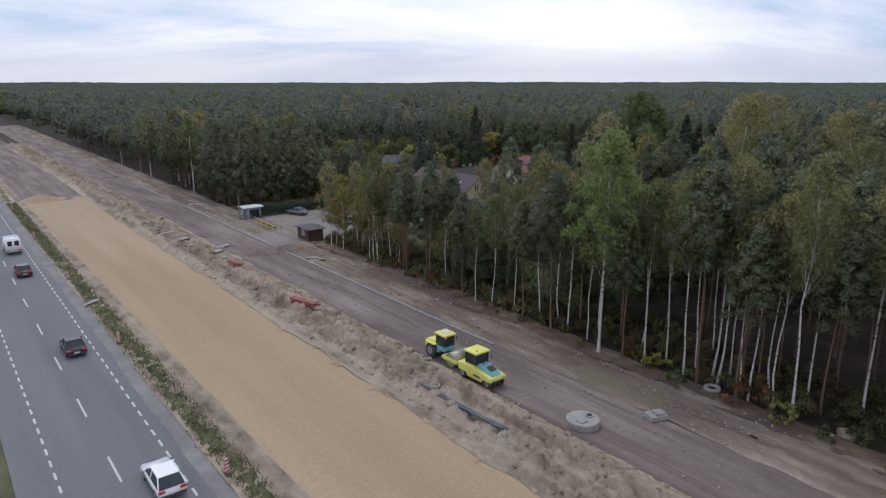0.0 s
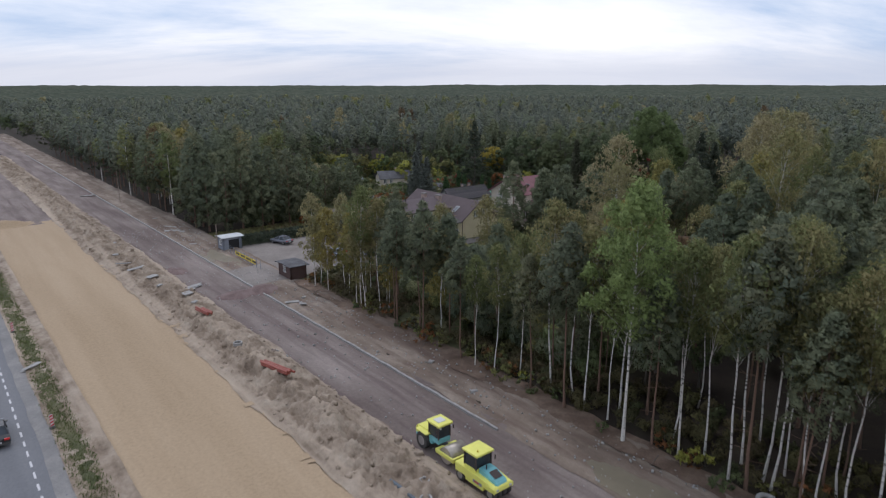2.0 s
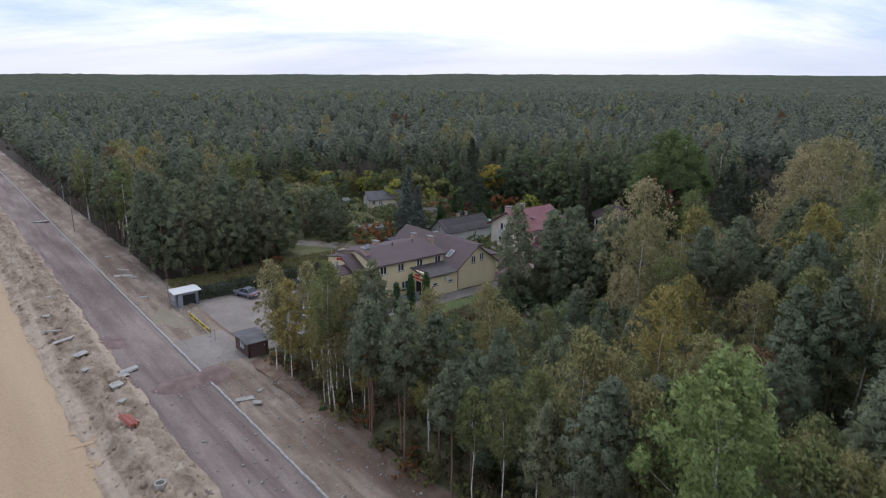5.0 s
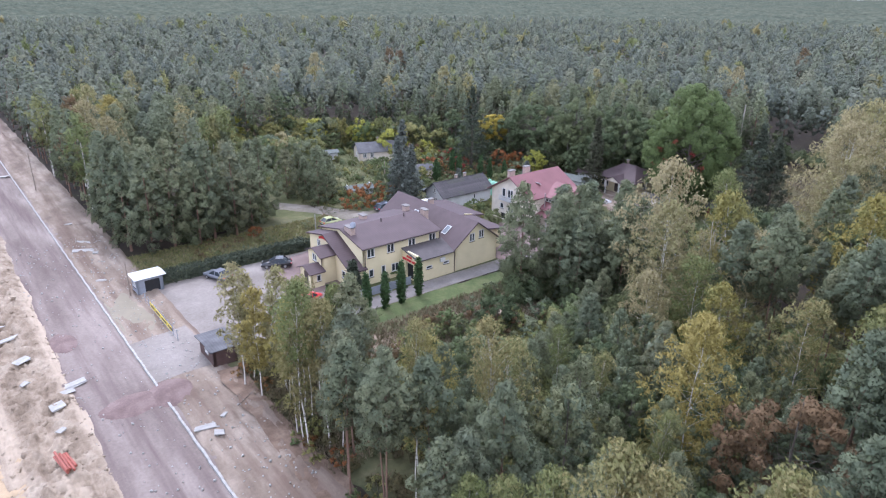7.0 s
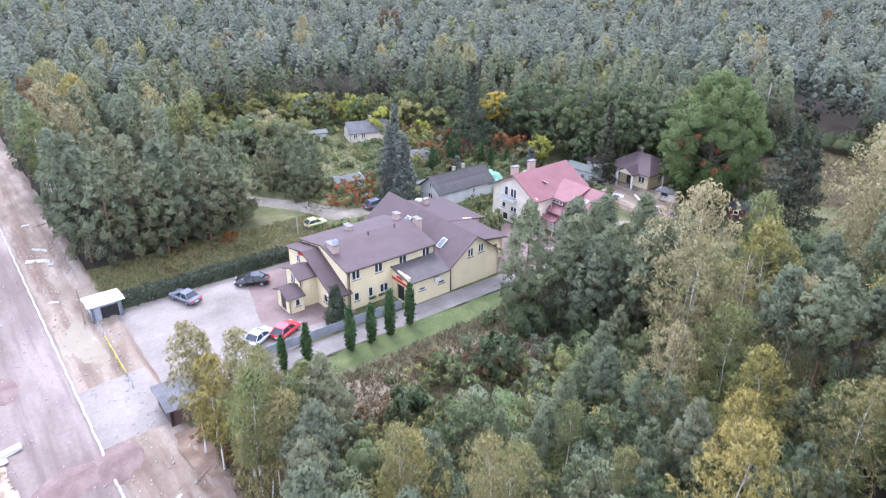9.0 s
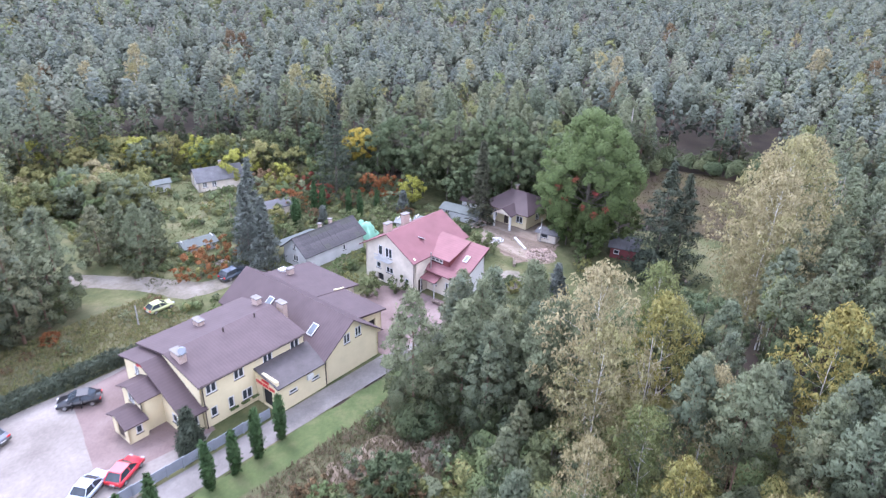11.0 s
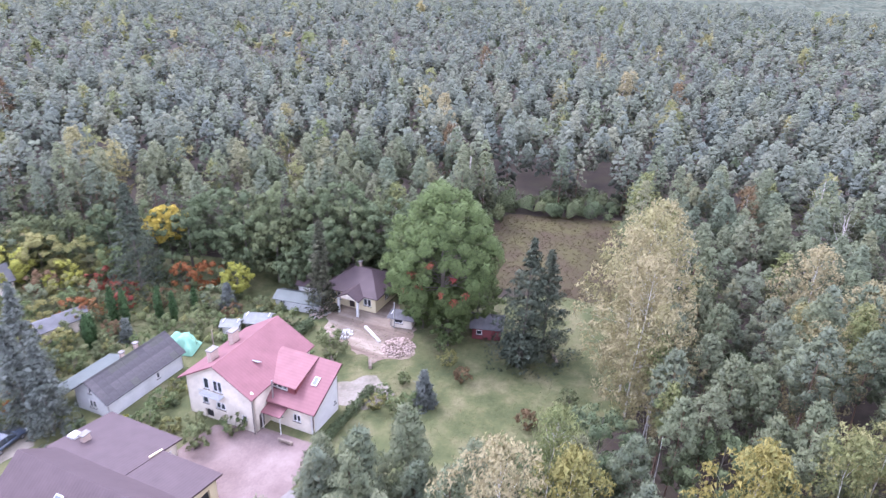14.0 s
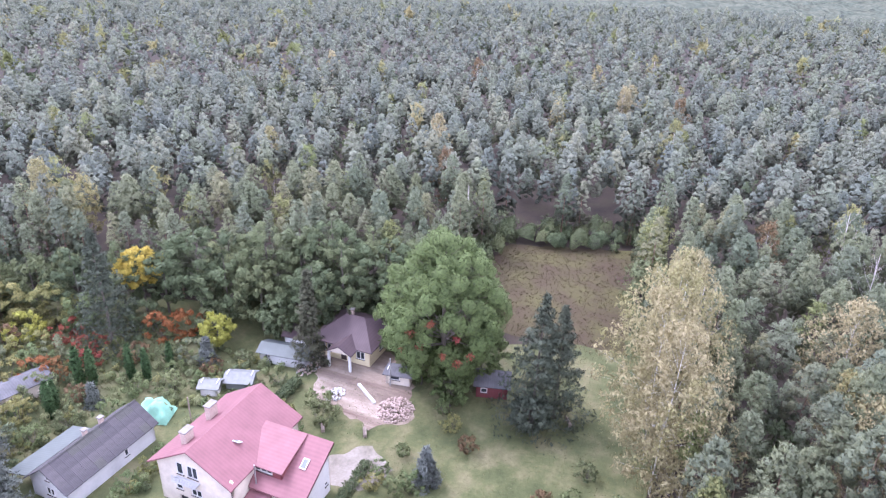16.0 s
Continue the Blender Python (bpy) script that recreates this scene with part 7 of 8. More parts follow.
def heap(v, u, rx, ry, h, mat, label, name="gravel_mound", n=22):
    g = np.random.default_rng(int(v * 7 + u))
    a = np.linspace(-1.15, 1.15, n)
    X, Y = np.meshgrid(a, a, indexing="ij")
    R = np.hypot(X, Y)
    Z = h * np.clip(1 - R, 0, 1) ** 0.8 * (1 + 0.25 * wobble(X * 3, Y * 3, 1.2, v)) + 0.03 * g.random(X.shape) - 0.02
    V = np.stack([X * rx, Y * ry, Z], -1).reshape(-1, 3)
    i, j = np.meshgrid(np.arange(n - 1), np.arange(n - 1), indexing="ij")
    q = (i * n + j).ravel()
    ob = part(name, np_mesh(name, V, np.stack([q, q + n, q + n + 1, q + 1], -1)), mat)
    ob.matrix_world = site(v, u, 0.05)
    return tagged(ob, label, "heap")


heap(43.4, 95.2, 2.4, 2.8, 0.8, "redstone", "heap of red crushed stone by the parking entrance")
heap(39.8, 95.4, 3.4, 2.2, 0.45, "redstone", "low spread heap of red crushed stone")
heap(19.5, 170, 4.5, 3.0, 1.6, "sand", "heap of yellow sand at the end of the sand bed", "sand_heap")
heap(36.6, 113.0, 1.6, 2.6, 0.35, "redstone", "thin spread of red crushed stone")


def delineator(v, u, rot=0):
    ob = thing("traffic_beacon", site(v, u, 0.12, rot), "red and white striped traffic beacon on a dark foot", "traffic beacon", "traffic beacons")
    part("foot", boxes((-0.2, 0.2, -0.35, 0.35, 0, 0.12), bevel=0.03), "tyre", ob)
    board = part("board", boxes((-0.14, 0.14, -0.025, 0.025, 0.15, 1.25), bevel=0.01), "white", ob)
    for i in range(4):
        part("stripe", slab(bmesh.new(), [(-0.14, -0.03, 0.28 + 0.28 * i), (0.14, -0.03, 0.40 + 0.28 * i), (0.14, -0.027, 0.40 + 0.28 * i), (-0.14, -0.027, 0.28 + 0.28 * i)], 0.13), "sign_red", board)
    return ob


for v, u in ((13.0, 40.0), (12.9, 69.5), (13.0, 98.0), (12.9, 128), (13.0, 160)):
    delineator(v, u, 0)
broken_slab(13.2, 84.5, 30, 1.6, 0.4, z=0.3)


def post(v, u, h, label, mat="wood", r=0.10, name="utility_pole"):
    ob = part(name, cyl(bmesh.new(), r, (0, 0, -0.1), (0, 0, h), r * 0.75, 10), mat)
    ob.matrix_world = site(v, u, 0)
    return tagged(ob, label, "pole")


post(46.3, 121.6, 4.9, "weathered wooden pole beside the attendant hut")
post(44.9, 185.0, 8.0, "weathered wooden pole on the verge")
post(78.2, 129.4, 3.2, "grey concrete post by the grass", "concrete")
post(107.5, 152, 3.6, "thin wooden post in the garden")
post(118.5, 123.2, 4.5, "wooden pole behind the red-roofed house")
post(136.4, 104.6, 4.5, "pale concrete pole beside the rubble", "concrete")
post(180.7, 110.3, 14.5, "pale dead tree trunk standing at the forest edge", "dead_bark", 0.2, "dead_trunk")

# ---- fences and hedges ----
fence = thing("panel_fence", SITE, "grey panel fence between forecourt and driveway", "fence")
for i in range(11):
    y0 = 102.5 - 0.06 * i
    part("panel", boxes((60.2 + 1.65 * i, 61.8 + 1.65 * i, y0 - 0.03, y0 + 0.03, 0.15, 1.35), bevel=0.01), "fence_grey", fence)
    part("fence_post", boxes((60.08 + 1.65 * i, 60.2 + 1.65 * i, y0 - 0.06, y0 + 0.06, 0, 1.45)), "fence_grey", fence)
banner = thing("banner_fence", SITE, "wire fence carrying a long yellow banner at the parking lot", "fence")
for i in range(9):
    part("fence_post", cyl(bmesh.new(), 0.04, (47.3, 105.5 + 1.6 * i, 0), (47.3, 105.5 + 1.6 * i, 1.6), seg=6), "fence_grey", banner)
for i in range(3):
    z = 0.3 + 0.55 * i
    part("wire", cyl(bmesh.new(), 0.015, (47.3, 105.5, z), (47.3, 118.3, z), seg=4), "fence_grey", banner)
cloth = part("banner", boxes((47.22, 47.26, 107.4, 115.8, 0.55, 1.20)), "banner_yellow", banner, "yellow banner with dark unreadable lettering")
for y0, y1 in ((107.0, 108.6), (109.2, 111.0), (111.6, 113.4), (114.0, 115.4)):
    part("lettering", boxes((47.20, 47.215, y0, y1, 0.75, 1.05)), "trim", cloth)


def leaf_block(name, x0, x1, y0, y1, h, leaf, label, category, n, size, seed, kind=""):
    """A clipped hedge: sprays over a block."""
    g = np.random.default_rng(seed)
    k = int(n)
    c = np.column_stack([g.uniform(x0, x1, k), g.uniform(y0, y1, k), g.uniform(0.1, h - 0.1, k)])
    side = g.integers(0, 3, k)
    c[side == 0, 1] = y0
    c[side == 1, 1] = y1
    c[side == 2, 2] = h - 0.15
    v, f, t = leaves(c, np.full((k, 3), 0.28), 8, size, g, rough=0.8)
    ob = thing(name, SITE, label, category, kind=kind)
    part("foliage", np_mesh("foliage", v, f, t), leaf, ob)
    part("core", boxes((x0 + 0.1, x1 - 0.1, y0 + 0.12, y1 - 0.12, 0, h - 0.25)), leaf, ob)
    return ob


leaf_block("hedge", 50.8, 73.0, 122.6, 124.0, 1.9, "spruce_leaf", "long clipped dark green hedge behind the parking lot", "hedge", 900, 0.22, 4)
leaf_block("hedge", 73.0, 86.0, 122.4, 123.6, 1.6, "spruce_leaf", "clipped dark green hedge behind the guest house", "hedge", 420, 0.22, 5)
leaf_block("hedge", 110.2, 121.5, 99.6, 100.5, 1.0, "dark_leaf", "low green hedge along the red-roofed house", "hedge", 260, 0.2, 6)
leaf_block("hedge", 123.5, 131.5, 115.6, 116.6, 1.5, "dark_leaf", "green hedge beside the lawn", "hedge", 240, 0.2, 8)

# ---- planted trees and bushes of the homestead ----
gp = np.random.default_rng(17)
thuja = [tree_meshes("thuja", h, np.random.default_rng(i), 1.0) for i, h in enumerate((5.6, 5.2))]
for i, (v, u, s) in enumerate(((68.5, 97.9, 1.0), (71.2, 97.8, 1.0), (73.9, 98.0, 1.05), (77.1, 98.5, 1.05), (63.4, 98.4, 0.95), (60.9, 99.1, 0.85))):
    tree("thuja", thuja[i % 2], site(v, u, 0.05, gp.uniform(0, 360), s), "tall narrow clipped thuja beside the driveway", "thujas along the driveway")
for v, u, s in ((112.5, 140.0, 1.0), (123.5, 135.2, 0.9), (114.2, 141.2, 0.8), (101.6, 141.0, 0.8), (103.0, 139.5, 0.7)):
    tree("thuja", thuja[0], site(v, u, 0.05, gp.uniform(0, 360), s), "dark green thuja in the garden", "garden thujas")


def big(kind, v, u, h, label, leaf=None, detail=1.0, name=None, seed=None, **shape):
    m = tree_meshes(kind, h, np.random.default_rng(int(seed or v * 10 + u)), detail, leaf, **shape)
    return tree(name or kind + ("_tree" if kind == "broadleaf" else ""), m, site(v, u, -0.02, gp.uniform(0, 360)), label)


big("green_birch", 49.2, 37.6, 21.0, "tall bright green birch at the edge of the wood", width=0.2, base=0.42, detail=1.5, name="birch")
oak = big("oak", 138.6, 97.6, 24.5, "huge spreading green oak with red creeper patches", base=0.03, width=0.31)
g4 = np.random.default_rng(40)
rc = np.array([[-7.2, 0.5, 11.0], [-7.0, -2.5, 10.2], [-7.3, 1.8, 12.6], [-6.4, -4.2, 9.4], [-5.6, -5.6, 10.2], [-6.9, -0.8, 14.2], [-6.9, 2.8, 9.8], [-6.0, -3.8, 12.4]])
v_, f_, t_ = leaves(rc, np.full((8, 3), 0.6), 60, 0.24, g4)
part("creeper", np_mesh("creeper", v_, f_, t_), "red_leaf", oak, "bright red creeper leaves").matrix_basis = (oak.matrix_world.to_3x3().to_4x4().inverted() @ SITE)
for v, u, h in ((138.4, 100.8, 9.0), (135.6, 95.4, 7.0), (143.0, 104.6, 13.0), (142.5, 93.5, 10.0)):
    big("broadleaf", v, u, h, "leafy green tree under the spreading oak", "oak_leaf", base=0.04, width=0.36)
big("broadleaf", 145.0, 104.5, 15.0, "dark green broadleaf tree behind the bungalow", base=0.15, width=0.36)
big("broadleaf", 150.0, 112.0, 16.0, "dark green broadleaf tree behind the bungalow", base=0.15, width=0.36)
big("broadleaf", 151.0, 122.0, 17.0, "dark green broadleaf tree behind the bungalow", base=0.12, width=0.34)
big("broadleaf", 146.0, 131.0, 17.0, "dark green broadleaf tree at the garden's edge", base=0.12, width=0.34)
big("broadleaf", 141.0, 141.0, 16.0, "dark green broadleaf tree at the garden's edge", base=0.12, width=0.34)
big("broadleaf", 134.8, 84.5, 6.0, "dark low tree beside the spruce", "spruce_leaf", base=0.05, width=0.4)
big("spruce", 137.0, 84.6, 19.0, "dark tall spruce with drooping branches on the lawn", width=0.27)
big("spruce", 139.0, 82.2, 17.0, "dark tall spruce with drooping branches on the lawn", width=0.27)
big("spruce", 135.9, 117.0, 15.5, "slender old spruce before the bungalow", leaf="old_spruce_leaf", width=0.16)
big("spruce", 128.0, 146.5, 19.0, "large dark spruce in the garden", width=0.26)
big("spruce", 103.4, 139.4, 15.2, "bluish ragged spruce in the garden", leaf="blue_leaf", width=0.20)
big("spruce", 98.4, 133.5, 13.5, "bluish ragged spruce beside the track", leaf="blue_leaf", width=0.21)
big("spruce", 98.6, 129.6, 12.5, "bluish ragged spruce beside the track", leaf="blue_leaf", width=0.21)
big("blue_spruce", 121.5, 92.6, 5.4, "small blue spruce on the lawn", width=0.28)
big("blue_spruce", 130.0, 130.5, 4.6, "small blue spruce by the lime-yellow tree", width=0.28)
big("spruce", 70.3, 104.0, 5.0, "small dark conifer before the guest house", width=0.26)
big("spruce", 69.6, 103.2, 2.6, "small dark conifer before the guest house", width=0.3)
big("broadleaf", 137.8, 149.5, 11.5, "bright yellow autumn tree in the garden", "yellow_leaf", base=0.35, width=0.3)
big("broadleaf", 133.6, 131.6, 6.6, "lime-yellow small tree in the garden", "lime_leaf", base=0.08, width=0.36)
for v, u, h in ((86.2, 143.2, 11.0), (83.2, 150.0, 10.0), (89.8, 146.0, 8.0), (87.5, 150.5, 7.5)):
    big("bushy_pine", v, u, h, "young bushy pine beside the sandy track", base=0.04, width=0.30, name="pine")


def bush(v, u, h, leaf, label, group="", w=0.45, n=26, k=34, size=0.24, seed=0):
    g = np.random.default_rng(int(seed or v * 31 + u * 7))
    c, r = crown_round(h, g, n, 0.0, w)
    c[:, 2] = np.maximum(c[:, 2], 0.12 * h)
    vv, ff, tt, nn = leafy(c, r * 1.02, k // 2, 1.2 * size * (0.6 + 0.12 * h), g, slim=0.45)
    ob = thing("bush", site(v, u, 0, g.uniform(0, 360)), label, "bush", group)
    part("foliage", np_mesh("foliage", vv, ff, tt, normals=nn), leaf, ob)
    stems = [tube([(0, 0, -0.05), tuple(c[i] * 0.6), tuple(c[i])], [0.03, 0.02, 0.008], 3) for i in range(0, n, 3)]
    sv, sf = join(stems)
    part("branching", np_mesh("branching", sv, sf), "grey_bark", ob)
    return ob


BUSHES = [
    (90.8, 135.0, 4.2, "orange_leaf", "orange-leaved sumac bush beside the track", 0.95), (93.8, 136.2, 4.4, "orange_leaf", "orange-leaved sumac bush beside the track", 0.95), (96.4, 138.6, 4.0, "orange_leaf", "orange-leaved sumac bush beside the track", 0.9),
    (107.2, 110.6, 3.0, "bush_leaf", "green shrub before the red-roofed house", 0.5), (105.6, 114.6, 2.8, "bush_leaf", "green shrub before the red-roofed house", 0.5), (104.2, 117.2, 2.4, "olive_leaf", "light green shrub before the red-roofed house", 0.55), (103.6, 112.6, 3.4, "bush_leaf", "rounded olive shrub by the courtyard", 0.48),
    (101.8, 121.0, 1.2, "lime_leaf", "small bright yellow shrub by the wall", 0.6),

    (125.6, 109.0, 4.2, "bush_leaf", "large green shrub beside the lawn", 0.5), (128.0, 111.0, 3.6, "bush_leaf", "large green shrub beside the lawn", 0.5),
    (128.3, 90.2, 2.6, "brown_leaf", "dry brown rounded bush on the lawn", 0.48), (129.8, 76.2, 2.4, "dark_leaf", "dark rounded shrub on the lawn", 0.6), (119.6, 93.6, 2.8, "bush_leaf", "bright green shrub by the lawn", 0.6), (118.6, 97.6, 2.4, "olive_leaf", "yellow-green shrub by the sand", 0.6), (118.8, 95.0, 2.8, "bush_leaf", "green shrub by the lawn", 0.5), (120.8, 98.0, 2.2, "bush_leaf", "green shrub by the lawn", 0.5), (124.5, 97.0, 1.8, "bush_leaf", "green shrub by the lawn", 0.5),
    (131.0, 93.5, 2.6, "olive_leaf", "yellowish shrub under the oak", 0.5), (134.0, 95.5, 2.6, "bush_leaf", "green shrub under the oak", 0.5),
    (122.8, 79.6, 2.8, "brown_leaf", "dark reddish shrub by the lawn", 0.5), (124.8, 77.0, 2.4, "bush_leaf", "green shrub by the lawn", 0.5),
    (69.0, 133.0, 2.0, "orange_leaf", "orange bush in the tall grass", 0.6), (72.5, 143.5, 2.6, "orange_leaf", "orange and green bush by the track", 0.6),
    (49.6, 126.0, 1.2, "grass_blade", "low green weeds beside the hut", 0.8),
]
for row in BUSHES:
    bush(*row[:5], w=row[5])
for i in range(80):
    v, u = 76 + 54 * gp.random(), 166 + 28 * gp.random()
    if near_open(v, u, 7.0) and math.hypot(v - 114, u - 169) > 9 and math.hypot(v - 106, u - 174) > 5:
        bush(v, u, gp.uniform(4.5, 8.5), ("olive_leaf", "olive_leaf", "bush_leaf", "willow_leaf", "pale_birch")[int(gp.integers(5))], "yellowing tall shrub at the garden's edge", "shrubs at the garden's edge", 0.42, 34, 40)
for i in range(14):
    v, u = 82 + 36 * gp.random(), 148 + 24 * gp.random()
    bush(v, u, gp.uniform(1.2, 3.2), "bush_leaf" if gp.random() < 0.6 else "olive_leaf", "green garden shrub on the grass", "garden shrubs", 0.5)
for i, (v, u, h) in enumerate(((94.0, 198.0, 9.0), (98.0, 187.5, 8.0), (104.0, 190.5, 9.0), (109.5, 188.0, 8.5), (115.0, 184.0, 8.0), (121.0, 172.5, 9.5), (118.0, 178.5, 8.5), (89.5, 194.0, 8.0), (125.5, 169.0, 8.5), (101.0, 194.5, 8.5))):
    big("broadleaf", v, u, h, "yellow-green autumn tree behind the garden", ("lime_leaf", "olive_leaf", "olive_leaf")[i % 3], detail=0.6, base=0.06, width=0.38)
# conifers and shrubs scattered over the grass behind the track
for v, u, h in ((92.5, 151.5, 8.0), (89.0, 156.0, 8.5)):
    big("bushy_pine", v, u, h, "young bushy pine beside the sandy track", detail=0.6, base=0.04, width=0.28, name="pine")
for i in range(22):
    v, u = 86 + 26 * gp.random(), 143 + 20 * gp.random()
    bush(v, u, gp.uniform(1.0, 2.6), ("bush_leaf", "olive_leaf", "willow_leaf", "brown_leaf")[int(gp.integers(4))], "low overgrown shrub in the garden", "garden shrubs", 0.6, 18, 30)
# bushy pines at the border of the left-hand wood
bp = VARIANTS["bushy_pine", "b"]
for v, u, sc in ((51, 139, 1.0), (53.5, 136, 1.05), (57, 136.5, 1.1), (60.5, 135, 1.0), (63.5, 136.5, 1.05), (67, 136, 1.0), (70.5, 137.5, 1.0), (73.5, 140, 0.95), (56, 140.5, 1.15), (62, 140, 1.15), (68, 141, 1.1), (51.5, 144, 1.1), (74, 145, 1.0), (51, 150, 1.0), (72.5, 151, 1.05)):
    tree("pine", bp[int(v) % 2], site(v, u, -0.03, gp.uniform(0, 360), sc), "bushy dark pine at the border of the wood", "border pines")
# crowded garden behind the long shed
GARDEN = [
    (129.5, 132.4, 4.4, "willow_leaf", "large grey-green shrub in the garden", 0.62), (132.2, 140.2, 5.4, "orange_leaf", "rounded red-brown autumn bush in the garden", 0.66), (134.8, 138.2, 4.6, "orange_leaf", "rounded red-brown autumn bush in the garden", 0.6),
    (125.8, 139.6, 3.6, "brown_leaf", "pinkish brown garden bush", 0.6), (125.5, 153.0, 4.4, "red_leaf", "dark red autumn bush in the garden", 0.6), (125.0, 147.5, 3.6, "red_leaf", "dark red autumn bush in the garden", 0.6), (122.5, 144.6, 3.0, "red_leaf", "dark red autumn bush in the garden", 0.6),
    (117.1, 147.6, 4.4, "orange_leaf", "orange and green autumn garden bush", 0.62), (114.6, 150.6, 4.6, "olive_leaf", "yellow-green leafy garden bush", 0.6), (120.4, 153.7, 5.0, "olive_leaf", "yellow-green leafy garden bush", 0.62), (118.6, 150.2, 4.4, "bush_leaf", "light green garden bush", 0.6),
    (123.2, 130.4, 3.2, "bush_leaf", "yellow-green shrub behind the red-roofed house", 0.7), (126.0, 132.6, 2.6, "bush_leaf", "green shrub among the garden sheds", 0.6), (128.0, 136.2, 3.0, "dark_leaf", "dark green garden shrub", 0.6), (119.9, 158.6, 5.0, "brown_leaf", "greyish brown leafless-looking shrub", 0.55), (116.0, 156.4, 5.4, "willow_leaf", "grey-green tall shrub in the garden", 0.5),
    (124.3, 164.4, 9.0, "olive_leaf", "tall yellowing shrub at the garden's edge", 0.44), (120.0, 166.4, 8.4, "lime_leaf", "tall bright yellow-green shrub at the garden's edge", 0.42), (128.4, 158.4, 8.0, "olive_leaf", "tall yellowing shrub at the garden's edge", 0.42), (129.6, 153.6, 7.0, "bush_leaf", "tall green shrub at the garden's edge", 0.44),
    (112.0, 136.0, 3.4, "dark_leaf", "dark green shrub behind the long shed", 0.6), (108.2, 137.6, 3.0, "bush_leaf", "green shrub behind the long shed", 0.65), (106.0, 141.0, 3.8, "willow_leaf", "grey-green shrub behind the long shed", 0.6), (110.0, 142.4, 4.0, "olive_leaf", "yellowing shrub behind the long shed", 0.6), (115.6, 133.4, 2.6, "bush_leaf", "green shrub behind the long shed", 0.7), (114.4, 144.2, 4.2, "dark_leaf", "dark green shrub behind the long shed", 0.55), (118.6, 146.0, 3.6, "orange_leaf", "orange autumn bush behind the long shed", 0.6), (116.4, 139.8, 2.8, "brown_leaf", "brownish shrub behind the long shed", 0.6), (120.4, 134.6, 2.6, "bush_leaf", "green shrub among the garden sheds", 0.6), (104.2, 146.4, 4.6, "dark_leaf", "dark green shrub behind the long shed", 0.5),
    (124.4, 121.4, 1.8, "dark_leaf", "dark low shrub behind the red-roofed house", 0.9), (127.2, 119.8, 1.8, "dark_leaf", "dark low shrub behind the red-roofed house", 0.9), (130.2, 118.6, 1.7, "dark_leaf", "dark low shrub behind the red-roofed house", 0.9), (125.4, 127.0, 2.2, "bush_leaf", "green shrub by the greenhouse", 0.7), (128.4, 128.2, 2.4, "brown_leaf", "brownish shrub by the greenhouse", 0.7), (131.6, 125.6, 2.6, "dark_leaf", "dark green shrub by the grey shed", 0.7), (123.6, 113.8, 3.2, "olive_leaf", "yellowish shrub beside the red-roofed house", 0.6), (122.6, 111.0, 2.6, "bush_leaf", "green shrub beside the red-roofed house", 0.6),
    (104.6, 121.0, 2.2, "bush_leaf", "green shrub between the shed and the house", 0.65), (107.2, 121.8, 2.6, "bush_leaf", "green shrub between the shed and the house", 0.6), (110.4, 122.4, 1.8, "olive_leaf", "yellowish shrub between the shed and the house", 0.7), (103.2, 123.4, 1.0, "lime_leaf", "small bright yellow shrub by the long shed", 0.7), (113.2, 122.8, 1.6, "bush_leaf", "green shrub between the shed and the house", 0.7), (116.2, 121.6, 2.0, "dark_leaf", "dark green shrub between the shed and the house", 0.6),
    (133.6, 145.2, 5.6, "dark_leaf", "dark green shrub in the garden", 0.5), (136.4, 134.6, 5.4, "dark_leaf", "dark green shrub in the garden", 0.5), (131.4, 149.6, 5.6, "dark_leaf", "dark green shrub in the garden", 0.5), (121.6, 149.2, 4.4, "willow_leaf", "grey-green shrub in the garden", 0.56),
    (123.2, 158.2, 5.6, "lime_leaf", "bright yellow-green shrub in the garden", 0.46), (113.4, 154.2, 3.6, "bush_leaf", "green leafy garden shrub", 0.6), (111.2, 147.2, 3.0, "bush_leaf", "green leafy garden shrub", 0.6), (109.6, 151.4, 3.4, "willow_leaf", "grey-green leafy garden shrub", 0.55),
]
for row in GARDEN:
    bush(*row[:5], group="garden thicket", w=row[5], n=34, k=40, size=0.20)
for v, u, s in ((122.8, 137.4, 1.0), (118.6, 142.0, 1.15), (119.6, 140.8, 1.0), (120.8, 142.4, 0.9), (127.0, 134.4, 0.8)):
    tree("thuja", thuja[0], site(v, u, 0.05, gp.uniform(0, 360), s), "dark green thuja in the garden", "garden thujas")
big("blue_spruce", 116.4, 137.2, 3.6, "small blue-grey spruce beside the shed", width=0.26)
for v, u, h in ((139, 124, 9), (143, 121, 13), (147, 118, 15), (153, 116, 16), (141, 129, 12), (140, 134.5, 13), (144, 137, 15), (139, 146, 13), (136, 152, 13), (133, 158, 12), (148, 126, 16), (154, 108, 15), (152, 102, 14), (149, 99.5, 12), (130, 164, 11), (127, 170, 11)):
    big("broadleaf", v, u, h, "dark green broadleaf tree at the forest's border", detail=0.6, base=0.08, width=0.34)
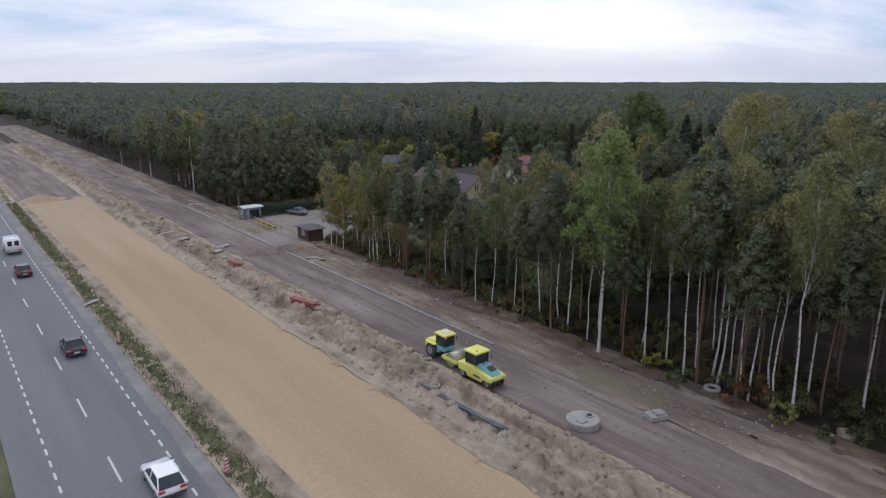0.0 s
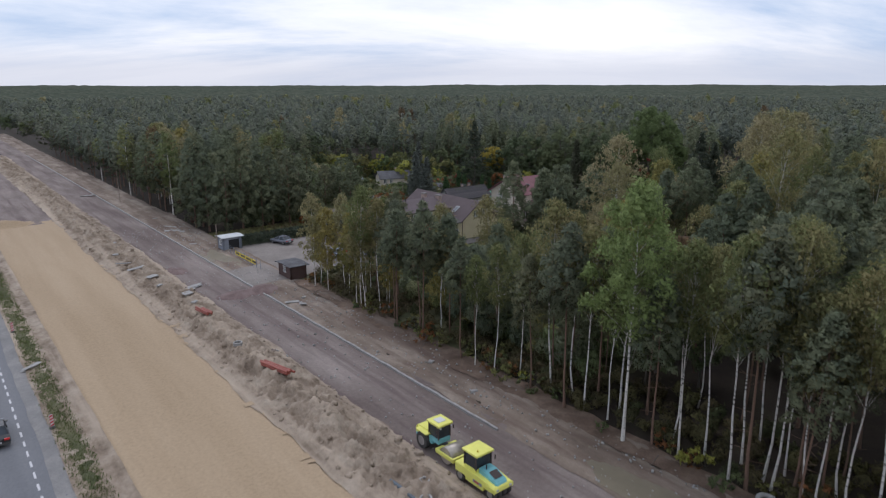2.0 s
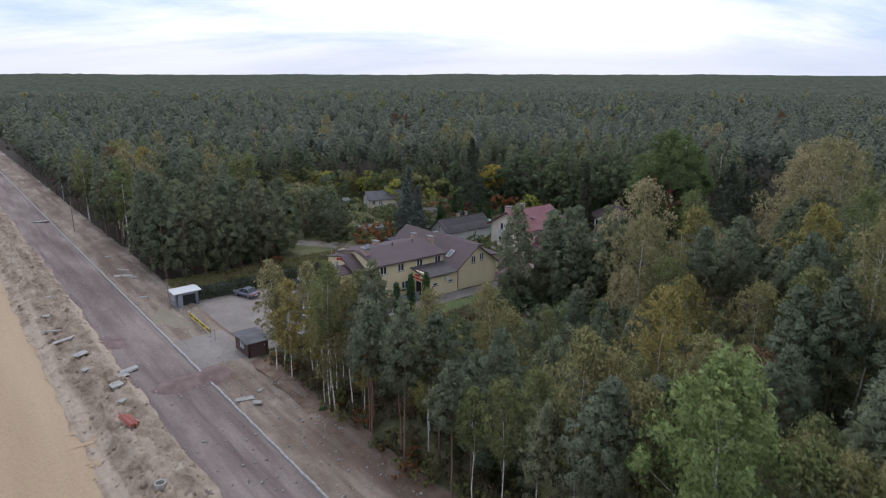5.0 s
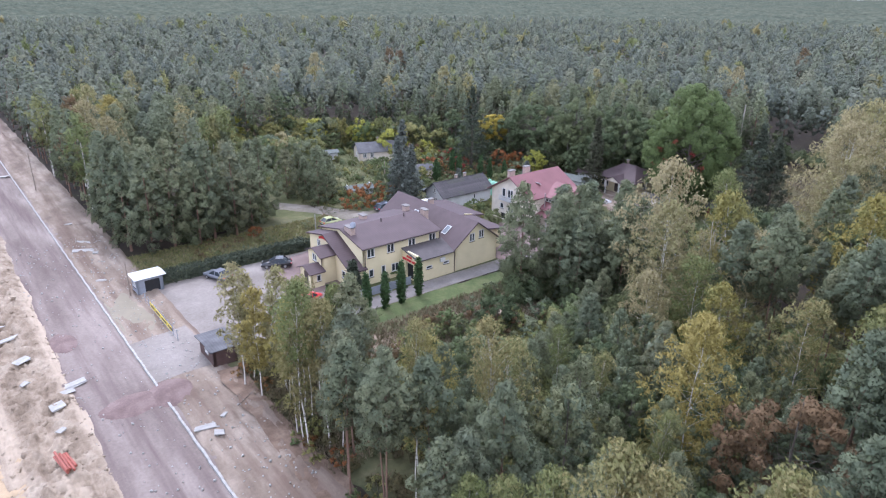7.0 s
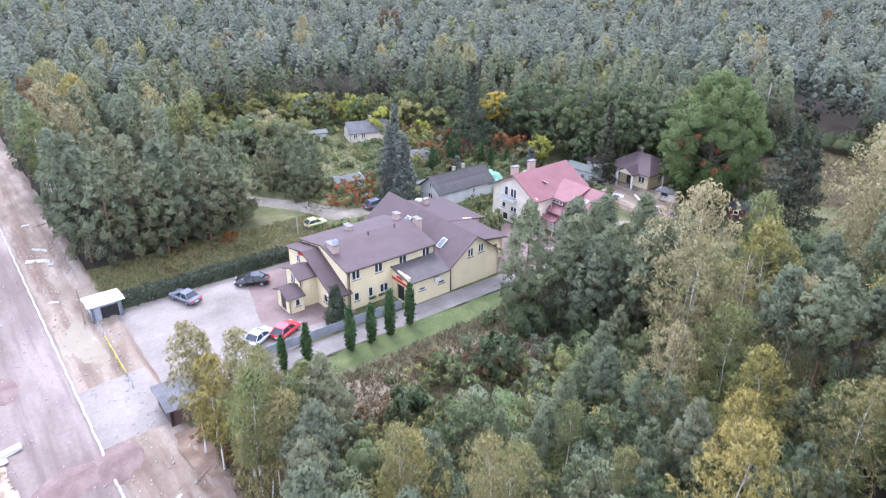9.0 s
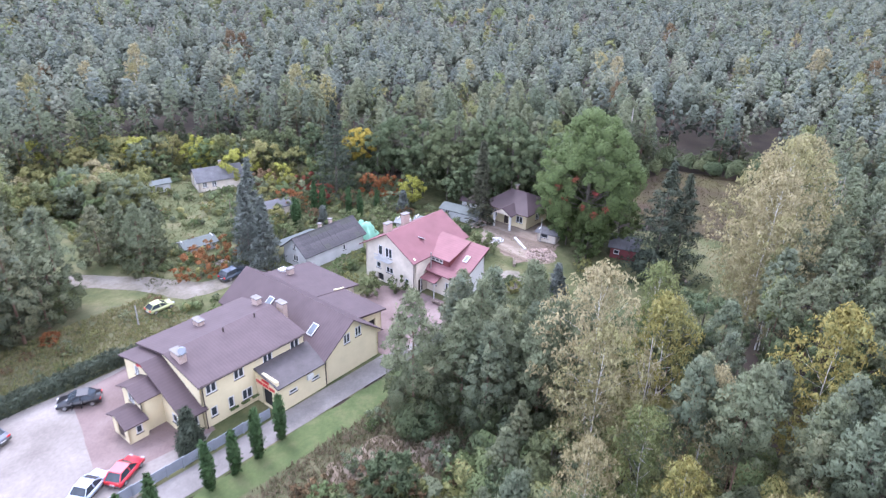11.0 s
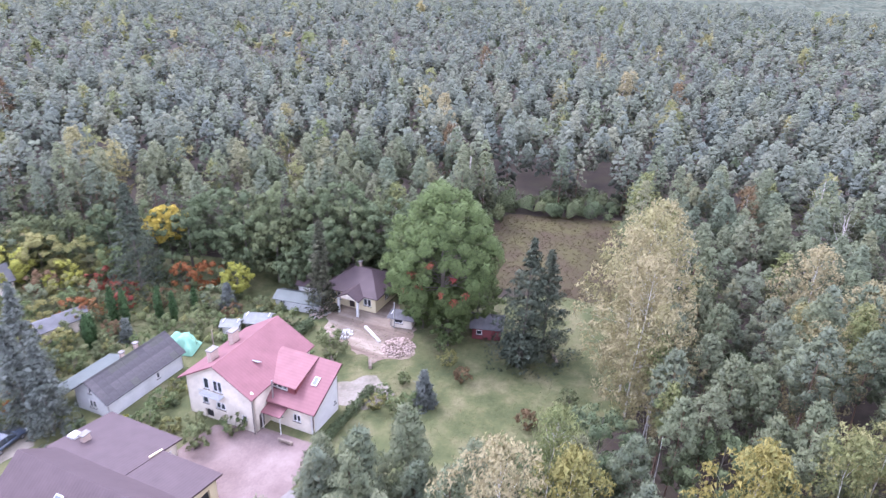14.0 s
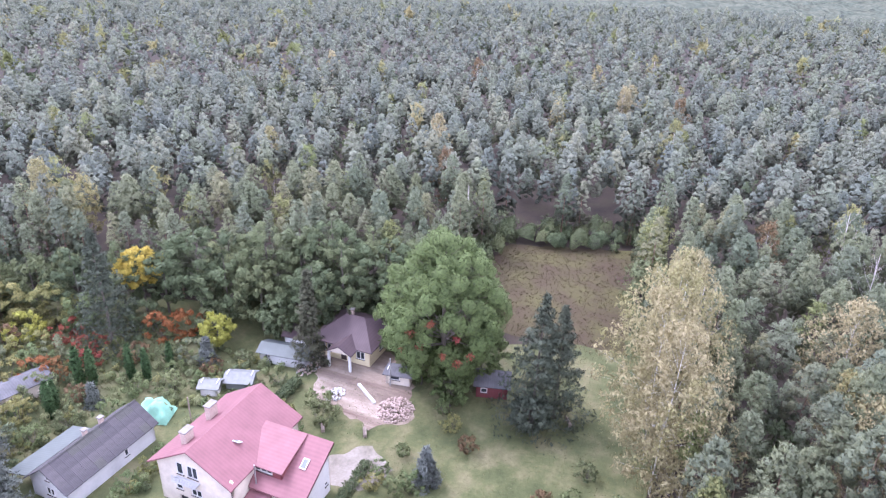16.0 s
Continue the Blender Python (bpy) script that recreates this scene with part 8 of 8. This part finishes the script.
# brush beside the driveway
for i in range(120):
    v, u = gp.uniform(56, 92), gp.uniform(74, 93.5)
    bare = inside([(77, 93), (85, 92), (90, 86), (88, 81), (81, 83), (78, 88), (75, 90)], v, u) or inside([(61, 94), (70, 93), (72, 88), (66, 86), (60, 89)], v, u)
    if (inside(OPEN[2], v, u) or (84 < v < 88 and 82 < u < 90)) and (not bare or gp.random() < 0.25):
        bush(v, u, gp.uniform(1.2, 3.6) * (0.6 if u > 90 else 1.0), ("bush_leaf", "bush_leaf", "willow_leaf", "brown_leaf", "bush_leaf", "olive_leaf", "willow_leaf")[int(gp.integers(7))], "tangled green shrub in the brush by the driveway", "brush shrubs", 0.55, 20, 30)
for v, u, h in ((78.6, 84.6, 5.4), (86.4, 88.0, 3.0), (66.2, 84.0, 4.6)):
    big("broadleaf", v, u, h, "rounded dense green young tree in the brush", "dark_leaf", detail=0.5, base=0.05, width=0.42)
for i in range(52):
    v, u = gp.uniform(49.0, 52.0), gp.uniform(12, 96)
    bush(v, u, gp.uniform(0.8, 2.6), ("olive_leaf", "bush_leaf", "bush_leaf", "lime_leaf", "orange_leaf", "olive_leaf")[int(gp.integers(6))], "small autumn-coloured bush at the wood's edge", "edge bushes", 0.55, 12, 24)

# large birches over the lawn, half bare
bigb = [tree_meshes("birch", 20.5, np.random.default_rng(70 + i), 2.4, "pale_birch", width=0.31, base=0.16) for i in range(3)]
for i, (v, u, s) in enumerate(((130.6, 69.2, 1.05), (135.4, 70.6, 1.1), (141.6, 70.0, 1.15), (147.5, 69.0, 1.1), (97.2, 75.0, 0.98), (93.0, 72.6, 0.8), (126.8, 66.5, 0.85), (152.2, 49.6, 0.9), (134.0, 50.4, 0.8))):
    tree("birch", bigb[i % 3], site(v, u, 0, gp.uniform(0, 360), s), "large pale birch with thinning yellow leaves by the lawn", "large birches")
slim = [tree_meshes("birch", h, np.random.default_rng(200 + i), 0.8, leaf, width=0.15, base=0.30) for i, (h, leaf) in enumerate(((15.0, "pale_birch"), (14.0, "birch_leaf"), (13.0, "gold_birch")))]
for i, (v, u, s) in enumerate(((49.7, 91.8, 0.9), (51.0, 92.6, 0.85), (50.2, 88.8, 0.92), (52.8, 88.5, 0.9), (55.2, 90.4, 0.72), (51.6, 85.5, 0.9), (53.8, 83.4, 0.78), (50.2, 79.8, 0.85), (52.6, 77.0, 0.8))):
    tree("birch", slim[i % 3], site(v, u, 0, gp.uniform(0, 360), s), "slender pale birch with thin yellowing leaves by the parking lot", "birches by the parking lot")
gold = [tree_meshes("birch", 18.0, np.random.default_rng(60 + i), 1.8, leaf, width=0.29, base=0.12) for i, leaf in enumerate(("gold_birch", "pale_birch", "birch_leaf"))]
for i, (v, u, s) in enumerate(((102.8, 70.4, 0.9), (91.0, 66.8, 0.70), (85.0, 69.0, 0.62), (107.5, 56.8, 1.0), (82.2, 60.6, 0.58), (88.4, 54.6, 0.72), (145.3, 44.6, 0.95), (73.7, 56.5, 0.80), (87.6, 62.0, 0.64), (62.0, 66.5, 0.7), (54.1, 175.4, 1.0), (57.5, 71.5, 0.66), (61.2, 186.0, 0.95), (59.4, 203.0, 1.0), (56.0, 166.5, 0.9))):
    tree("birch", gold[(i * 2 + i // 4) % 3], site(v, u, 0, gp.uniform(0, 360), s), "broad birch with yellow and olive autumn leaves", "autumn birches")
for i, (v, u, h) in enumerate(((145.8, 71.5, 21.0), (141.0, 69.0, 19.0), (152.6, 66.8, 17.0), (156.0, 65.5, 16.0), (99.0, 70.2, 14.0), (171.5, 45.0, 17.0), (175.5, 43.5, 16.0), (186.5, 46.0, 18.0), (190.0, 44.0, 17.0))):
    bare_tree("bare_birch", h, np.random.default_rng(90 + i), site(v, u, 0, gp.uniform(0, 360)), "nearly leafless pale birch at the wood's edge")

golden = [tree_meshes("birch", h, np.random.default_rng(int(h * 9)), 0.9, leaf, width=0.2, base=0.3) for h, leaf in ((17.5, "pale_birch"), (16.5, "birch_leaf"), (17.0, "brown_leaf"))]
for i, (v, u) in enumerate(((131.7, 226.2), (108.4, 224.6), (99.5, 215.3), (102.4, 219), (118, 224), (171.4, 243.2), (174, 241), (178.2, 215.1), (79.3, 236.8), (58.9, 196), (53.7, 183), (62, 182), (127, 219), (146.6, 179.3), (193.5, 120.1), (302, 152), (361, 96), (278.5, 96.6), (282, 95), (267, 79), (238, 75.4), (236, 78), (295, 210), (179.3, 58.7), (52, 172), (56, 189), (190, 162), (214, 130))):
    tree("birch", golden[(i * 2 + i // 3) % 3], site(v, u, 0, gp.uniform(0, 360), gp.uniform(0.95, 1.15)), "golden autumn birch standing out of the pine forest", "golden birches")
big("broadleaf", 72.0, 47.5, 13.5, "brown-leaved rounded tree in the near wood", "brown_leaf", base=0.1, width=0.36)
big("willow", 62.0, 59.5, 11.5, "pale feathery young tree in the near wood", width=0.26, name="willow_tree")
big("willow", 67.0, 62.5, 10.5, "pale feathery young tree in the near wood", width=0.26, name="willow_tree")
tree("birch", bigb[1], site(96.4, 63.9, 0, 40, 0.72), "large pale birch with thinning yellow leaves by the lawn", "large birches")

# ---- demolition and yard clutter ----
def rubble(v, u, rx, ry, h, n, label, mats=("concrete", "brick"), seed=1):
    g = np.random.default_rng(seed)
    ob = thing("rubble_heap", site(v, u, 0.05), label, "rubble heap")
    pieces = []
    for i in range(n):
        a, q = g.uniform(0, 6.28), g.random() ** 0.6
        x, y = math.cos(a) * q * rx, math.sin(a) * q * ry
        z = h * (1 - q) * g.uniform(0.6, 1.0)
        s = g.uniform(0.09, 0.26)
        cube = np.array([[sx, sy, sz] for sx in (-1, 1) for sy in (-1, 1) for sz in (-1, 1)], float) * s * g.uniform(0.4, 1.0, 3) / 1.4
        rot = np.array(Euler(g.uniform(0, 6.28, 3)).to_matrix())
        pieces.append((cube @ rot.T + (x, y, z + s * 0.3), np.array([[0, 1, 3, 2], [4, 6, 7, 5], [0, 4, 5, 1], [2, 3, 7, 6], [0, 2, 6, 4], [1, 5, 7, 3]])))
    half = len(pieces) * 2 // 3
    for name, rows, mat in (("rubble", pieces[:half], mats[0]), ("brick_debris", pieces[half:], mats[1])):
        v_, f_ = join(rows)
        tagged(part(name, np_mesh(name, v_, f_), mat, ob), kind="stuff")
    return ob


rubble(131.8, 101.6, 2.7, 2.4, 1.0, 700, "heap of pale bricks and rubble on the lawn", ("brick", "verge"), 2)
rubble(136.0, 117.2, 3.0, 1.6, 0.8, 300, "heap of rubble before the bungalow", ("brick", "concrete"), 3)
rubble(131.4, 110.4, 1.6, 1.2, 0.6, 120, "scattered white rubbish and sacks", ("white", "concrete"), 4)
rubble(96.0, 137.2, 1.4, 1.0, 0.7, 60, "stack of logs and stones under the bush", ("wood", "concrete"), 5)


def cover(v, u, w, d, h, label, mat="tarp"):
    """A tarpaulin thrown over a pile."""
    n = 18
    a = np.linspace(-1, 1, n)
    X, Y = np.meshgrid(a, a, indexing="ij")
    Z = h * np.clip(1 - np.maximum(abs(X), abs(Y)) ** 3, 0, 1) * (0.75 + 0.55 * wobble(X * 2, Y * 2, 0.7, 3)) + 0.05
    V = np.stack([X * w / 2, Y * d / 2, Z], -1).reshape(-1, 3)
    i, j = np.meshgrid(np.arange(n - 1), np.arange(n - 1), indexing="ij")
    q = (i * n + j).ravel()
    ob = part("tarpaulin", np_mesh("tarpaulin", V, np.stack([q, q + n, q + n + 1, q + 1], -1), smooth=True), mat)
    ob.matrix_world = site(v, u, 0.05, 20)
    return tagged(ob, label, "tarpaulin")


cover(118.2, 128.8, 3.6, 4.4, 2.4, "pale green tarpaulin thrown over a pile")
for v, u in ((126.2, 103.0), (124.9, 108.2), (138.6, 80.2)):
    b = thing("bench", site(v, u, 0.05, 30), "weathered wooden garden bench on the lawn", "bench", "garden benches")
    part("seat", boxes((-0.8, 0.8, -0.2, 0.2, 0.42, 0.47)), "wood", b)
    part("backrest", boxes((-0.8, 0.8, 0.2, 0.25, 0.55, 0.9)), "wood", b)
    for x in (-0.7, 0.7):
        part("leg", boxes((x - 0.05, x + 0.05, -0.2, 0.22, 0, 0.42)), "wood", b)
beam = part("white_beam", boxes((-0.2, 0.2, -2.4, 2.4, 0.1, 0.35), bevel=0.03), "white")
beam.matrix_world = site(133.2, 106.6, 0.05, -35)
tagged(beam, "long white plastic gutter lying on the ground", "beam")
for i in range(9):
    lg = part("driftwood", cyl(bmesh.new(), 0.035, (0, -gp.uniform(0.8, 2.2), 0.12), (0, gp.uniform(0.5, 1.6), gp.uniform(0.1, 0.4)), 0.02, 7), "grey_bark")
    lg.matrix_world = site(gp.uniform(47.5, 49.4), gp.uniform(14, 90), 0.15, gp.uniform(0, 180))
    tagged(lg, "fallen pale branch at the wood's edge", "branch", "fallen branches")


# ---- grasses and undergrowth ----
def tufts(name, xs, ys, h, leaf, label, seed, k=5):
    g = np.random.default_rng(seed)
    n = len(xs)
    c = np.column_stack([xs, ys, np.full(n, 0.12)])
    m = n * k
    C = np.repeat(c, k, 0) + np.column_stack([g.normal(0, 0.16, (m, 2)), np.zeros(m)])
    d = np.column_stack([g.normal(0, 0.5, (m, 2)), np.ones(m)])
    d = unit(d) * h * g.uniform(0.5, 1.3, (m, 1))
    s = unit(np.column_stack([g.normal(size=(m, 2)), np.zeros(m)])) * h * 0.16
    V = np.stack([C - s, C + s, C + d], 1).reshape(-1, 3)
    ob = part(name, np_mesh(name, V, np.arange(3 * m).reshape(-1, 3), np.repeat(np.repeat(g.random(n), k), 3)), leaf)
    ob.matrix_world = SITE
    return tagged(ob, label, "grass", kind="stuff")


for i in range(26):
    v, u = gp.uniform(51, 83), gp.uniform(125.5, 133.5)
    bush(v, u, gp.uniform(0.7, 1.8), ("olive_leaf", "bush_leaf", "willow_leaf", "brown_leaf")[int(gp.integers(4))], "low weedy shrub in the tall grass", "weedy shrubs", 0.7, 12, 22)
gg = np.random.default_rng(23)
n = 7000
tufts("verge_grass", gg.uniform(12.9, 14.7, n), gg.uniform(15, 170, n), 0.26, "green_blade", "tufts of green grass on the highway verge", 1, 4)
n = 5200
tufts("tall_grass", gg.uniform(49.5, 84, n), gg.uniform(125, 136, n), 0.4, "weed_blade", "tall olive grass behind the hedge", 2, 4)
n = 9000
bx, by = gg.uniform(50, 100, n), gg.uniform(74, 94.6, n)
tufts("brush_grass", bx, by, 0.5, "dry_straw", "rough grass in the brush", 3, 4)
n = 7000
cx, cy = gg.uniform(84, 134, n), gg.uniform(136, 188, n)
ok = inside(OPEN[1], cx, cy)
tufts("garden_weeds", cx[ok], cy[ok], 0.30, "grass_blade", "uneven weeds and grass in the garden", 4, 4)
n = 9000
cx, cy = gg.uniform(116, 160, n), gg.uniform(68, 132, n)
ok = inside(OPEN[1], cx, cy) & ~inside([(106, 100), (124, 100), (124, 119), (106, 119)], cx, cy) & ~inside([(136, 106), (150, 106), (150, 121), (136, 121)], cx, cy)
tufts("lawn_tufts", cx[ok], cy[ok], 0.16, "grass_blade", "uneven tufts of grass on the lawn", 16, 4)
n = 2600
cx, cy = gg.uniform(156, 197, n), gg.uniform(76, 106, n)
ok = inside(OPEN[1], cx, cy)
tufts("meadow_grass", cx[ok], cy[ok], 0.30, "dry_blade", "dry meadow grass in the clearing", 6, 4)


def undergrowth(name, xs, ys, hs, leaf, label, seed, k=26, size=0.36):
    g = np.random.default_rng(seed)
    c = np.column_stack([xs, ys, hs * 0.5])
    r = np.column_stack([hs * 0.62, hs * 0.62, hs * 0.55])
    v1, f1, t1, n1 = tufts_of(c, r * (0.7, 0.7, 0.85), g, 6, True, 0.0)
    v, f, t = leaves(c, r, k, size, g, slim=0.5, up=0.9, whole=0.0)
    tint = g.random(len(xs))
    t = np.concatenate([np.repeat(tint, len(v1) // len(xs)), np.repeat(tint, k * 3)])
    ob = part(name, np_mesh(name, np.concatenate([v1, v]), np.concatenate([f1, f + len(v1)]), t, normals=np.concatenate([n1, leaves.normals])), leaf)
    ob.matrix_world = SITE
    return tagged(ob, label, "undergrowth", kind="stuff")


n = 420
ex, ey = gg.uniform(50.6, 60, n), gg.uniform(6, 98, n)
undergrowth("undergrowth", ex, ey, gg.uniform(0.4, 2.0, n), "under_leaf", "brownish green undergrowth under the edge trees", 7, 40, 0.24)
for name, leaf, n, seed in (("young_thicket", "bush_leaf", 400, 31), ("young_thicket", "willow_leaf", 300, 32), ("young_thicket", "olive_leaf", 170, 33)):
    tx, ty = gg.uniform(56, 106, n), gg.uniform(46, 82, n)
    ok = ~inside([(77, 93), (85, 92), (90, 86), (88, 81), (81, 83), (78, 88), (75, 90)], tx, ty) & (np.hypot(tx - 72, ty - 47.5) > 3.5)
    undergrowth(name, tx[ok], ty[ok], gg.uniform(1.4, 3.8, n)[ok], leaf, {"bush_leaf": "dense green young bushes between the trees", "willow_leaf": "grey-green young saplings between the trees", "olive_leaf": "yellowing young bushes between the trees"}[leaf], seed, 20, 0.30)
# low plants all over the garden
for leaf, n, seed, label in (("bush_leaf", 900, 41, "low green garden plants and weeds"), ("olive_leaf", 380, 42, "low yellowing garden plants"), ("dark_leaf", 420, 43, "low dark green garden plants")):
    tx, ty = gg.uniform(84, 134, n), gg.uniform(120, 188, n)
    lawns = inside([(92, 146), (104, 144), (112, 160), (108, 172), (96, 172), (88, 160)], tx, ty) & (gg.random(n) < 0.75)
    built = inside([(101, 123), (117, 123), (117, 136), (101, 136)], tx, ty) | inside([(84, 98), (102.5, 98), (102.5, 124), (84, 124)], tx, ty) | inside([(62, 155), (76, 146), (83, 137), (86, 129), (98, 127), (98, 133), (90, 136), (86, 142), (78, 153), (66, 161)], tx, ty) | inside([(107, 166), (122, 163), (122, 174), (107, 176)], tx, ty) | inside([(106, 101), (121, 101), (121, 119.5), (106, 119.5)], tx, ty)
    ok = inside(OPEN[1], tx, ty) & ~lawns & ~built
    undergrowth("garden_plants", tx[ok], ty[ok], gg.uniform(0.3, 1.7, n)[ok], leaf, label, seed, 12, 0.22)
# shrubs along the far borders of the clearing
bx, by = scatter(49, 215, 60, 215, 3.0, gg)
out = free(bx, by)
nearby = np.zeros(len(bx), bool)
for dx, dy in ((5, 0), (-5, 0), (0, 5), (0, -5), (3.5, -3.5), (-3.5, -3.5), (-9, -3), (-9, 3)):
    nearby |= ~free(bx + dx, by + dy)
sel = out & nearby & (by > 70) & (bx > 58)
undergrowth("border_shrubs", bx[sel], by[sel], gg.uniform(1.6, 5.0, sel.sum()), "dark_leaf", "dark green shrubs along the forest border", 9, 34, 0.62)
